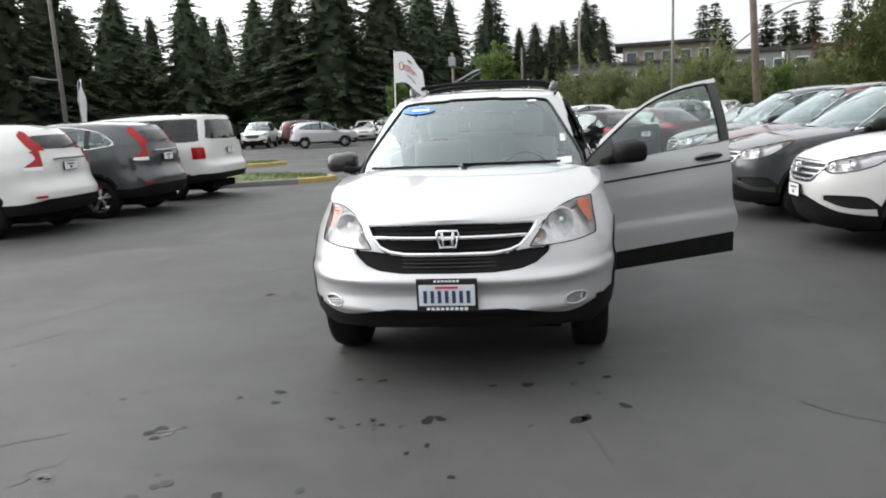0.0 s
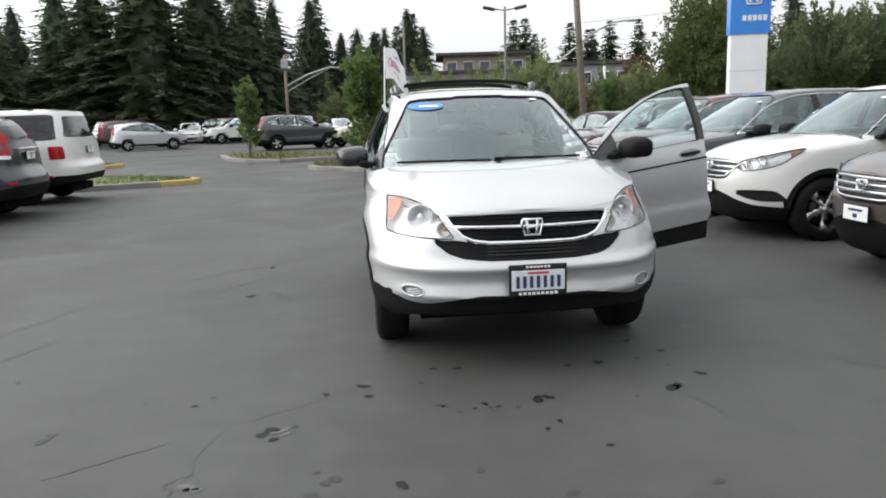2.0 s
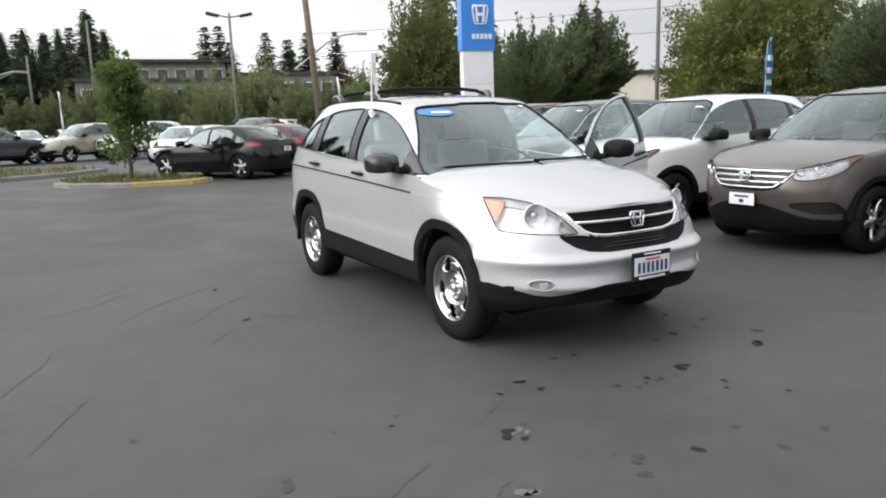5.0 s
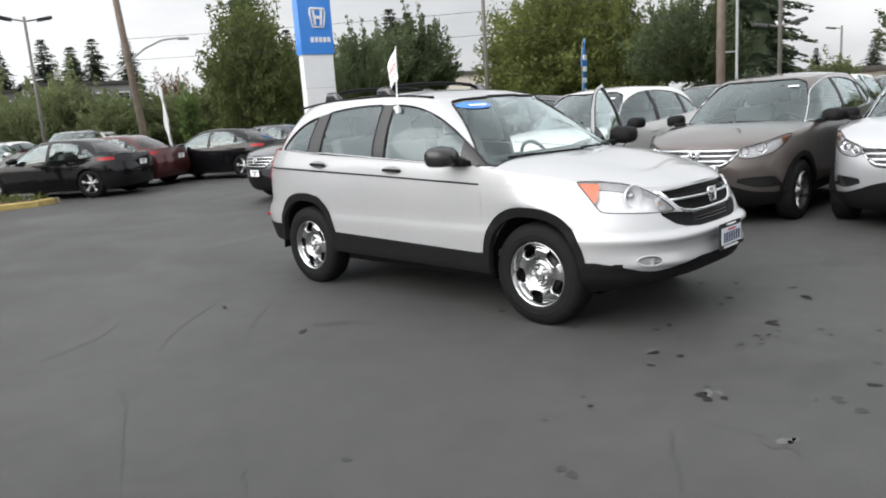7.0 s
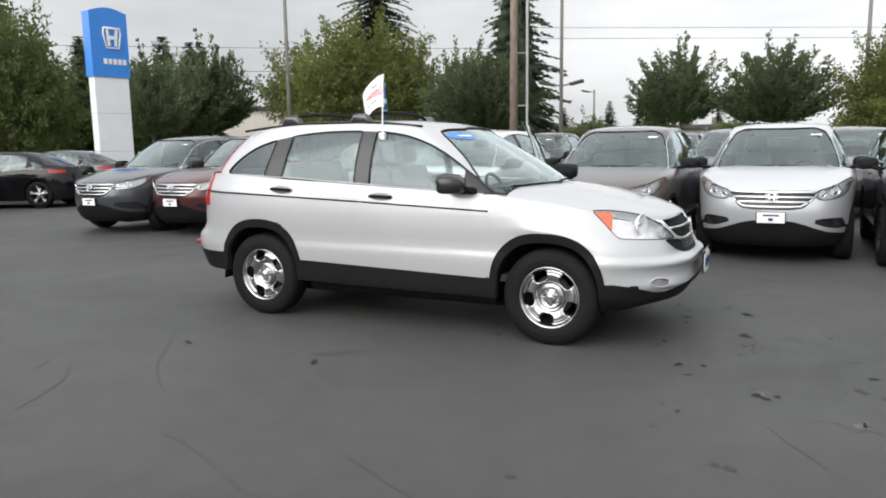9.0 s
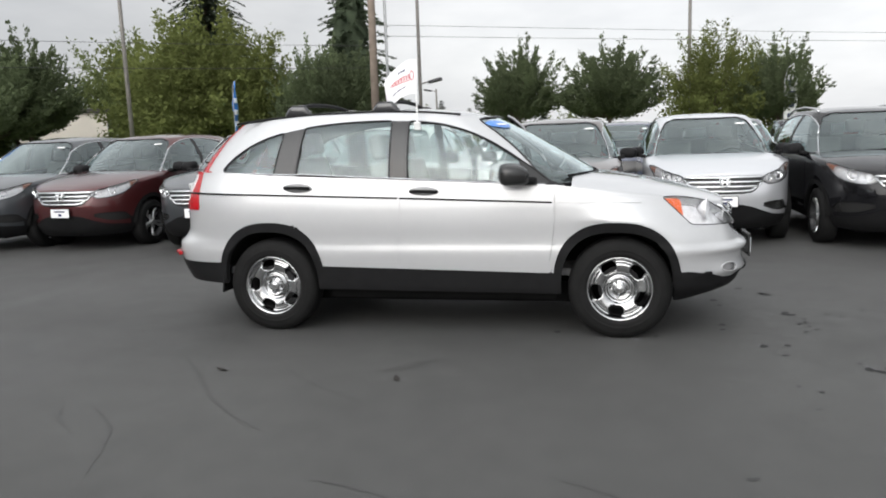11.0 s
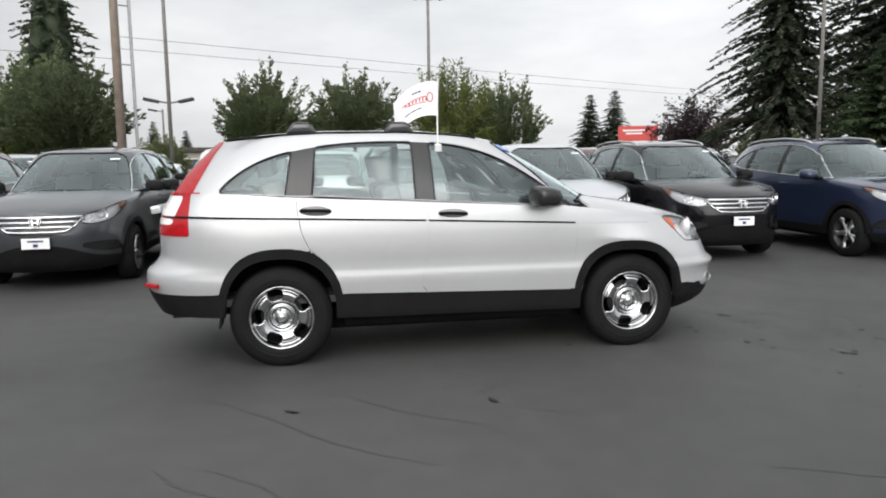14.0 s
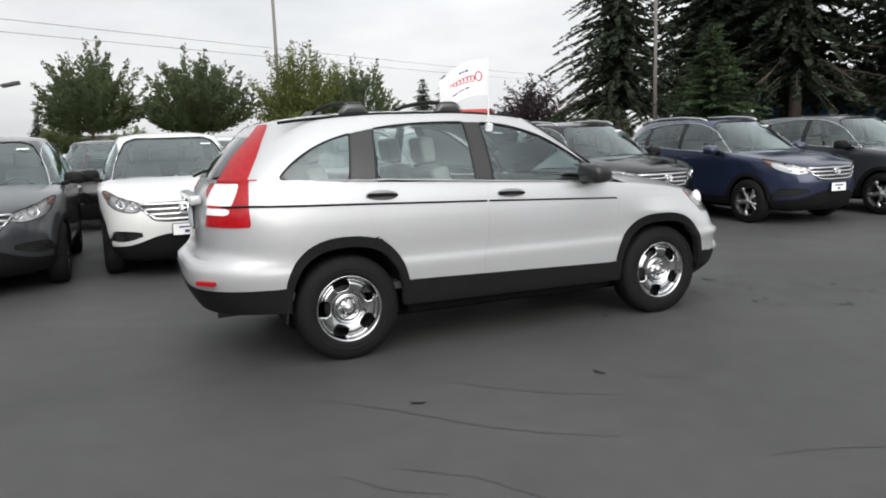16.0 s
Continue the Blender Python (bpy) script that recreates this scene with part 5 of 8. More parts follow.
SUV4 = dict(
    front=[(0.18, -1.98), (0.28, -2.12), (0.40, -2.17), (0.52, -2.20), (0.64, -2.215), (0.74, -2.20), (0.84, -2.165), (0.93, -2.10), (1.1, -2.0)],
    rear=[(0.30, 2.16), (0.42, 2.24), (0.55, 2.28), (0.66, 2.29), (0.74, 2.24), (0.85, 2.18), (1.05, 2.16), (1.25, 2.10)],
    width=[(0.18, 0.80), (0.30, 0.86), (0.40, 0.895), (0.52, 0.905), (0.62, 0.898), (0.75, 0.90), (0.88, 0.908), (0.98, 0.910), (1.05, 0.90), (1.15, 0.875), (1.26, 0.85)],
    shoulder=[(-2.1, 0.892), (-1.95, 0.93), (-1.6, 1.0), (-1.2, 1.05), (-0.9, 1.08), (0.2, 1.14), (1.1, 1.195), (1.6, 1.24), (2.2, 1.27)],
    bottom=[(-2.2, 0.22), (-1.75, 0.24), (-0.95, 0.28), (0.9, 0.30), (1.6, 0.34), (2.3, 0.36)],
    hood=[(-2.12, 0.902), (-2.0, 0.955), (-1.8, 1.012), (-1.5, 1.075), (-1.2, 1.115), (-0.9, 1.14)], cowl=-1.02,
    ymf=-1.0, ymr=1.2, nf=2.7, nr=3.6,
    glass_base=dict(front=-1.12, ymf=-0.58, ymr=1.3, rear=2.10, w=[(-1.12, 0.80), (-0.8, 0.855), (0.3, 0.868), (1.2, 0.858), (1.75, 0.82), (2.1, 0.78)], z=[(-1.12, 1.10), (-0.8, 1.055), (0.2, 1.11), (1.1, 1.17), (1.6, 1.215), (2.1, 1.25)]),
    glass_top=dict(front=-0.30, ymf=0.0, ymr=1.15, rear=1.90, w=[(-0.3, 0.58), (0, 0.61), (0.4, 0.63), (1.0, 0.625), (1.5, 0.59), (1.9, 0.55)], z=[(-0.3, 1.60), (-0.1, 1.612), (0.2, 1.637), (0.6, 1.65), (1.0, 1.643), (1.4, 1.622), (1.9, 1.575)]),
    ng=(2.3, 3.0), bulge=0.04, crown=3.0,
    roof=[(-0.3, 1.60), (-0.05, 1.655), (0.4, 1.69), (0.9, 1.69), (1.4, 1.668), (1.9, 1.588)],
    o=dict(axles=(-1.31, 1.31), arch=0.375, clad=True, sill=0.40, track=0.78,
           front_clad=[(-0.1, 0.53), (0.20, 0.525), (0.33, 0.495), (0.47, 0.44), (0.60, 0.395), (0.75, 0.375), (0.86, 0.37), (1.0, 0.37), (1.0, 0), (-0.1, 0)],
           rear_clad=[(-0.1, 0.56), (0.6, 0.56), (0.85, 0.50), (1.0, 0.50), (1.0, 0), (-0.1, 0)],
           grille=[(-0.1, 0.885), (0.44, 0.88), (0.48, 0.85), (0.43, 0.77), (0.34, 0.675), (0.2, 0.655), (-0.1, 0.655)],
           headlight=smooth_poly([(0.25, 0.775), (0.42, 0.772), (0.62, 0.81), (0.74, 0.865), (0.86, 0.955), (0.92, 1.005), (0.80, 0.99), (0.60, 0.945), (0.42, 0.902), (0.275, 0.872)], 4),
           bowls=((0.64, -1.91, 0.875, 0.056), (0.51, -2.03, 0.842, 0.04)),
           fog=smooth_poly([(0.42, 0.52), (0.50, 0.55), (0.66, 0.56), (0.755, 0.553), (0.79, 0.51), (0.805, 0.445), (0.72, 0.43), (0.61, 0.445), (0.50, 0.485)], 3),
           amber=[(0.79, 0.88), (0.765, 1.02), (0.95, 1.02), (0.95, 0.88)], clear=[(1.8, 0.9), (2.3, 0.9), (2.3, 1.035), (1.8, 1.035)],
           front_door=[(-0.86, 1.2), (-0.89, 1.0), (-0.87, 0.7), (-0.82, 0.46), (-0.78, 0.405), (0.24, 0.405), (0.24, 1.2)],
           rear_door=[(0.25, 0.405), (0.85, 0.405), (0.90, 0.52), (0.98, 0.66), (1.10, 0.76), (1.14, 0.95), (1.17, 1.3), (0.25, 1.2)],
           taillight=smooth_poly([(1.74, 1.55), (1.83, 1.54), (2.04, 1.33), (2.20, 1.17), (2.25, 1.10), (2.22, 0.985), (2.05, 0.982), (1.97, 1.0), (1.99, 1.05), (2.06, 1.13), (2.04, 1.21), (1.92, 1.35)], 4),
           glazing=smooth_poly([(1.62, 1.30), (1.50, 1.235), (1.1, 1.20), (0.2, 1.145), (-0.78, 1.085), (-0.83, 1.10), (-0.64, 1.255), (-0.40, 1.43), (-0.16, 1.54), (0.15, 1.592), (0.6, 1.597), (1.0, 1.56), (1.35, 1.48), (1.56, 1.37)], 3),
           windscreen=[(-0.1, 1.597), (0.42, 1.585), (0.54, 1.573), (0.58, 1.52), (0.77, 1.13), (0.775, 1.07), (0.5, 1.09), (-0.1, 1.10)],
           rear_glass=[(-0.1, 1.50), (0.42, 1.49), (0.48, 1.46), (0.58, 1.29), (-0.1, 1.28)],
           pillars=((0.27, 0.25), (1.12, 1.2)), privacy=False, bright_line=True, tailgate=[(-0.1, 0.74), (0.60, 0.74), (0.66, 0.9), (0.66, 1.1), (0.62, 1.3), (-0.1, 1.3)], lamp_facing=0.28,
           chrome=(([(x, 0.855) for x in np.linspace(-0.47, 0.47, 15)], 0.015), ([(x, 0.80) for x in np.linspace(-0.44, 0.44, 15)], 0.014), ([(x, 0.745) for x in np.linspace(-0.39, 0.39, 15)], 0.014), ([(-0.47, 0.845), (-0.40, 0.755), (-0.31, 0.697)] + [(x, 0.69) for x in np.linspace(-0.2, 0.2, 7)] + [(0.31, 0.697), (0.40, 0.755), (0.47, 0.845)], 0.012), ([(-0.36, 0.36), (-0.2, 0.39), (0.0, 0.395), (0.2, 0.39), (0.36, 0.36)], 0.010)),
           badge=(0, -2.205, 0.80), plate=(-2.235, 0.568), rear_plate=(2.20, 1.02), mirror=(0.885, -0.66, 1.13), handles=((0.06, 1.0), (0.95, 1.04)), seats=(0.15, 0.62), cowl=(-1.10, 1.125), label=(0.45, -0.40, 1.515)))

SEDAN = dict(
    front=[(0.16, -2.0), (0.26, -2.12), (0.40, -2.19), (0.52, -2.21), (0.62, -2.19), (0.70, -2.14), (0.76, -2.06), (1.0, -1.9)],
    rear=[(0.22, 2.16), (0.36, 2.24), (0.50, 2.28), (0.62, 2.28), (0.75, 2.25), (0.90, 2.22), (1.05, 2.16)],
    width=[(0.16, 0.80), (0.28, 0.85), (0.40, 0.872), (0.55, 0.876), (0.70, 0.877), (0.82, 0.872), (0.92, 0.845), (1.05, 0.80)],
    shoulder=[(-2.1, 0.70), (-1.95, 0.74), (-1.6, 0.80), (-1.2, 0.85), (-0.8, 0.885), (0.2, 0.93), (1.2, 0.975), (1.8, 1.0), (2.25, 1.0)],
    bottom=[(-2.2, 0.17), (-1.7, 0.18), (1.7, 0.2), (2.3, 0.26)],
    hood=[(-2.12, 0.71), (-1.95, 0.77), (-1.6, 0.85), (-1.2, 0.915), (-0.9, 0.955), (-0.6, 0.97)], cowl=-1.0,
    ymf=-0.9, ymr=1.2, nf=2.6, nr=3.4,
    glass_base=dict(front=-1.22, ymf=-0.55, ymr=1.0, rear=1.85, w=[(-1.22, 0.74), (-0.8, 0.80), (0.3, 0.815), (1.2, 0.79), (1.85, 0.72)], z=[(-1.22, 0.93), (-0.8, 0.875), (0.2, 0.905), (1.2, 0.95), (1.85, 1.02)]),
    glass_top=dict(front=-0.22, ymf=0.02, ymr=0.75, rear=1.12, w=[(-0.22, 0.53), (0.3, 0.56), (0.8, 0.55), (1.12, 0.5)], z=[(-0.22, 1.36), (0.0, 1.375), (0.4, 1.40), (0.8, 1.385), (1.12, 1.355)]),
    ng=(2.3, 2.4), bulge=0.045, crown=3.0,
    roof=[(-0.22, 1.36), (0.0, 1.40), (0.4, 1.435), (0.8, 1.42), (1.12, 1.36)],
    o=dict(axles=(-1.335, 1.335), arch=0.355, clad=False, sill=0.24, track=0.75,
           grille=[(-0.1, 0.69), (0.35, 0.685), (0.40, 0.62), (0.3, 0.60), (-0.1, 0.60)],
           headlight=smooth_poly([(0.28, 0.61), (0.45, 0.59), (0.70, 0.63), (0.86, 0.73), (0.80, 0.77), (0.55, 0.735), (0.32, 0.70)], 3),
           fog=smooth_poly([(0.0, 0.42), (0.35, 0.42), (0.45, 0.36), (0.35, 0.28), (0.0, 0.28), (-0.2, 0.35)], 3),
           front_door=[(-0.9, 1.1), (-0.88, 0.6), (-0.80, 0.27), (0.22, 0.27), (0.24, 1.1)],
           rear_door=[(0.23, 0.27), (0.86, 0.27), (0.95, 0.5), (1.12, 0.68), (1.2, 1.1), (0.25, 1.1)],
           taillight=smooth_poly([(3.0, 0.955), (3.1, 0.96), (3.1, 0.875), (3.0, 0.88)], 3),
           taillight_rear=[(0.70, 0.95), (0.95, 0.955), (0.95, 0.88), (0.73, 0.88)],
           glazing=smooth_poly([(1.42, 1.0), (1.1, 0.965), (0.2, 0.93), (-0.8, 0.885), (-0.86, 0.90), (-0.6, 1.06), (-0.3, 1.22), (-0.02, 1.315), (0.4, 1.34), (0.8, 1.315), (1.1, 1.22)], 3),
           windscreen=[(-0.1, 1.345), (0.40, 1.335), (0.48, 1.31), (0.68, 0.98), (0.66, 0.94), (-0.1, 0.94)],
           rear_glass=[(-0.1, 1.31), (0.36, 1.30), (0.45, 1.26), (0.62, 1.06), (-0.1, 1.06)],
           pillars=((0.26, 0.24), (1.02, 1.12)), chrome=(([(x, 0.665) for x in np.linspace(-0.33, 0.33, 9)], 0.012),),
           rear_plate=(2.27, 0.78), mirror=(0.85, -0.62, 0.96), handles=((0.05, 0.82), (0.95, 0.86)), black_mirror=False, seats=(0.1, 0.42), rear_seat=0.6, cowl=(-1.19, 0.955)))

BOXY = dict(
    front=[(0.2, -2.18), (0.3, -2.30), (0.45, -2.36), (0.6, -2.37), (0.75, -2.36), (0.95, -2.33), (1.02, -2.28), (1.15, -2.2)],
    rear=[(0.34, 2.26), (0.46, 2.36), (0.62, 2.40), (0.70, 2.40), (0.78, 2.34), (1.0, 2.31), (1.3, 2.28)],
    width=[(0.2, 0.88), (0.32, 0.95), (0.45, 0.985), (0.6, 0.99), (0.85, 0.99), (1.0, 0.99), (1.1, 0.975), (1.25, 0.94)],
    shoulder=[(-2.3, 1.02), (-2.0, 1.05), (-1.4, 1.10), (-0.9, 1.12), (0.5, 1.16), (1.5, 1.18), (2.4, 1.19)],
    bottom=[(-2.4, 0.26), (-1.7, 0.28), (1.7, 0.34), (2.4, 0.42)],
    hood=[(-2.32, 1.03), (-2.1, 1.08), (-1.6, 1.15), (-1.1, 1.19), (-0.9, 1.2)], cowl=-1.15,
    ymf=-1.2, ymr=1.5, nf=3.4, nr=5.0,
    glass_base=dict(front=-1.22, ymf=-0.75, ymr=1.7, rear=2.26, w=[(-1.2, 0.88), (-0.8, 0.93), (1.5, 0.935), (2.3, 0.90)], z=[(-1.2, 1.13), (-0.8, 1.09), (1.5, 1.155), (2.3, 1.17)]),
    glass_top=dict(front=-0.60, ymf=-0.35, ymr=1.7, rear=2.12, w=[(-0.6, 0.68), (-0.2, 0.72), (1.5, 0.735), (2.12, 0.70)], z=[(-0.6, 1.70), (-0.2, 1.735), (0.8, 1.76), (1.6, 1.755), (2.12, 1.735)]),
    ng=(2.8, 4.5), bulge=0.025, crown=4.0,
    roof=[(-0.6, 1.70), (-0.2, 1.76), (0.6, 1.80), (1.5, 1.80), (2.12, 1.75)],
    o=dict(axles=(-1.385, 1.385), arch=0.40, clad=False, sill=0.42, track=0.86,
           front_clad=[(-0.1, 0.42), (1.1, 0.42), (1.1, 0), (-0.1, 0)], rear_clad=[(-0.1, 0.54), (1.1, 0.54), (1.1, 0), (-0.1, 0)],
           grille=[(-0.1, 1.0), (0.42, 1.0), (0.42, 0.78), (-0.1, 0.78)],
           headlight=smooth_poly([(0.22, 0.98), (0.40, 0.80), (0.70, 0.80), (0.72, 0.98)], 2),
           front_door=[(-0.95, 1.3), (-0.93, 0.5), (-0.88, 0.43), (0.2, 0.43), (0.2, 1.3)], rear_door=[(0.21, 0.43), (0.92, 0.43), (1.0, 0.7), (1.2, 0.85), (1.25, 1.3), (0.21, 1.3)],
           taillight=[(2.36, 1.09), (2.45, 1.09), (2.45, 0.85), (2.36, 0.85)], taillight_rear=[(0.885, 1.09), (1.1, 1.09), (1.1, 0.85), (0.885, 0.85)],
           glazing=[(2.06, 1.21), (-0.82, 1.135), (-0.86, 1.15), (-0.45, 1.64), (-0.3, 1.67), (1.9, 1.68), (2.0, 1.66)],
           windscreen=[(-0.1, 1.67), (0.55, 1.66), (0.62, 1.62), (0.80, 1.19), (0.80, 1.15), (-0.1, 1.15)],
           rear_glass=[(-0.1, 1.66), (0.62, 1.65), (0.78, 1.26), (-0.1, 1.24)],
           pillars=((0.2, 0.2), (1.22, 1.26)), privacy=True, chrome=(([(x, 0.89) for x in np.linspace(-0.38, 0.38, 9)], 0.02),), roof_rails=2,
           rear_plate=(2.35, 1.0), mirror=(0.96, -0.7, 1.19), handles=((0.05, 1.03), (1.0, 1.05)), seats=(0.1, 0.66), cowl=(-1.2, 1.16)))

# ---------- setting ----------
ASPHALT = material("sealed_asphalt", (0.0595, 0.0595, 0.058), 0.62, vary=0.28, scale=0.35, bump=0.35, bump_scale=160, spec=0.3)
nt = ASPHALT.node_tree
worn = nt.nodes.new("ShaderNodeTexNoise")
worn.inputs["Scale"].default_value, worn.inputs["Detail"].default_value, worn.inputs["Distortion"].default_value = 0.55, 4, 0.8
sheen = nt.nodes.new("ShaderNodeMapRange")
sheen.inputs["From Min"].default_value, sheen.inputs["From Max"].default_value = 0.3, 0.7
sheen.inputs["To Min"].default_value, sheen.inputs["To Max"].default_value = 0.52, 0.72
nt.links.new(nt.nodes["Texture Coordinate"].outputs["Object"], worn.inputs["Vector"])
nt.links.new(worn.outputs["Fac"], sheen.inputs["Value"])
nt.links.new(sheen.outputs["Result"], nt.nodes["Principled BSDF"].inputs["Roughness"])
CONCRETE = material("kerb_concrete", (0.21, 0.205, 0.19), 0.9, vary=0.2, scale=3, bump=0.3, bump_scale=60)
YELLOW = material("yellow_kerb_paint", (0.42, 0.32, 0.11), 0.7, vary=0.25, scale=6)
GRASS = material("lawn_green", (0.115, 0.15, 0.055), 0.95, vary=0.35, scale=5)
BARKMULCH = material("bark_mulch", (0.09, 0.055, 0.035), 0.95, vary=0.4, scale=9)
BARK = material("tree_bark", (0.085, 0.065, 0.05), 0.95, vary=0.35, scale=4, bump=0.6, bump_scale=25)
FIR = foliage("fir_needles", (0.078, 0.099, 0.066), vary=0.4, scale=0.9, spec=0.2, per_object=0.2)
FIRDARK = foliage("dark_fir_needles", (0.045, 0.058, 0.038), 0.3, vary=0.45, scale=0.9, spec=0.2, per_object=0.2)
YOUNGFIR = foliage("young_green_needles", (0.058, 0.085, 0.042), spec=0.2, vary=0.4, scale=0.9)
FIRLIGHT = foliage("fir_needles_light", (0.088, 0.114, 0.07), vary=0.4, scale=0.9, spec=0.2, per_object=0.2)
LEAF = foliage("broad_leaves", (0.118, 0.137, 0.043), 0.3, spec=0.15, vary=0.4, scale=0.8, per_object=0.25)
BRUSHLEAF = foliage("gray_green_leaves", (0.150, 0.175, 0.085), 0.3, spec=0.15, vary=0.4, scale=0.8, per_object=0.25)
LEAFYOUNG = foliage("young_bright_leaves", (0.115, 0.165, 0.055), 0.35, spec=0.15, vary=0.35, scale=0.8)
LEAFMID = foliage("airy_green_leaves", (0.115, 0.14, 0.052), 0.3, spec=0.15, vary=0.4, scale=0.8, per_object=0.25)
LEAFDARK = foliage("dark_broad_leaves", (0.104, 0.130, 0.068), 0.3, spec=0.15, vary=0.4, scale=0.8, per_object=0.25)
WOODPOLE = material("weathered_pole_wood", (0.20, 0.162, 0.132), 0.9, vary=0.3, scale=3, bump=0.4, bump_scale=30)
POST = material("brown_gray_painted_steel", (0.15, 0.14, 0.128), 0.6, vary=0.2, scale=4)
GALV = material("galvanised_steel", (0.33, 0.34, 0.345), 0.5, 0.6, vary=0.15, scale=4)
SIGNBLUE = material("sign_blue", (0.04, 0.22, 0.66), 0.3, vary=0.04, scale=1, coat=0.5)
SIGNWHITE = material("sign_white_panel", (0.72, 0.73, 0.74), 0.4, vary=0.06, scale=1.5)

bm = bmesh.new()
bmesh.ops.create_grid(bm, x_segments=8, y_segments=8, size=700)
ground = part("ground", bm, ASPHALT, None)
tagged(ground, "dark sealed asphalt car park", "ground", kind="structure")

OPEN = -68.0
hero = build_hero()

suv4 = build_car("parked_suv", "white compact SUV parked in a row", SUV4, 0.05, PAINTS["white"])


def place(car, x, y, rz, colour=None, base=PAINTS["white"], label=""):
    c = copy_thing(car, pose(x, y, 0, 0, 0, rz))
    if colour:
        recolour(c, base, PAINTS[colour])
    if label:
        c["label"] = label
    return c


# row across the aisle: noses towards the silver SUV (heading -x is a turn of -90)
ROW = [(2.75, 8.05, "gray"), (3.0, 6.42, "maroon"), (2.82, 4.17, "gray"), (3.1, 2.03, "white"), (3.15, -0.53, "brown"), (3.35, -2.62, "silver"), (2.92, -4.63, "black"), (2.2, -7.2, "blue"), (1.7, -9.6, "gray")]
for ex, ey, col in ROW:
    c = place(suv4, ex + 2.2, ey, -90, col, label=col.replace("gray", "dark gray").replace("blue", "dark blue") + " compact SUV parked nose out in the row")
    c["group"] = "row of parked SUVs"
    if col == "blue":
        for m in c.children_recursive:
            if m.name.startswith("mirror_housing"):
                m.material_slots[0].link = "OBJECT"
                m.material_slots[0].material = PAINTS["blue"]
    if col in ("blue", "black"):
        GW, GZ = spline(SUV4["glass_top"]["w"]), spline(SUV4["glass_top"]["z"])
        for sd in (-1, 1):
            part("roof_rail", tube([(sd * (float(GW(y)) - 0.04), y, float(GZ(y)) + dz) for y, dz in ((-0.1, 0.015), (0.05, 0.045), (0.5, 0.055), (1.1, 0.055), (1.5, 0.045), (1.65, 0.012))], 0.017, 8), ALLOY, c, "silver roof rail", True)
suv4.matrix_basis = pose(-8.95, 4.45, 0, 0, 0, -90)
suv4["label"] = "white compact SUV parked tail out"
place(suv4, -8.5, 6.6, -90, "gray", label="dark gray compact SUV parked tail out")
boxy = build_car("large_suv", "white boxy SUV parked tail out", BOXY, 0.05, PAINTS["white"])
boxy.matrix_basis = pose(-8.65, 9.3, 0, 0, 0, -90)
sedan = build_car("sedan", "black compact sedan parked at an angle", SEDAN, 0.05, PAINTS["black"])
sedan.matrix_basis = pose(1.8, 15.6, 0, 0, 0, 214)
place(sedan, 3.5, 17.0, 214, "maroon", PAINTS["black"], "dark red compact sedan parked at an angle")
place(sedan, 6.25, 15.75, 207, None, None, "black compact sedan beside the row of SUVs")
place(sedan, 8.6, 16.9, 207, "gray", PAINTS["black"], "dark gray compact sedan beside the row of SUVs")

# simple far cars: same shapes, fewer loose parts
far_suv = build_car("far_suv", "parked SUV in a distant row", SUV4, 0.12, PAINTS["white"], "alloy")
far_sedan = build_car("far_sedan", "parked sedan in a distant row", SEDAN, 0.13, PAINTS["white"], "alloy")
FAR_NAMES = ("wheel_housing", "door_handle", "handle", "grip", "lug_nut", "brake", "seat", "headrest", "steering", "wiper", "plate", "inner_mirror", "lamp_bowl", "barrel", "hub", "dash", "label", "underbody", "inner_skin", "window_line", "chrome_strip", "badge", "rear_wiper", "tailgate_strip", "reflector", "fog_recess", "cabin_floor")
for tmpl in (far_suv, far_sedan):
    for o in list(tmpl.children_recursive):
        if o.name.startswith(FAR_NAMES):
            bpy.data.objects.remove(o)


def far_row(x, y, dx, dy, n, rz, colours, kinds, seed):
    rng = np.random.default_rng(seed)
    for k in range(n):
        col = colours[k % len(colours)]
        src = far_sedan if kinds[k % len(kinds)] else far_suv
        c = place(src, x + dx * k + rng.normal(0, 0.1), y + dy * k + rng.normal(0, 0.2), rz + rng.normal(0, 2), col)
        c["label"] = col + " car parked in a distant row"
        c["group"] = "distant parked cars"


far_row(-20.5, 46, 2.6, 0.35, 9, 10, ["white", "silver", "gray", "white", "beige", "maroon", "silver"], [1, 0, 1, 1, 0], 1)
far_row(-24, 55, 2.6, 0.2, 13, 8, ["silver", "white", "white", "gray", "silver", "black", "beige"], [1, 1, 0], 2)
far_row(-17.2, 58.5, 1.35, -2.35, 7, -60, ["white", "silver", "beige", "white", "maroon", "silver", "white"], [1, 0, 1, 1, 0], 11)
far_row(-24.5, 74, 1.5, -2.6, 9, -60, ["silver", "white", "white", "gray", "white", "silver", "beige"], [0, 1, 1], 12)
far_row(-0.6, 32.6, 2.7, -0.9, 3, -60, ["beige", "white", "white"], [0, 0, 1], 3)
far_row(3.0, 27.0, 2.6, -1.0, 2, -35, ["white", "gray"], [1, 0], 4)
far_row(17.5, 6.0, 0.2, -2.6, 7, -90, ["white", "silver", "gray", "maroon", "white", "black"], [1, 1, 0], 5)
far_row(12.5, 14.0, 2.4, -1.5, 3, -120, ["white", "silver", "gray"], [1], 6)
far_row(24.0, 3.0, 0.3, -2.7, 5, 90, ["silver", "white", "black"], [1, 0], 7)
for k, col in enumerate(["silver", "gray", "black", "white", "blue", "gray", "maroon", "silver"]):
    c = place(far_suv, 9.0 + 2.2, 7.4 - 2.25 * k, -90, col, label="parked compact SUV in the second row, " + col)
    c["group"] = "second row of parked SUVs"
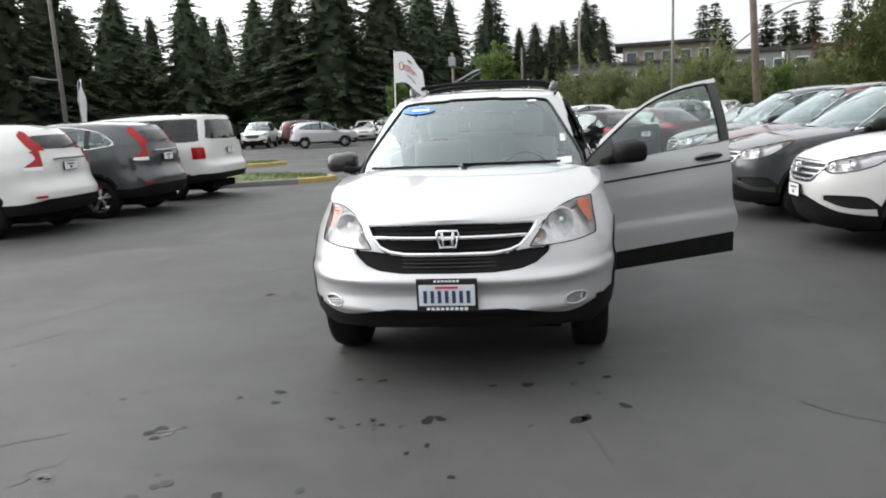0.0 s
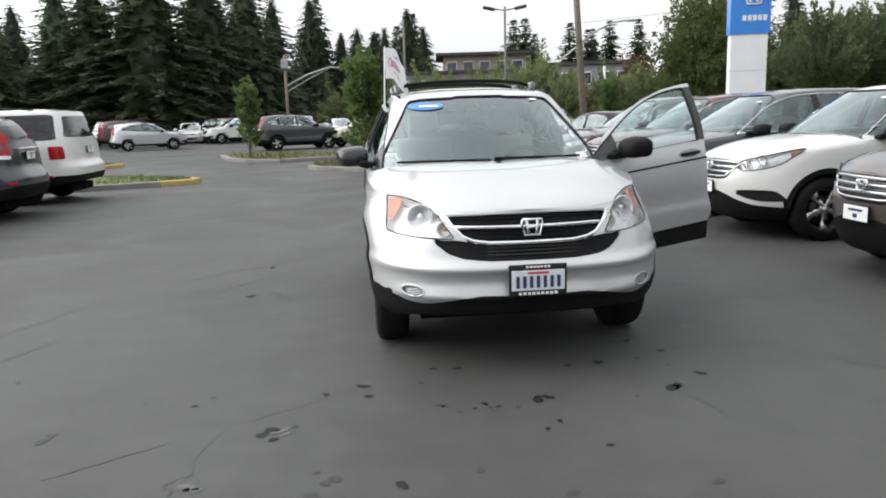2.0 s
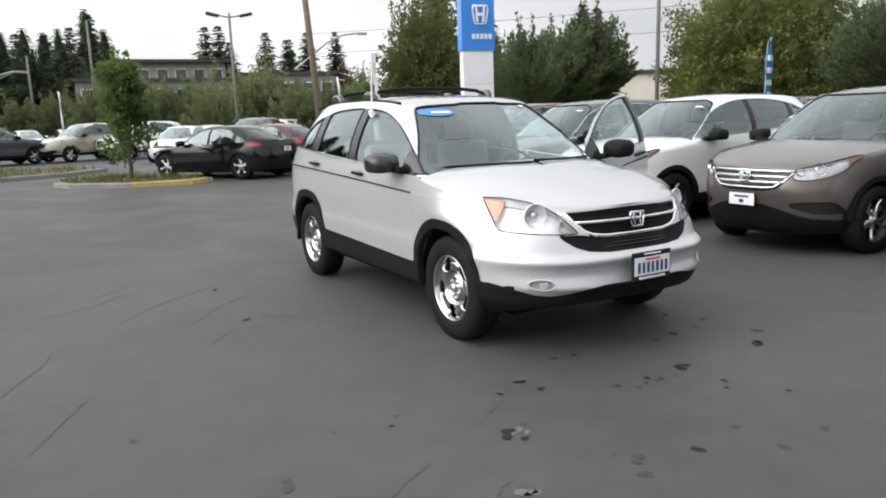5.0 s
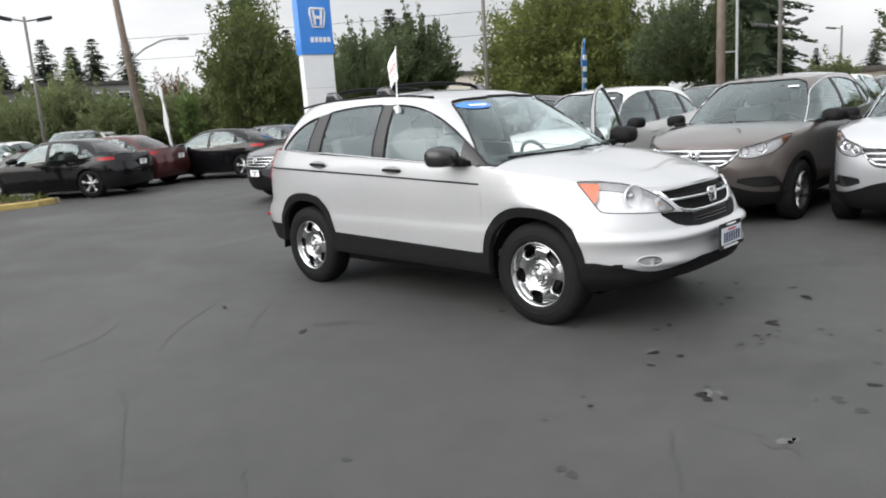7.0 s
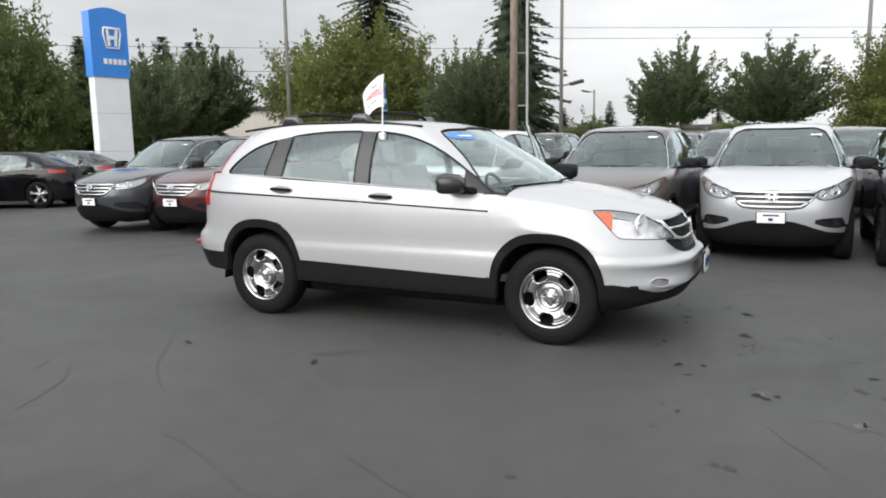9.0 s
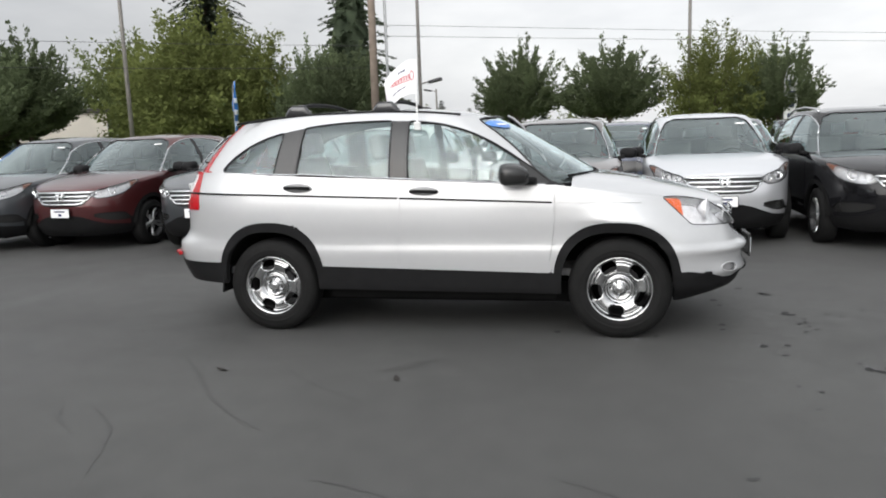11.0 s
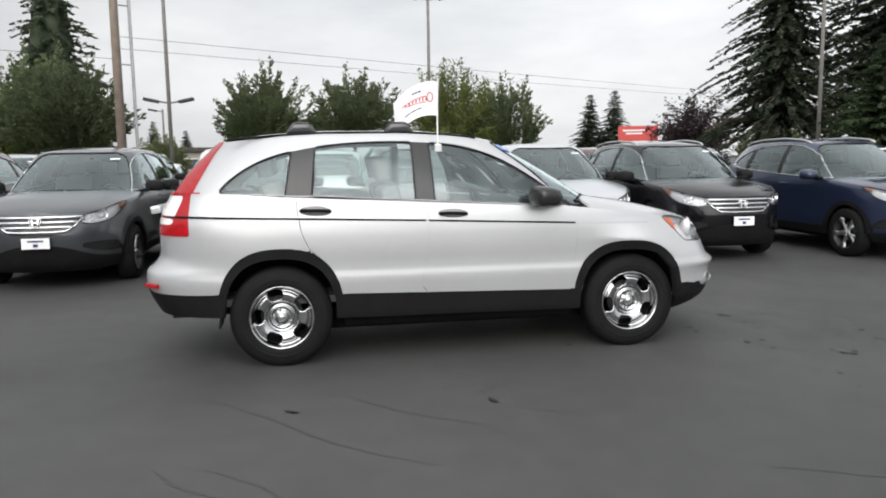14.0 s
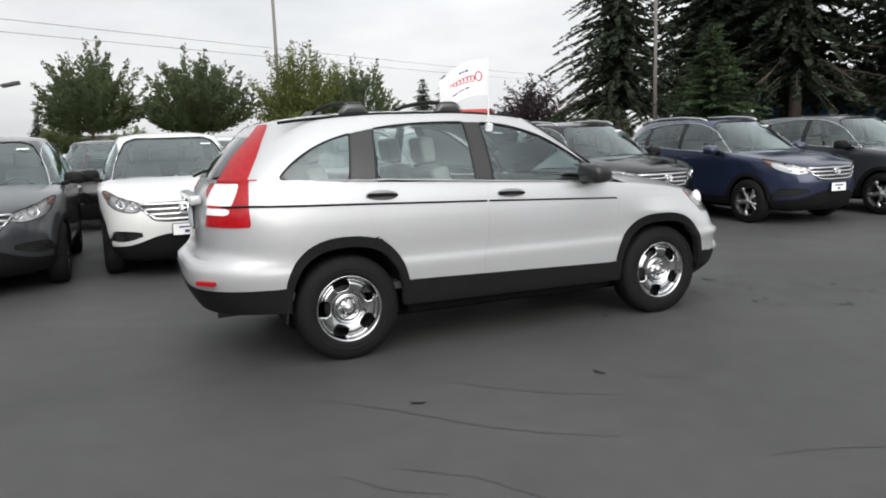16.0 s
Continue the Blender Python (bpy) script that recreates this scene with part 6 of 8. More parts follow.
old_suv = place(far_suv, -12.6, 36.6, 111, "silver", label="silver older compact SUV standing side on in the lane")
old_suv.scale = (0.9, 0.9, 0.9)
place(far_suv, -18.2, 40.5, 10, "white", label="white SUV standing in the lane")
place(far_suv, -14.6, 41.2, 110, "maroon", label="dark red van standing in the lane")
place(suv4, -4.0, 31.2, 112, "gray", label="dark gray SUV parked beside the planted island")
for o in (far_suv, far_sedan):
    for c in [*o.children_recursive, o]:
        bpy.data.objects.remove(c)


def pickup(x, y, rz):
    """A small pickup truck, nose towards -y."""
    t = tagged(new("pickup_truck"), "white pickup truck parked side on by the street", "truck")
    side = [(-2.5, 0.42), (-2.52, 0.78), (-2.35, 0.93), (-1.25, 1.02), (-0.72, 1.52), (-0.55, 1.58), (0.42, 1.58), (0.62, 1.04), (2.45, 1.04), (2.5, 0.45)]
    bm = bmesh.new()
    rows = [[bm.verts.new((sx * (0.86 if z < 1.06 else 0.70), yy, z)) for yy, z in side] for sx in (-1, 1)]
    n = len(side)
    for k in range(n):
        bm.faces.new((rows[0][k], rows[1][k], rows[1][(k + 1) % n], rows[0][(k + 1) % n]))
    bm.faces.new(rows[0])
    bm.faces.new(rows[1][::-1])
    bmesh.ops.recalc_face_normals(bm, faces=bm.faces)
    bmesh.ops.bevel(bm, geom=bm.edges[:], offset=0.04, segments=2, affect="EDGES")
    part("body", bm, PAINTS["white"], t, "white painted cab and load bed")
    for sx in (-1, 1):
        for pts in ([(-1.08, 1.08), (-0.66, 1.47), (-0.2, 1.49), (-0.2, 1.08)], [(-0.1, 1.08), (-0.1, 1.49), (0.36, 1.48), (0.5, 1.08)]):
            bm = bmesh.new()
            f = bm.faces.new([bm.verts.new((sx * (0.875 - 0.14 * (z - 1.04) / 0.5), yy, z)) for yy, z in pts])
            bmesh.ops.solidify(bm, geom=[f], thickness=0.01)
            part("side_window", bm, TINT, t, "dark side window")
        for yy in (-1.55, 1.5):
            w = put("wheel", None, t, "", pose(sx * 0.78, yy, 0.34))
            part("tyre", lathe([(-0.1, 0.2), (-0.1, 0.31), (-0.07, 0.34), (0.07, 0.34), (0.1, 0.31), (0.1, 0.2)], 24), RUBBER, w, "black rubber tyre", True)
            part("rim", lathe([(0.06, 0.0), (0.08, 0.08), (0.06, 0.18), (0.09, 0.2), (-0.09, 0.2)], 24), ALLOY, w, "", True)
        for yy, mat, nm in ((-2.46, CLEARLENS, "headlight"), (2.47, REDLENS, "taillight")):
            bm = bmesh.new()
            box(bm, (0.2, 0.1, 0.16), (sx * 0.76, yy, 0.84), (0, 0, 0), 0.02)
            part(nm, bm, mat, t, "")
    bm = bmesh.new()
    f = bm.faces.new([bm.verts.new(p) for p in ((-0.74, -1.27, 1.05), (0.74, -1.27, 1.05), (0.62, -0.80, 1.5), (-0.62, -0.80, 1.5))])
    bmesh.ops.solidify(bm, geom=[f], thickness=0.01)
    part("windscreen", bm, TINT, t, "dark windscreen")
    t.matrix_basis = pose(x, y, 0, 0, 0, rz)


pickup(8.7, 31.6, 42)

# flag clipped to the passenger window
FLAGCLOTH = material("white_flag_cloth", (0.80, 0.80, 0.81), 0.85, vary=0.04, scale=8)
flag = tagged(new("window_flag"), "white car flag with red print clipped to the window", "flag")
flag.matrix_basis = pose(-0.715, 0.145, 1.545)
part("staff", tube([(0, 0, -0.02), (0.01, 0, 0.25), (0.02, -0.01, 0.49)], 0.006, 6), WHITEPLASTIC, flag, "thin white staff")
bm = bmesh.new()
box(bm, (0.03, 0.05, 0.055), (0, 0, -0.005), (0, -18, 0), 0.006)
part("clip", bm, WHITEPLASTIC, flag, "white window clip")


def flag_at(u, v):
    """u along the cloth, v down it."""
    r = 0.36 * u
    sway = 0.035 * math.sin(5.5 * u + 1.2 * v) * u
    return Vector((0.02 + r * 0.55 + sway * 0.8, -0.01 + r * 0.83 - sway * 0.5, 0.475 - 0.25 * v - 0.13 * u * u + 0.02 * math.sin(4 * u)))


def cloth_patch(u0, u1, v0, v1, nu, nv, off):
    bm = bmesh.new()
    for s in ((-1, 1) if off else (0,)):
        rows = [[bm.verts.new(flag_at(u0 + (u1 - u0) * i / nu, v0 + (v1 - v0) * j / nv) + Vector((0.83, -0.55, 0)) * off * s) for j in range(nv + 1)] for i in range(nu + 1)]
        for p, q in zip(rows, rows[1:]):
            for j in range(nv):
                bm.faces.new((p[j], p[j + 1], q[j + 1], q[j]))
    return bm


part("cloth", cloth_patch(0, 1, 0, 1, 16, 10, 0), FLAGCLOTH, flag, "white cloth", True)


def stroke(points, w):
    """A painted line along (u, v) points, on both faces of the cloth."""
    bm = bmesh.new()
    for s in (-1, 1):
        row = []
        for k, (u, v) in enumerate(points):
            a, b = points[max(k - 1, 0)], points[min(k + 1, len(points) - 1)]
            d = Vector((b[0] - a[0], b[1] - a[1])).normalized()
            o = Vector((0.83, -0.55, 0)) * 0.002 * s
            row.append((bm.verts.new(flag_at(u - d.y * w, v + d.x * w * 1.4) + o), bm.verts.new(flag_at(u + d.y * w, v - d.x * w * 1.4) + o)))
        for p, q in zip(row, row[1:]):
            bm.faces.new((p[0], p[1], q[1], q[0]))
    return bm


part("print", stroke([(0.19 + 0.065 * math.cos(a), 0.47 + 0.13 * math.sin(a)) for a in np.linspace(-0.9, 5.4, 26)], 0.011), REDINK, flag, "red looped script stroke")
part("print", stroke([(0.26 + 0.50 * t + 0.022 * math.cos(44 * t), 0.50 - 0.06 * t + (0.075 - 0.035 * t) * math.sin(44 * t)) for t in np.linspace(0, 1, 70)], 0.010), REDINK, flag, "red looped script stroke")
part("print", stroke([(0.28 + 0.40 * t, 0.60 - 0.10 * t + 0.02 * math.sin(3 * t)) for t in np.linspace(0, 1, 12)], 0.008), REDINK, flag, "red underline")
for u0, u1, v0, v1, mat in [(0.38, 0.46, 0.73, 0.765, INK), (0.48, 0.60, 0.73, 0.765, INK), (0.62, 0.72, 0.73, 0.765, INK), (0.40, 0.46, 0.22, 0.28, INK), (0.48, 0.52, 0.21, 0.27, INK), (0.54, 0.58, 0.20, 0.26, INK)]:
    part("print", cloth_patch(u0, u1, v0, v1, 3, 1, 0.002), mat, flag, "small dark printed bar")


# ---------- trees ----------
def fir_data(seed, height, radius, levels, bare=0.1, size=0.55, droop=0.25, taper=0.8, core=0.0):
    """Needle sprays of a conifer on drooping branches, as vertices and faces."""
    rng = np.random.default_rng(seed)
    v, f = [], []
    limbs = []
    for k in range(levels):
        q = bare + (1 - bare) * (k + rng.random() * 0.6) / levels
        z0 = q * height
        reach = radius * ((1 - q) ** taper * 0.95 + 0.05) * (0.7 + 0.5 * rng.random())
        count = int(5 + 4 * (1 - q))
        a0 = rng.random() * 6.28
        for j in range(count):
            a = a0 + 6.283 * j / count + rng.normal(0, 0.25)
            length = reach * (0.65 + 0.5 * rng.random())
            up = 0.35 - 0.75 * (1 - q) * rng.random()
            d = np.array([math.cos(a), math.sin(a), 0])
            sdir = np.array([-d[1], d[0], 0])
            n = max(2, int(length / (size * 0.42)))
            limbs.append((z0, d, length, up))
            for i in range(n):
                s = (i + 0.4 + 0.6 * rng.random()) / n
                p = d * length * s + np.array([0, 0, z0 + up * length * s * 0.5 - droop * length * s * s])
                for side in (-1, 1, 0):
                    w = size * (1.15 - 0.5 * s) * (0.7 + 0.6 * rng.random()) * (1.12 - 0.55 * q)
                    ax = d * (0.7 + 0.3 * rng.random()) + sdir * side * (0.5 + 0.5 * rng.random()) + np.array([0, 0, -0.25 + 0.3 * rng.normal()])
                    ax = ax / np.linalg.norm(ax) * w
                    bx = np.cross(ax, [0, 0, 1]) * 0.36 + np.array([0, 0, w * 0.2 * rng.normal()])
                    b = len(v)
                    v += [p + bx * 1.3, p + ax * 1.25, p - bx * 1.3]
                    f.append((b, b + 1, b + 2))
    if core:
        # rough foliage cone round the trunk, added to lighten the crown's black gaps
        rows, seg = 30, 14
        b = len(v)
        for k in range(rows):
            q = bare + (1 - bare) * k / (rows - 1)
            for j in range(seg):
                a = 6.283 * (j + 0.5 * (k % 2)) / seg
                r = core * radius * ((1 - q) ** taper * 0.95 + 0.02) * (0.72 + 0.5 * rng.random())
                v.append(np.array([r * math.cos(a), r * math.sin(a), q * height * 0.985 + 0.3 * rng.normal() * (1 - q)]))
        for k in range(rows - 1):
            for j in range(seg):
                p, n = b + k * seg + j, b + k * seg + (j + 1) % seg
                f += [(p, n, p + seg), (n, n + seg, p + seg)]
    return v, f, limbs


def make_fir(label, seed, height, radius, levels, mat, bare=0.1, size=0.55, droop=0.25, taper=0.8, core=0.0):
    t = tagged(new("conifer_tree"), label, "tree")
    v, f, limbs = fir_data(seed, height, radius, levels, bare, size, droop, taper, core)
    part("trunk", tube([(0, 0, -0.2), (0.05, 0.02, height * 0.4), (0, 0, height * 0.98)], height * 0.018 + 0.08, 8, 0.03), BARK, t, "brown trunk", True)
    bm = bmesh.new()
    for z0, d, length, up in limbs[:70]:
        e = tube([(0, 0, z0), tuple(d * length * 0.5 + np.array([0, 0, z0 + up * length * 0.25 - 0.06 * length])), tuple(d * length * 0.9 + np.array([0, 0, z0 + up * length * 0.45 - 0.2 * length]))], 0.05, 4, 0.012)
        me = bpy.data.meshes.new("tmp")
        e.to_mesh(me)
        e.free()
        bm.from_mesh(me)
        bpy.data.meshes.remove(me)
    part("branchwork", bm, BARK, t, "drooping branches")
    p = np.array(v)
    nor = p * np.array([1, 1, 0])
    nor = nor / np.maximum(np.linalg.norm(nor, axis=1, keepdims=True), 1e-6) * 0.55 + np.array([0, 0, 0.8])
    put("crown", mesh_of("crown", v, f, mat, True, nor / np.linalg.norm(nor, axis=1, keepdims=True)), t, "dark needle sprays")
    return t


def make_leafy(label, seed, height, radius, twigs, leaves, mat, leaf=0.16, trunk=0.9, upright=0.6, flat=1.0, low=0.22, fan=1.2, align=0.7, scatter=0.085):
    """A broad-leaved tree: limbs and twigs that fan out, leaves along their outer part."""
    rng = np.random.default_rng(seed)
    t = tagged(new("leafy_tree"), label, "tree")
    part("trunk", tube([(0, 0, -0.1), (0.04, 0.02, trunk * 0.6), (0, 0.03, trunk), (0.02, 0, height * 0.45)], 0.035 * radius + 0.06, 8, 0.03), BARK, t, "brown trunk", True)
    v, f, bm = [], [], bmesh.new()
    crown_h = height - trunk
    for k in range(twigs):
        a = rng.random() * 6.283
        e = math.acos(1 - rng.random() * fan)
        d = np.array([math.sin(e) * math.cos(a), math.sin(e) * math.sin(a), math.cos(e)])
        lump = 1 + 0.16 * math.sin(3 * a + seed) * math.sin(2.3 * e + seed) + 0.08 * math.sin(7 * a)
        reach = (0.72 + 0.36 * rng.random() ** 2.0) * lump
        base = np.array([0, 0, trunk + low * crown_h * rng.random()])
        tip = np.array([d[0] * radius * reach, d[1] * radius * reach, base[2] + (height - base[2]) * max(d[2], -0.15) * reach * flat])
        bend = np.array([0, 0, upright * 0.35 * radius * (1 - d[2])])
        pts = [base + (tip - base) * s + bend * (s * s - s) for s in (0, 0.35, 0.7, 1.0)]
        if k % 6 == 0:
            eb = tube([tuple(p) for p in pts[:3]], 0.012 * radius + 0.012, 5, 0.008)
            me = bpy.data.meshes.new("tmp")
            eb.to_mesh(me)
            eb.free()
            bm.from_mesh(me)
            bpy.data.meshes.remove(me)
        for i in range(leaves):
            s = 0.34 + 0.66 * rng.random() ** 0.75
            p = base + (tip - base) * s + bend * (s * s - s) + rng.normal(0, scatter * radius * (1.25 - s * 0.75), 3)
            w = leaf * (0.6 + 0.8 * rng.random())
            ax = (tip - base) / max(np.linalg.norm(tip - base), 1e-3) * align + rng.normal(0, 0.6, 3)
            ax = ax / np.linalg.norm(ax) * w
            bx = np.cross(ax, rng.normal(0, 1, 3))
            bx = bx / max(np.linalg.norm(bx), 1e-6) * w * 0.36
            b = len(v)
            v += [p + bx * 1.35, p + ax * 1.25, p - bx * 1.35]
            f.append((b, b + 1, b + 2))
    part("branchwork", bm, BARK, t, "forking branches")
    put("crown", mesh_of("crown", v, f, mat), t, "clumps of small leaves")
    return t


def plant(tree, spots, base_h, group="", wide=1.0, seed=3):
    """Copies at (x, y, height)."""
    rng = np.random.default_rng(seed)
    for x, y, hh in spots:
        k = hh / base_h
        w = k * wide * (0.9 + 0.25 * rng.random())
        c = copy_thing(tree, pose(x, y, 0, 0, 0, rng.random() * 360))
        c.scale = (w, w, k)
        if group:
            c["group"] = group


def drop_template(ob):
    for o in [*ob.children_recursive, ob]:
        bpy.data.objects.remove(o)


fir_a = make_fir("tall dark fir at the edge of the car park", 1, 16, 3.6, 56, FIR, 0.03, 0.42, 0.28, 0.70, 0.50)
fir_b = make_fir("tall dense dark fir", 2, 16, 4.2, 56, FIRLIGHT, 0.02, 0.45, 0.28, 0.68, 0.50)
fir_c = make_fir("slim ragged distant fir", 5, 16, 3.5, 46, FIR, 0.08, 0.52, 0.32)
plant(fir_a, [(-37.6, 42.9, 17), (-40.7, 55.5, 12.6), (-37, 62.4, 12.3), (-32, 67.1, 12.5), (-22.1, 58.2, 14.6), (-14.2, 62.5, 16.5), (-9.6, 75.4, 14)], 16, "fir belt", 1.35)
plant(fir_b, [(-37.6, 47.9, 15.5), (-36.7, 55.6, 13.6), (-30.6, 56.7, 13.6), (-25.9, 61, 13.2), (-17.7, 57.5, 16.5), (-11.2, 67.1, 15.2), (-20, 66, 16), (-28, 70, 10)], 16, "fir belt", 1.5)
plant(fir_b, [(-46, 50, 9), (-42, 62, 8), (-34, 72, 8), (-24, 74, 11), (-14.5, 72, 13), (-8, 84, 8), (-44, 40, 17), (-49, 34, 18), (-4.5, 82, 7), (-39, 50, 8), (-33, 60, 7.5), (-29, 62, 7), (-24, 60, 7), (-48, 66, 13), (-44, 72, 13), (-38, 76, 14), (-33, 80, 14), (-26, 82, 15), (-19, 82, 16), (-13, 84, 14), (-54, 58, 15)], 16, "fir belt", 1.45)
plant(fir_c, [(-6.1, 98.8, 17.6), (-1.1, 114, 14.6), (2.5, 114, 14.6), (5.5, 111.9, 15.4), (7.7, 108.8, 16.8), (23.5, 101.6, 15), (29.2, 89.8, 12), (33.5, 93.7, 13.5), (35.3, 87.8, 13), (31, 104.3, 14.6), (32.6, 98.4, 13)], 16, "distant firs", 1.45)
plant(fir_c, [(-8.5, 101, 14), (-3.6, 112, 13), (0.8, 118, 12.5), (4, 116, 13), (7, 115, 12.5), (25.5, 104, 13), (31, 93, 11)], 16, "distant firs", 1.4, 5)
plant(fir_c, [(37.4, 39.7, 9.5), (49.3, 54.9, 12.5), (23.9, 111.3, 16), (96.8, -39, 10.5), (96, -42.4, 11), (41, 62, 11), (45, 60, 10), (104, 30, 6.5), (108, 24, 7.5), (105, 19, 6), (110, 13, 7), (106, 8, 6), (109, 36, 7)], 16, "distant firs", 1.6)
plant(fir_a, [(-6.5, 89.8, 16.2), (-5.5, 97.9, 12.7), (-2.9, 98, 12.9), (-0.7, 94, 13), (1.6, 99.9, 13.2), (2.8, 91.9, 12.8), (5.6, 89.7, 14.8), (8.3, 97.5, 13.5)], 16, "distant firs", 1.25, 12)
plant(fir_b, [(64.9, 23.4, 21.3)], 16, "", 1.15)
plant(fir_a, [(30.9, 53.4, 16), (24.4, 35.5, 8.0)], 16, "", 1.3)
fir_big = make_fir("large spreading fir beside the street", 9, 16, 6.4, 66, FIRDARK, 0.2, 0.30, 0.34)
plant(fir_big, [(24.5, -20.0, 13.5), (24.8, -26.4, 17), (19.8, -26.5, 17.5), (19.0, -33.5, 16), (30, -33, 17), (15.5, -31, 16), (50.1, 30.6, 19)], 16, "street firs", 0.95)
fir_young = make_fir("young bushy green conifer in front of tall firs", 21, 6, 3.3, 40, YOUNGFIR, 0.02, 0.24, 0.12)
plant(fir_young, [(17.0, -18.8, 5.6)], 6, "", 1.0, 8)
for o in (fir_a, fir_b, fir_c, fir_big, fir_young):
    drop_template(o)

round_a = make_leafy("rounded dark green street tree with upright shoots", 11, 6.2, 2.4, 260, 92, LEAFDARK, 0.10, 2.1, 1.5, low=0.1, fan=0.80, align=2.6, scatter=0.045)
big_a = make_leafy("large spreading bright green tree", 12, 8, 3.7, 250, 130, LEAF, 0.115, 1.6, 0.5, scatter=0.075)
big_b = make_leafy("tall green broad-leaved tree", 13, 8, 3.1, 220, 54, LEAFMID, 0.150, 1.2, 0.6, 1.0, 0.4)
brush = make_leafy("bushy gray-green ornamental tree", 14, 5, 2.6, 180, 76, BRUSHLEAF, 0.135, 0.6, 1.2, fan=0.95, align=2.6, scatter=0.06)
column = make_leafy("slender young green tree on a planted island", 15, 3.4, 0.58, 90, 46, LEAFYOUNG, 0.10, 0.4, 0.9, 1.0, 0.72, fan=0.9, align=1.0, scatter=0.16)
plant(round_a, [(40.0, 4.0, 6.9), (38.3, -1.4, 6.5), (34.7, -9.8, 5.6)], 6.2, "street trees", 1.32)
plant(round_a, [(18.5, 23.5, 5.6), (27.8, 11.1, 5.8), (28.6, 12.9, 6.2)], 6.2, "street trees", 1.1)
plant(round_a, [(24.5, 25.8, 6.8), (22.3, 25.9, 6.0), (26.0, 28.0, 6.0)], 6.2, "street trees", 1.25)
plant(big_a, [(29.2, 16.5, 7.4), (28.9, 18.3, 8.8), (35.3, -6.9, 7.1), (32.0, 22.8, 9.0)], 8, "green trees")
plant(big_b, [(75, 57, 15.5), (70, 47.5, 14)], 8, "green trees", 1.2)
plant(big_b, [(15.2, 28.4, 7.6), (16.8, 30.2, 8.3), (18.2, 31.6, 8.2)], 8, "green trees", 0.8)
plant(big_b, [(36.5, -9.4, 6.2), (19, 36, 6.5)], 8, "green trees")
plant(big_b, [(22, 36, 6.5), (25.5, 33, 6.4), (24.6, 29.6, 6.0)], 8, "", 1.2)
plant(brush, [(4.5, 41.9, 4.4), (7.5, 43.5, 4.7), (9.8, 39.1, 4.7), (11.1, 36.7, 3.9), (4, 46, 4.6), (9.1, 36.7, 4.8), (-0.2, 54.3, 4.2), (2.4, 50, 4.4), (6.2, 34.2, 3.6), (10.4, 33.6, 3.7), (13.6, 35.6, 3.9)], 5, "bushy trees")
plant(brush, [(-2.5, 57, 3.8), (14.8, 33.0, 4.0), (45, 24, 4.5), (50, 12, 3.5), (52, 2, 3.2), (55, -8, 3.0), (48, -28, 3.5), (40, -30, 4.0), (46, 6, 3.4)], 5, "bushy trees", 1.3)
plant(column, [(-4.9, 21.2, 3.0), (-0.75, 14.8, 3.4), (9.0, 22.5, 2.9)], 3.4, "young trees")
PURPLE = material("purple_leaves", (0.028, 0.014, 0.018), 0.75, vary=0.4, scale=0.8)
purple = copy_thing(big_b, pose(40, -24.2, 0))
purple.scale = (0.95, 0.95, 0.70)
purple["label"] = "dark purple-leaved tree beyond the street"
for c in purple.children:
    if c.name.startswith("crown"):
        c.material_slots[0].link = "OBJECT"
        c.material_slots[0].material = PURPLE
RUST = material("rusty_brown_leaves", (0.13, 0.085, 0.045), 0.9, spec=0.15, vary=0.4, scale=0.8)
rusty = copy_thing(big_b, pose(16.1, 38.4, 0))
rusty.scale = (0.55, 0.55, 0.62)
rusty["label"] = "rusty brown tree beside the street"
for c in rusty.children:
    if c.name.startswith("crown"):
        c.material_slots[0].link = "OBJECT"
        c.material_slots[0].material = RUST
for o in (round_a, big_a, big_b, brush, column):
    drop_template(o)


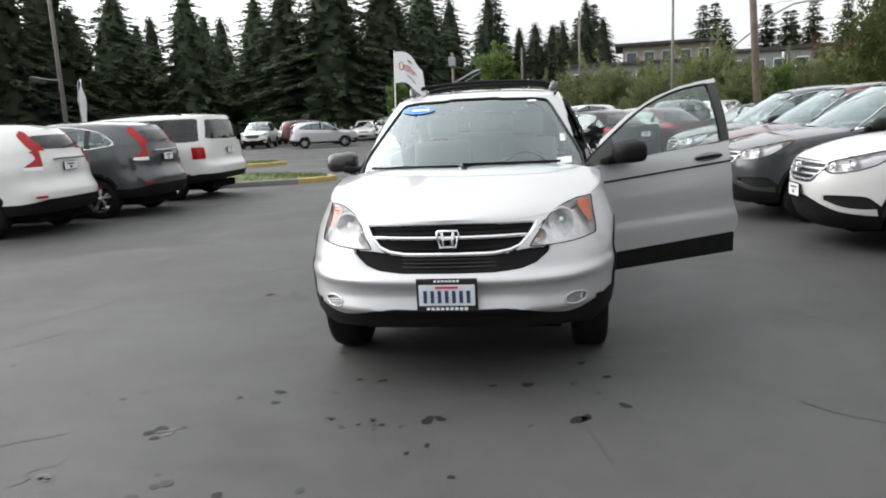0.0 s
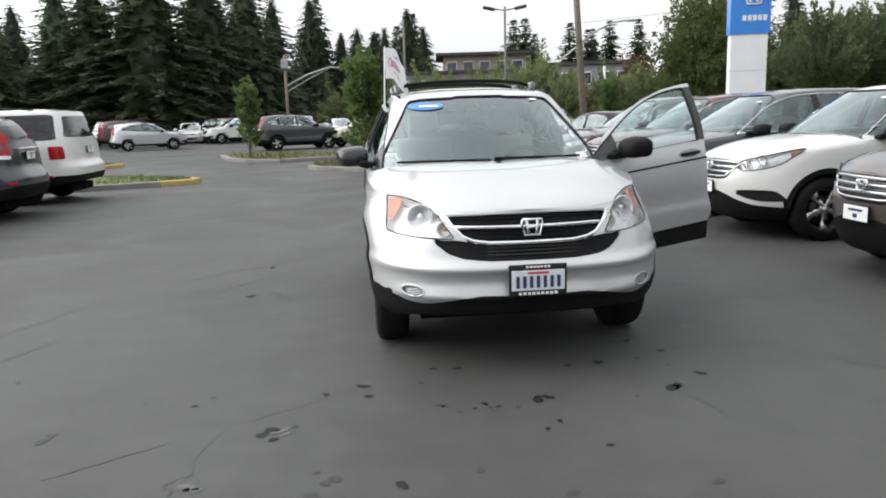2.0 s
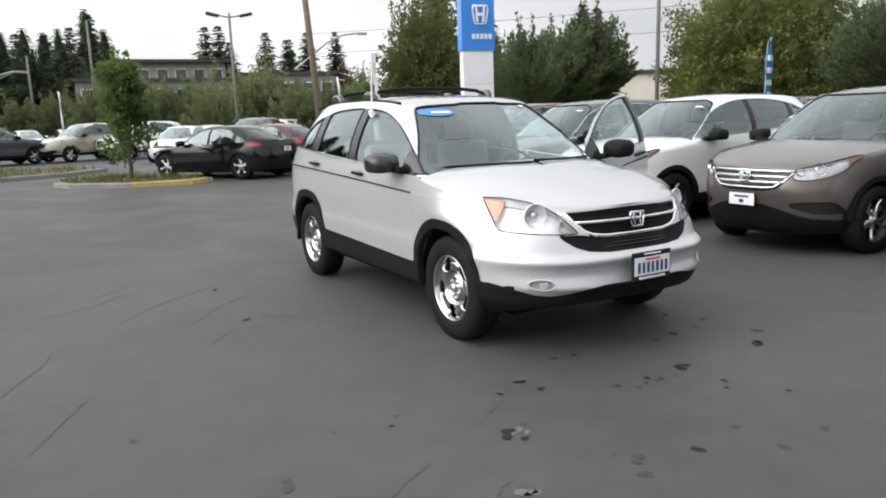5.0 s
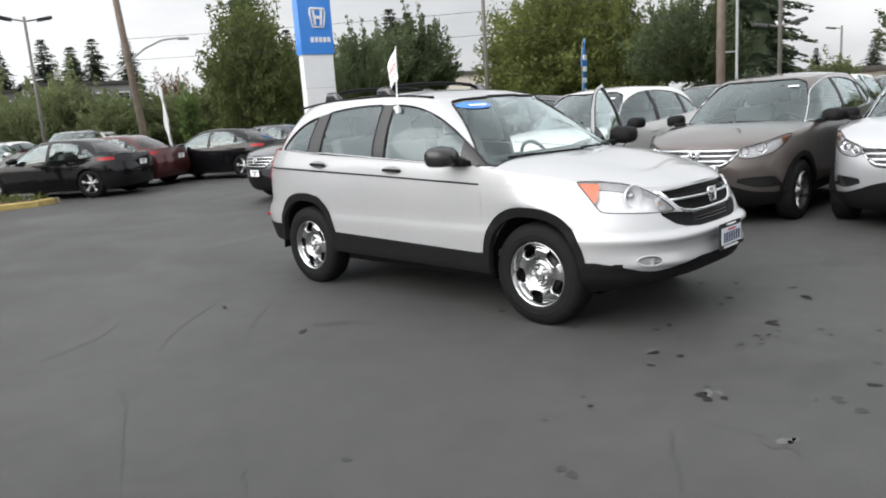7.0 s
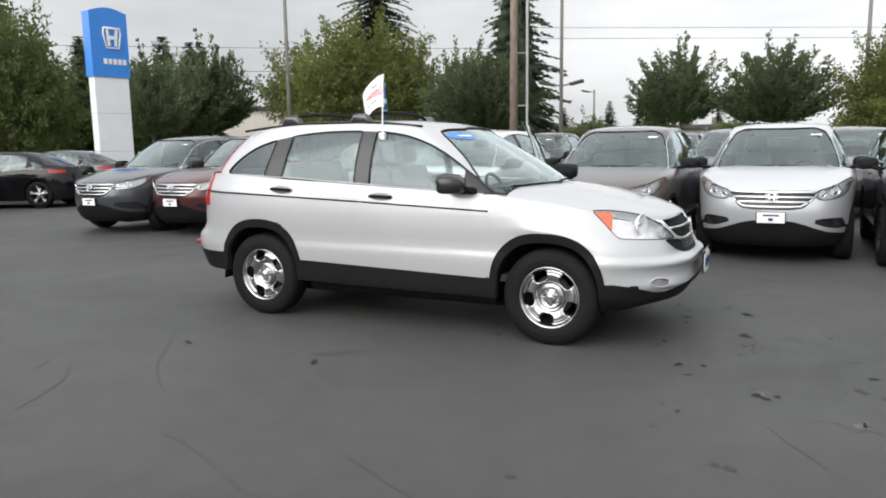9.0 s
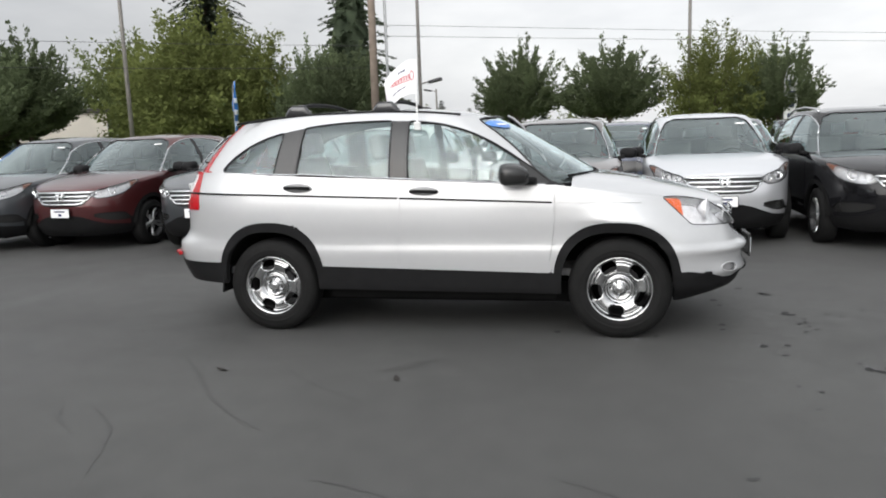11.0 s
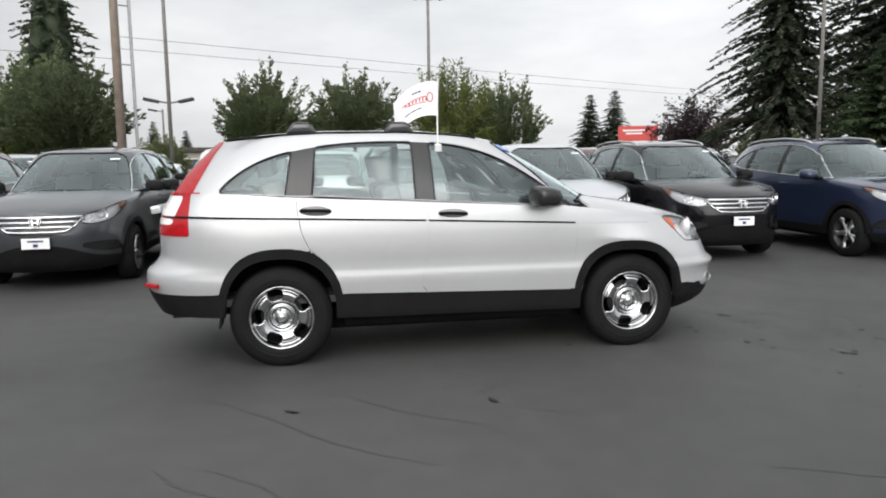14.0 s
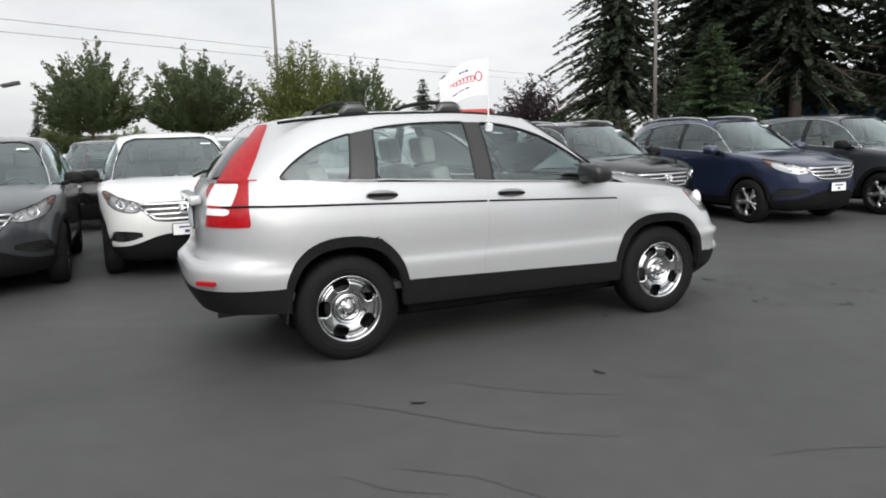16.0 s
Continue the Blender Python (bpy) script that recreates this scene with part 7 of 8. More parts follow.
# ---------- kerbed islands ----------
def island(label, outline, fill, yellow=(), height=0.13, seed=0, plants=0):
    """A raised bed: kerb stones as parts, the bed inside; yellow: stones with painted faces."""
    g = tagged(new("traffic_island"), label, "traffic island", kind="structure")
    pts = [Vector((*p, 0)) for p in outline]
    mid = sum(pts, Vector()) / len(pts)
    for i, p in enumerate(pts):
        q = pts[(i + 1) % len(pts)]
        n = max(1, round((q - p).length / 1.2))
        for k in range(n):
            a, b = p.lerp(q, k / n), p.lerp(q, (k + 1) / n)
            d = (b - a).normalized()
            a, b = a + d * 0.004, b - d * 0.004
            inn = Vector((-d.y, d.x, 0))
            if inn.dot(mid - a) < 0:
                inn = -inn
            inn = inn * 0.15
            bm = bmesh.new()
            up = Vector((0, 0, height))
            sl = inn * 0.15
            vs = [bm.verts.new(w) for w in (a, b, b + inn, a + inn, a + up * 0.85, b + up * 0.85, b + inn + up, a + inn + up, a + sl + up, b + sl + up)]
            for fc in ((0, 1, 5, 4), (4, 5, 9, 8), (8, 9, 6, 7), (1, 2, 6, 9, 5), (0, 4, 8, 7, 3), (2, 3, 7, 6)):
                bm.faces.new([vs[j] for j in fc])
            bmesh.ops.recalc_face_normals(bm, faces=bm.faces)
            part("kerb_stone", bm, YELLOW if i in yellow else CONCRETE, g, "yellow painted kerb" if i in yellow else "")
    bm = bmesh.new()
    vs = [bm.verts.new(p + (mid - p).normalized() * 0.12 + Vector((0, 0, height * 0.9))) for p in pts]
    c = bm.verts.new(mid + Vector((0, 0, height + 0.06)))
    for i in range(len(vs)):
        bm.faces.new((vs[i], vs[(i + 1) % len(vs)], c))
    bmesh.ops.recalc_face_normals(bm, faces=bm.faces)
    part("bed", bm, fill, g, "planted bed")
    rng = np.random.default_rng(seed)
    v, f = [], []
    n = plants
    while n > 0:
        i = rng.integers(len(pts))
        p, q = pts[i], pts[(i + 1) % len(pts)]
        r1, r2 = math.sqrt(rng.random()) * 0.92, rng.random()
        at = np.array(mid + ((p.lerp(q, r2)) - mid) * r1) + np.array([0, 0, height * 0.9 + 0.06 * (1 - r1)])
        ln = 0.055 if fill is GRASS else 0.15
        ax = np.array([rng.normal(0, 0.5), rng.normal(0, 0.5), 1.0]) * ln * (0.5 + rng.random())
        bx = np.array([rng.normal(), rng.normal(), 0])
        bx = bx / np.linalg.norm(bx) * ln * 0.16
        b = len(v)
        v += [at - bx, at + bx, at + ax]
        f.append((b, b + 1, b + 2))
        n -= 1
    if f:
        tagged(put("planting", mesh_of("planting", v, f, GRASS if fill is GRASS else LEAF), g, "short grass" if fill is GRASS else "low green planting"), kind="stuff")


island("grass island with a yellow painted kerb end", [(-9.5, 10.5), (-7.2, 11.0), (-5.6, 11.5), (-4.95, 11.9), (-4.85, 12.3), (-5.2, 12.8), (-6.6, 14.0), (-9, 14.3), (-12, 13)], GRASS, (2, 3, 4), seed=1, plants=2600)
island("small grass island with a yellow painted kerb end", [(-14, 18.3), (-10.5, 18.8), (-9.3, 19.4), (-9.0, 20.1), (-9.6, 20.8), (-14, 21.3)], GRASS, (1, 2, 3), seed=2, plants=1600)
island("planted island with bark mulch", [(-6.6, 24.5), (-5.8, 21.6), (-5.0, 20.3), (-3.7, 19.5), (-1.9, 20.2), (-0.6, 21.6), (-1.6, 22.5), (-4, 23.2)], BARKMULCH, (), seed=3, plants=500)
island("planted island with a yellow painted kerb end", [(-2.5, 15.8), (-2.2, 14.9), (-0.9, 13.8), (0.5, 13.6), (1.1, 14.0), (0.2, 15.2), (-0.7, 16.3), (-1.8, 16.6)], BARKMULCH, (2, 3), seed=4, plants=450)
island("long planted verge along the street", [(8, 24), (17, 21.5), (24, 14.5), (27, 6), (28, -8), (24, -16), (42, -18), (45, -8), (45, 8), (38, 20), (20, 32), (10, 33)], GRASS, (), seed=5, plants=0)


# ---------- poles, lamps, sign, banners, wires ----------
def pole(name, label, x, y, h, r, mat, lean=0.0, r2=None):
    p = tagged(new(name), label, name.replace("_", " "))
    p.matrix_basis = pose(x, y, 0)
    part("shaft", tube([(0, 0, 0), (lean * 0.5, 0, h * 0.5), (lean, 0, h)], r, 12, r2 or r * 0.7), mat, p, "", True)
    return p


def lamp_heads(p, z, az, reach=0.9, n=2, mat=None):
    for k in range(n):
        a = radians(az + 180 * k)
        d = Vector((math.cos(a), math.sin(a), 0))
        part("arm", tube([(0, 0, z - 0.1), tuple(d * reach + Vector((0, 0, z)))], 0.035, 6), POST, p, "")
        bm = bmesh.new()
        box(bm, (0.62, 0.34, 0.14), (0, 0, 0), (0, 0, 0), 0.05)
        part("lamp_head", bm, mat or DARKMETAL, p, "dark flat lamp head", m=Matrix.Translation(d * (reach + 0.2) + Vector((0, 0, z + 0.02))) @ pose(0, 0, 0, 0, -12, math.degrees(a)))


pA = pole("utility_pole", "brown wooden utility pole", 9.9, 28.7, 13, 0.17, WOODPOLE, -0.9)
part("mast_arm", tube([(-1.1, 0.35, 3.9), (-0.36, 0, 4.5), (0.4, -0.2, 5.1), (1.1, -0.5, 5.45), (1.7, -0.75, 5.52)], 0.045, 6), GALV, pA, "gray street light arm")
bm = bmesh.new()
box(bm, (0.5, 0.22, 0.12), (1.95, -0.85, 5.5), (0, 0, -24), 0.05)
part("lamp_head", bm, GALV, pA, "gray cobra lamp head")
pD = pole("utility_pole", "weathered wooden utility pole with a conduit", 24.05, 8.3, 14, 0.18, WOODPOLE, 0.2)
part("conduit", tube([(0.35, -0.5, 0), (0.35, -0.5, 9.5), (0.2, -0.2, 10)], 0.06, 6), GALV, pD, "gray conduit")
for z in (3.0, 5.2, 7.4):
    part("bracket", tube([(0, 0, z), (0.35, -0.5, z)], 0.03, 5), GALV, pD, "")
pL = pole("lamp_post", "tall lamp post with two flood lights", 6.7, 32.1, 6.8, 0.08, POST)
lamp_heads(pL, 6.7, 170, 0.6)
pB = pole("lamp_post", "tall slim brown-gray lamp post", 21.9, 18.5, 11, 0.10, POST)
lamp_heads(pB, 10.9, 130, 0.8)
pE = pole("lamp_post", "tall slim lamp post with two low heads", 26.4, 6.9, 11, 0.09, POST)
lamp_heads(pE, 4.0, 90, 0.5)
pF = pole("lamp_post", "tall slim brown-gray lamp post with two heads", 35.3, -5.5, 10.4, 0.11, POST)
lamp_heads(pF, 10.3, 90, 0.7)
pG = pole("lamp_post", "tall slim dark lamp post", 21, -19.3, 10, 0.09, POST)
lamp_heads(pG, 9.8, 20, 0.7)
pS = pole("street_lamp", "street lamp with a long curved arm", -5.6, 43.8, 5.6, 0.12, WOODPOLE)
part("arm", tube([(0, 0, 3.6), (1.4, 0, 4.3), (2.9, 0, 4.75), (3.6, 0, 4.7)], 0.06, 6), GALV, pS, "gray curved arm")
part("arm_brace", tube([(0, 0, 3.2), (1.5, 0, 4.05), (2.9, 0, 4.7)], 0.035, 6), GALV, pS, "")
bm = bmesh.new()
box(bm, (0.45, 0.45, 0.6), (0.0, -0.2, 5.0), (0, 0, 0), 0.08)
part("transformer", bm, GALV, pS, "gray transformer can")
pT = pole("lamp_post", "brown-gray lamp post with a flat head", -21.2, 25.2, 11, 0.11, POST)
lamp_heads(pT, 4.0, 180, 0.9, 1)
pQ = pole("lamp_post", "slim brown-gray lamp post", 3.9, 70, 11, 0.14, POST)
pR = pole("lamp_post", "slim brown-gray lamp post", -1.5, 60, 7, 0.12, POST)
pU = pole("lamp_post", "small distant lamp post", 52, 12, 5.4, 0.1, POST)
lamp_heads(pU, 5.3, 90, 0.5, 1)

SIGN = tagged(new("pylon_sign"), "tall pylon sign, blue head on a white column", "sign")
SIGN.matrix_basis = pose(13.08, 19.68, 0, 0, 0, -12.5) @ Matrix.Diagonal((0.88, 1, 1, 1))
bm = bmesh.new()
box(bm, (1.46, 0.42, 4.0), (0, 0, 2.0), (0, 0, 0), 0.05)
part("column", bm, SIGNWHITE, SIGN, "white panelled column")
for z in (1.35, 2.7):
    bm = bmesh.new()
    box(bm, (1.468, 0.428, 0.012), (0, 0, z))
    part("panel_joint", bm, GALV, SIGN, "")
bm = bmesh.new()
n = 20
top = [(-0.78 + 1.56 * k / n, 6.22 + 0.16 * math.sin(math.pi * k / n)) for k in range(n + 1)]
vf = [bm.verts.new((x, -0.25, z)) for x, z in [(-0.78, 3.98)] + top + [(0.78, 3.98)]]
bm.faces.new(vf[::-1])
g = bmesh.ops.extrude_face_region(bm, geom=list(bm.faces))
bmesh.ops.translate(bm, vec=(0, 0.5, 0), verts=[e for e in g["geom"] if isinstance(e, bmesh.types.BMVert)])
bmesh.ops.recalc_face_normals(bm, faces=bm.faces)
part("head", bm, SIGNBLUE, SIGN, "blue sign head")
part("mark", emblem_bars((0.72, 0.78)), SIGNWHITE, SIGN, "white framed mark", True, pose(0.1, -0.27, 5.35))
bm = bmesh.new()
for k in range(5):
    box(bm, (0.145, 0.02, 0.19), (-0.24 + k * 0.2, -0.262, 4.52))
part("lettering", bm, SIGNWHITE, SIGN, "row of white bars")


def feather(label, x, y, h, cloth, rz, marks=None, lean=0.0):
    b = tagged(new("feather_banner"), label, "banner")
    b.matrix_basis = pose(x, y, 0, 0, lean, rz)
    part("pole", tube([(0, 0, 0), (0, 0, h * 0.8), (0.12, 0, h * 0.95), (0.4, 0, h)], 0.02, 6), GALV, b, "")
    bm = bmesh.new()
    rows = []
    for k in range(15):
        z = h * (0.22 + 0.78 * k / 14)
        w = 0.62 if k < 11 else 0.62 - 0.05 * (k - 10)
        x0 = 0.0 if k < 11 else 0.1 * (k - 10)
        rows.append([bm.verts.new((x0 + (w - x0) * j / 4, 0.05 * math.sin(k * 0.8 + j * 0.9), z)) for j in range(5)])
    for p, q in zip(rows, rows[1:]):
        for j in range(4):
            bm.faces.new((p[j], p[j + 1], q[j + 1], q[j]))
    g = bmesh.ops.extrude_face_region(bm, geom=list(bm.faces))
    bmesh.ops.translate(bm, vec=(0, 0.006, 0), verts=[e for e in g["geom"] if isinstance(e, bmesh.types.BMVert)])
    part("cloth", bm, cloth, b, "", True)
    if marks:
        bm = bmesh.new()
        for k in range(5):
            box(bm, (0.3, 0.14, 0.24), (0.32, 0, h * (0.32 + 0.12 * k)), (0, 0, 0), 0.02)
        part("marks", bm, marks, b, "column of plain marks")


feather("blue and white feather banner", 25.3, 15.5, 4.4, SIGNBLUE, 12, SIGNWHITE)
feather("white feather banner with dark marks", 33.5, -9.8, 4.5, SIGNWHITE, -90, INK)
feather("white feather banner at the car park edge", -20.9, 25.9, 4.0, SIGNWHITE, 97)
feather("white feather banner leaning by the street", 10.6, 27.6, 3.7, SIGNWHITE, 78, None, 12)
feather("white feather banner leaning by the street", -0.6, 42.0, 3.6, SIGNWHITE, 90, None, 4)

WIRE = material("black_wire", (0.02, 0.02, 0.02), 0.6, vary=0.05)
for a, b, sag in (((24.2, 8.3, 6.25), (62, -42, 7.5), 0.1), ((24.2, 8.3, 5.8), (62, -42, 7.0), 0.1), ((9.4, 28.7, 5.5), (24.2, 8.3, 5.4), 0.1), ((9.4, 28.7, 4.6), (24.2, 8.3, 4.5), 0.12)):
    w = part("overhead_wire", tube([tuple(Vector(a).lerp(Vector(b), k / 16) - Vector((0, 0, sag * 4 * (k / 16) * (1 - k / 16)))) for k in range(17)], 0.009, 5), WIRE, None)
    tagged(w, "thin black overhead wire between poles", "wire", "overhead wires")


# ---------- buildings beyond the street ----------
BEIGE = material("beige_wall", (0.33, 0.30, 0.25), 0.9, vary=0.12, scale=0.6, bump=0.1, bump_scale=20)
GRAYWALL = material("gray_wall", (0.25, 0.25, 0.245), 0.9, vary=0.12, scale=0.6, bump=0.1, bump_scale=20)
CREAM = material("cream_wall", (0.62, 0.58, 0.50), 0.85, vary=0.1, scale=0.6)
ROOF = material("dark_roofing", (0.06, 0.055, 0.05), 0.9, vary=0.2, scale=2)
WINDOWDARK = material("dark_window_pane", (0.03, 0.04, 0.05), 0.1, vary=0.1, spec=0.8)
ORANGE = material("orange_fascia", (0.65, 0.16, 0.03), 0.5, vary=0.06)
REDSIGN = material("red_sign_board", (0.5, 0.06, 0.05), 0.5, vary=0.08)
YELLOWSIGN = material("yellow_sign_board", (0.55, 0.32, 0.03), 0.5, vary=0.08)
AWNING = material("blue_wall_paint", (0.02, 0.09, 0.2), 0.7, vary=0.1)


def building(name, label, x, y, rz, size, wall, storeys, bays, roof_over=0.3, fascia=None, sign=None):
    b = tagged(new(name), label, "building")
    b.matrix_basis = pose(x, y, 0, 0, 0, rz)
    w, d, h = size
    bm = bmesh.new()
    box(bm, (w, d, h), (0, d / 2, h / 2))
    part("wall", bm, wall, b, "")
    bm = bmesh.new()
    box(bm, (w + roof_over * 2, d + roof_over * 2, 0.35), (0, d / 2, h + 0.17), (0, 0, 0), 0.03)
    part("roof", bm, ROOF, b, "flat dark roof edge")
    sh = h / storeys
    for s in range(storeys):
        for k in range(bays):
            x0 = -w / 2 + w * (k + 0.5) / bays
            win = put("window", None, b, "", pose(x0, 0, sh * (s + 0.55)))
            bm = bmesh.new()
            box(bm, (w / bays * 0.62, 0.08, sh * 0.44), (0, -0.02, 0), (0, 0, 0), 0.02)
            part("frame", bm, SIGNWHITE if wall is not CREAM else GALV, win, "")
            bm = bmesh.new()
            box(bm, (w / bays * 0.55, 0.06, sh * 0.36), (0, -0.05, 0))
            part("pane", bm, WINDOWDARK, win, "dark glass")
    if fascia:
        bm = bmesh.new()
        box(bm, (w * 0.7, 0.2, 0.5), (0, -0.12, h * 0.72), (0, 0, 0), 0.03)
        part("fascia", bm, fascia, b, "coloured fascia strip")
    if sign:
        bm = bmesh.new()
        box(bm, (3.0, 0.15, 0.8), (w * 0.12, -0.12, h + 0.75), (0, 0, 0), 0.03)
        part("sign_board", bm, sign, b, "lettered board, plain")
    return b


building("office_building", "gray two-storey office building behind the trees", 11, 78, -4, (16, 14, 6.0), GRAYWALL, 2, 7)
building("office_building", "dark-roofed upper building on the rise", 14.5, 84, -6, (10, 10, 8.4), BEIGE, 3, 5, 0.9)
building("office_building", "gray two-storey wing behind the trees", 24, 74, -14, (10, 12, 6.4), GRAYWALL, 2, 5)
building("shop_building", "cream low commercial building", 51, 47, -46, (9, 8, 4.9), CREAM, 1, 0)
building("shop_building", "cream shop with an orange fascia", 43.5, 53, -40, (10, 8, 4.2), CREAM, 1, 4, 0.2, ORANGE)
building("shop_building", "low blue-walled shop with a yellow sign", 22.0, -34.2, -143, (11, 9, 3.2), AWNING, 1, 0, 0.35, None, YELLOWSIGN)
building("shop_building", "low beige building beyond the street", 58, 8, -80, (16, 8, 2.3), BEIGE, 1, 5)
building("house", "small beige house behind the hedge", -8.5, 92, 4, (9, 8, 4.4), BEIGE, 2, 3, 0.5)
bb = tagged(new("billboard"), "red roadside sign board on posts", "sign")
bb.matrix_basis = pose(63.9, -31.3, 0.8, 0, 0, -115)
for sx in (-1.4, 1.4):
    part("post", tube([(sx, 0.1, -1.0), (sx, 0.1, 3.4)], 0.08, 8), GALV, bb, "gray post")
bm = bmesh.new()
box(bm, (3.9, 0.2, 1.5), (0, 0, 2.9), (0, 0, 0), 0.03)
part("board", bm, REDSIGN, bb, "red board")
bm = bmesh.new()
box(bm, (2.2, 0.02, 0.16), (-0.4, -0.115, 3.2))
box(bm, (1.6, 0.02, 0.16), (-0.4, -0.115, 2.9))
part("lettering", bm, SIGNWHITE, bb, "white bars")

# ---------- marks and litter on the asphalt ----------
STAIN = material("dark_oil_stain", (0.014, 0.014, 0.014), 0.6, vary=0.3, scale=30, spec=0.18)
DRIED = material("dried_oil_stain", (0.042, 0.042, 0.042), 0.65, vary=0.3, scale=30, spec=0.25)
PALE = material("pale_dried_mark", (0.105, 0.105, 0.108), 0.8, vary=0.3, scale=30, spec=0.3)
SEAM = material("dark_crack_sealant", (0.0572, 0.0572, 0.056), 0.62, vary=0.3, scale=20, spec=0.3, bump=0.35, bump_scale=160)
FALLEN = material("fallen_leaf_brown", (0.016, 0.013, 0.011), 0.8, vary=0.4, scale=30)


def blot(name, label, x, y, r, mat, seed, k=1.0, rz=0.0, thick=0.0025):
    rng = np.random.default_rng(seed)
    bm = bmesh.new()
    n = 30
    ph = rng.random(3) * 6.28
    vs = []
    for a in np.linspace(0, 6.283, n, endpoint=False):
        q = r * (1 + 0.16 * math.sin(2 * a + ph[0]) + 0.1 * math.sin(3 * a + ph[1]) + 0.05 * math.sin(5 * a + ph[2]))
        vs.append(bm.verts.new((q * math.cos(a), q * k * math.sin(a), thick)))
    bm.faces.new(vs)
    ob = part(name, bm, mat, None, m=pose(x, y, 0, 0, 0, rz))
    return tagged(ob, label, "stain" if "leaf" not in name else "leaf", "marks on the asphalt")


for i, (x, y, r) in enumerate([(-0.57, -2.04, .025), (-0.43, -2.06, .03), (-0.08, -2.6, .045), (-0.02, -2.58, .035), (0.21, -2.13, .025), (0.4, -2.11, .04), (0.66, -2.57, .05), (0.7, -2.54, .035), (0.9, -2.39, .035), (0.84, -1.98, .03), (0.71, -1.75, .03), (-0.04, -2.88, .02), (-0.36, -2.61, .02), (-0.30, -2.66, .018), (-0.42, -2.66, .015), (-1.70, -3.27, .016), (-0.12, -2.96, .018), (0.11, -3.17, .02)]):
    blot("oil_drop", "small dark oil drop on the asphalt", x, y, r, STAIN, i, 0.7, 40 * i)
for i, (x, y, r) in enumerate([(-0.98, -2.24, .036), (-0.95, -2.395, .027), (-1.18, -2.33, .022), (-1.42, -2.74, .036), (-1.46, -2.79, .032), (-1.40, -2.85, .024), (-0.83, -3.375, .032), (-1.86, -2.365, .018), (-0.74, -0.866, .03)]):
    blot("oil_drop", "small dark oil drop on the asphalt", x, y, r, STAIN, 130 + i, 0.8, 47 * i)
for i, (x, y, r) in enumerate([(-2.48, -2.62, .028), (-2.495, -2.685, .034), (-1.78, -2.27, .018), (-2.13, -2.28, .016), (-2.98, -1.81, .025), (-1.10, -3.28, .034), (-1.14, -3.31, .028), (-1.19, -3.41, .036), (-1.18, -3.21, .014), (-0.60, -2.585, .016), (-0.575, -2.60, .014), (-0.35, -2.60, .016), (-0.34, -2.665, .017), (-0.50, -2.69, .022), (-0.33, -2.715, .014), (-0.57, -2.6, .014), (-0.2, -2.68, .018), (0.43, -2.65, .016), (0.65, -2.09, .03), (0.78, -2.23, .018), (-0.66, -2.25, .02), (-0.80, -1.56, .03), (0.42, -3.55, .03), (-0.17, -3.55, .03), (-0.5, -3.31, .026), (-0.5, -3.57, .03), (-1.31, -2.72, .02)]):
    blot("oil_drop", "faint dried oil drop on the asphalt", x, y, r, DRIED, 50 + i, 0.7, 25 * i)
for i, (x, y, r) in enumerate([(-0.96, -2.21, .03), (-1.38, -2.76, .045), (-1.35, -2.80, .03), (-1.15, -2.305, .022), (-1.80, -2.356, .018), (-1.70, -3.25, .05), (-1.66, -3.28, .03), (0.89, -1.60, .028), (-0.88, -1.41, .03), (-1.92, -0.02, .02), (-0.39, 1.25, .02), (1.25, 0.54, .04), (1.19, -0.45, .05), (1.2, -1.51, .045), (-0.91, -1.43, .03), (-1.84, 1.21, .025), (0.74, -1.78, .03), (1.23, -1.53, .03), (0.68, -2.59, .02)]):
    blot("pale_mark", "pale dried mark on the asphalt", x, y, r, PALE, 90 + i, 0.5, 33 * i)
for i, (x, y) in enumerate([(-1.917, 0.029), (-1.87, 1.22)]):
    bm = bmesh.new()
    vs = [bm.verts.new(p) for p in ((-0.045, 0, 0.004), (-0.01, 0.022, 0.012), (0.04, 0.01, 0.006), (0.055, 0, 0.014), (0.03, -0.014, 0.007), (-0.015, -0.02, 0.004))]
    bm.faces.new(vs)
    tagged(part("fallen_leaf", bm, FALLEN, None, m=pose(x, y, 0.001, 0, 0, 50 * i + 20)), "small curled dark fallen leaf", "leaf", "fallen leaves")


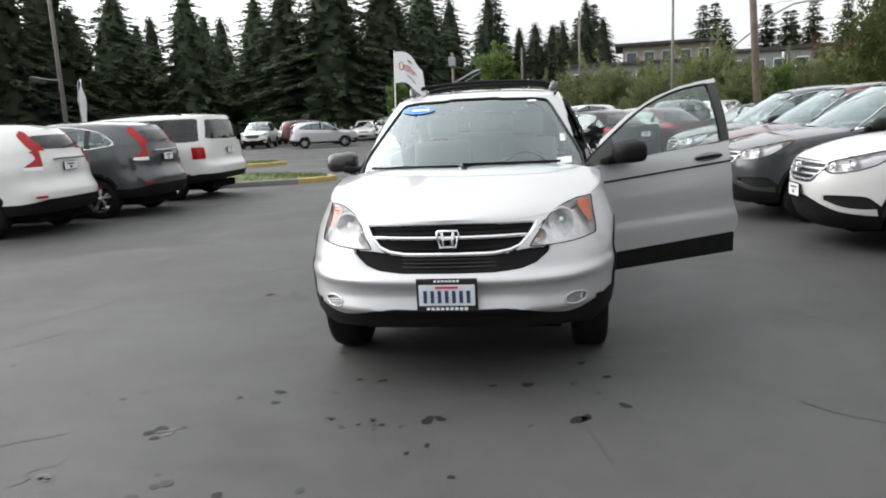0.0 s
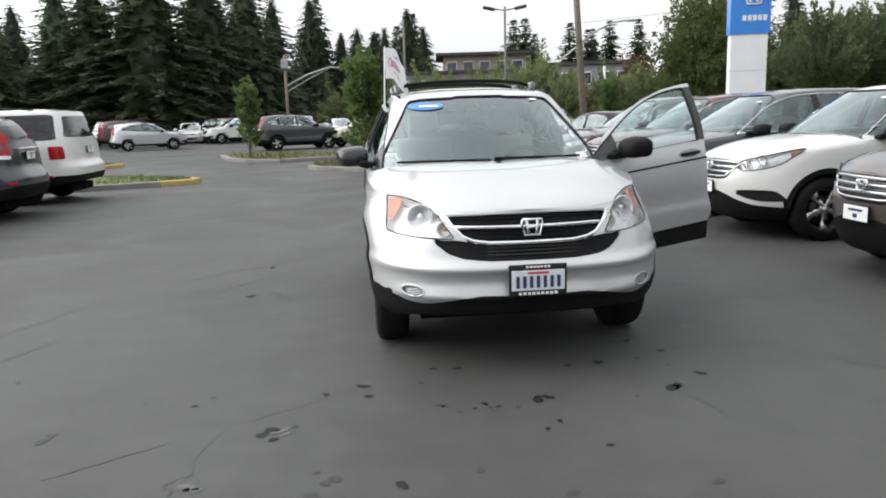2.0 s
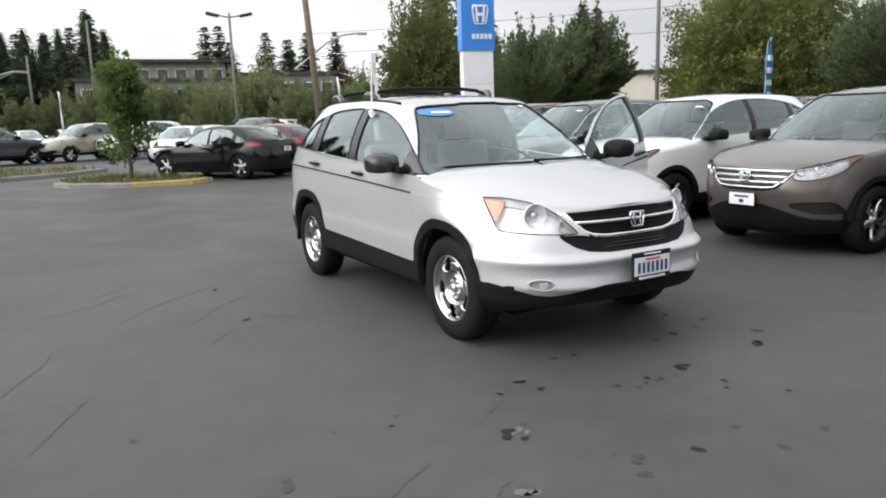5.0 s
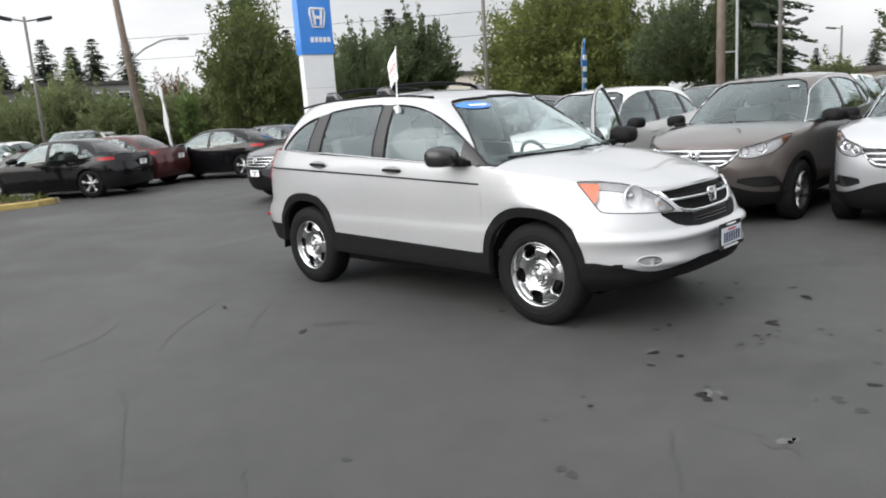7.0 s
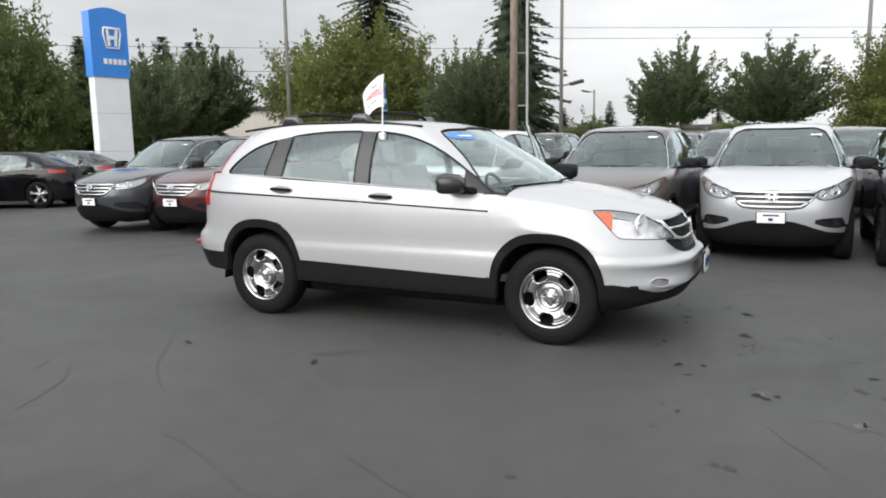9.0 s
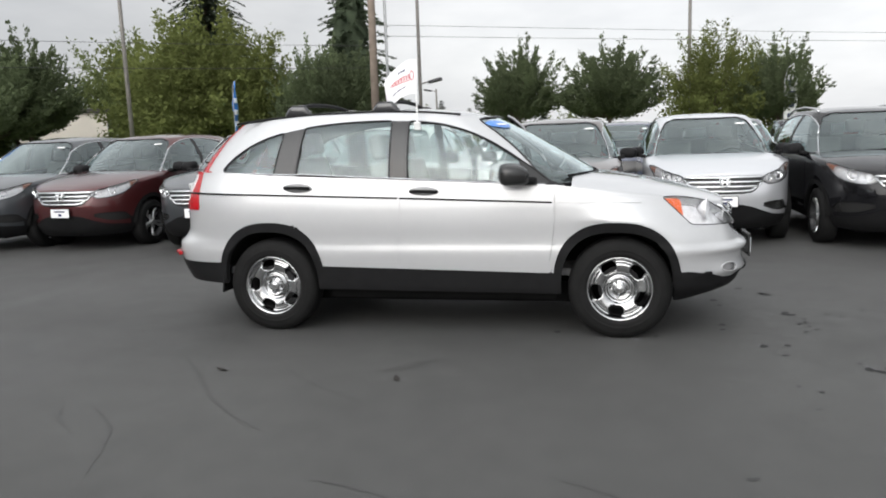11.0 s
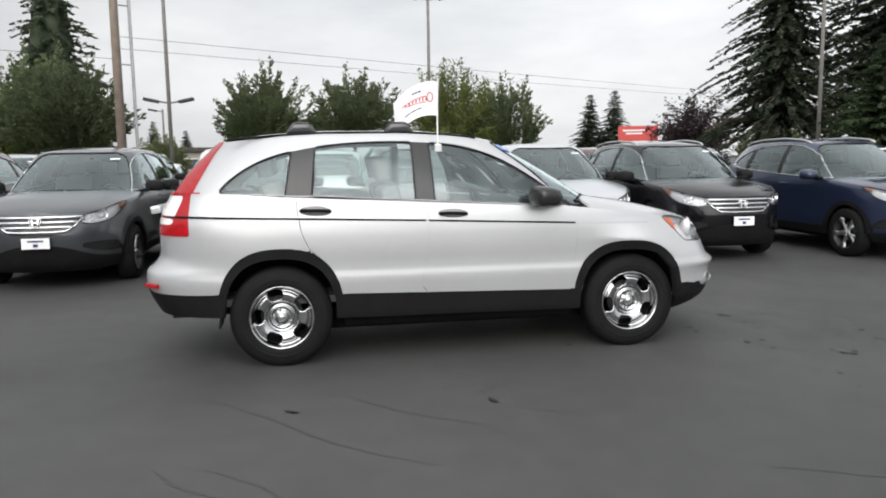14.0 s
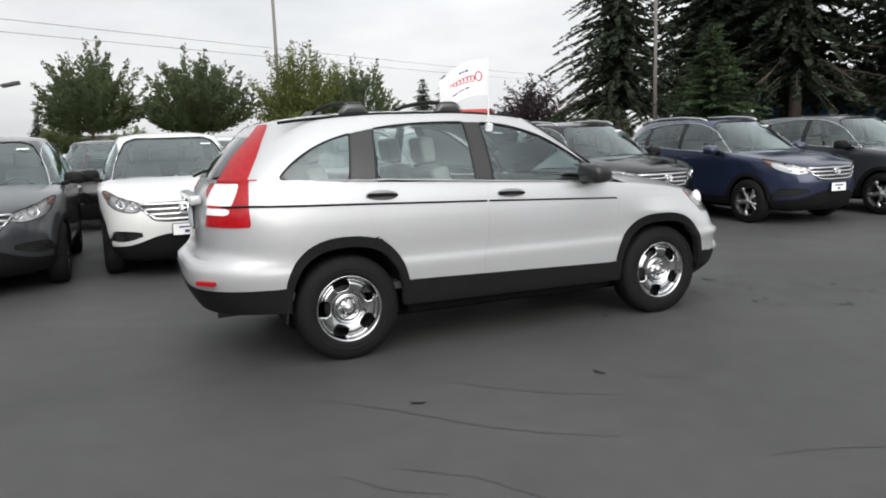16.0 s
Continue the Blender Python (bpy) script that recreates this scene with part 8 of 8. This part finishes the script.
def seam(pts, w, mat=SEAM, label="thin dark crack line in the asphalt", seed=0):
    rng = np.random.default_rng(seed)
    ps = [Vector((*p, 0)) for p in pts]
    line = []
    for i in range(len(ps) - 1):
        p0, p1, p2, p3 = ps[max(i - 1, 0)], ps[i], ps[i + 1], ps[min(i + 2, len(ps) - 1)]
        for k in range(10):
            t = k / 10
            line.append(0.5 * (2 * p1 + (p2 - p0) * t + (2 * p0 - 5 * p1 + 4 * p2 - p3) * t * t + (3 * p1 - p0 - 3 * p2 + p3) * t ** 3))
    line.append(ps[-1])
    bm = bmesh.new()
    row = []
    for i, p in enumerate(line):
        d = (line[min(i + 1, len(line) - 1)] - line[max(i - 1, 0)]).normalized()
        s = Vector((-d.y, d.x, 0)) * w * (0.25 + 0.75 * rng.random()) * math.sin(math.pi * (i + 1) / (len(line) + 1)) ** 0.5
        p = p + Vector((-d.y, d.x, 0)) * rng.normal(0, 0.006)
        row.append((bm.verts.new(p + s + Vector((0, 0, 0.0022))), bm.verts.new(p - s + Vector((0, 0, 0.0022)))))
    for a, b in zip(row, row[1:]):
        bm.faces.new((a[0], a[1], b[1], b[0]))
    tagged(part("crack_line", bm, mat, None), label, "crack", "marks on the asphalt")


seam([(-1.5, 1.75), (-1.78, 1.49), (-2.05, 1.26), (-2.34, 1.04), (-2.58, 0.78), (-2.77, 0.51)], 0.014, seed=1)
seam([(-1.6, 0.94), (-2.0, 0.57), (-2.29, 0.17)], 0.010, seed=2)
seam([(-2.1, -0.18), (-2.29, -0.44)], 0.016, seed=3)
seam([(-1.51, -0.12), (-1.79, 0.13)], 0.007, seed=4)
seam([(-2.56, 1.85), (-2.78, 1.69), (-2.92, 1.49)], 0.012, seed=5)
seam([(-3.35, 1.07), (-2.91, 1.28), (-2.6, 1.6)], 0.010, seed=6)
seam([(-3.25, 0.05), (-3.32, -0.25), (-3.52, -0.68), (-3.72, -1.15)], 0.012, seed=7)
seam([(-3.1, -1.02), (-3.27, -1.37), (-3.42, -1.7)], 0.011, seed=8)
seam([(2.12, -0.63), (2.33, -0.81), (2.53, -1.03)], 0.012, seed=9)
seam([(1.76, -2.32), (1.92, -2.48), (2.05, -2.56)], 0.014, seed=10)
seam([(0.68, -2.6), (0.76, -2.91), (0.78, -3.06)], 0.003, seed=11)
seam([(-1.78, 0.19), (-1.57, -0.03)], 0.010, seed=12)
seam([(-1.15, -2.38), (-1.28, -2.45), (-1.43, -2.55), (-1.58, -2.64)], 0.003, seed=13)
seam([(-1.88, -2.81), (-2.03, -2.89), (-2.17, -2.98), (-2.34, -3.09)], 0.008, seed=14)
seam([(-1.63, -2.66), (-1.70, -2.86), (-1.71, -3.10), (-1.63, -3.3)], 0.002, seed=15)
seam([(-1.70, -3.14), (-1.80, -3.21), (-1.76, -3.28), (-1.80, -3.36)], 0.007, seed=16)
seam([(-1.73, 0.06), (-1.69, -0.02), (-1.65, -0.10)], 0.012, seed=17)
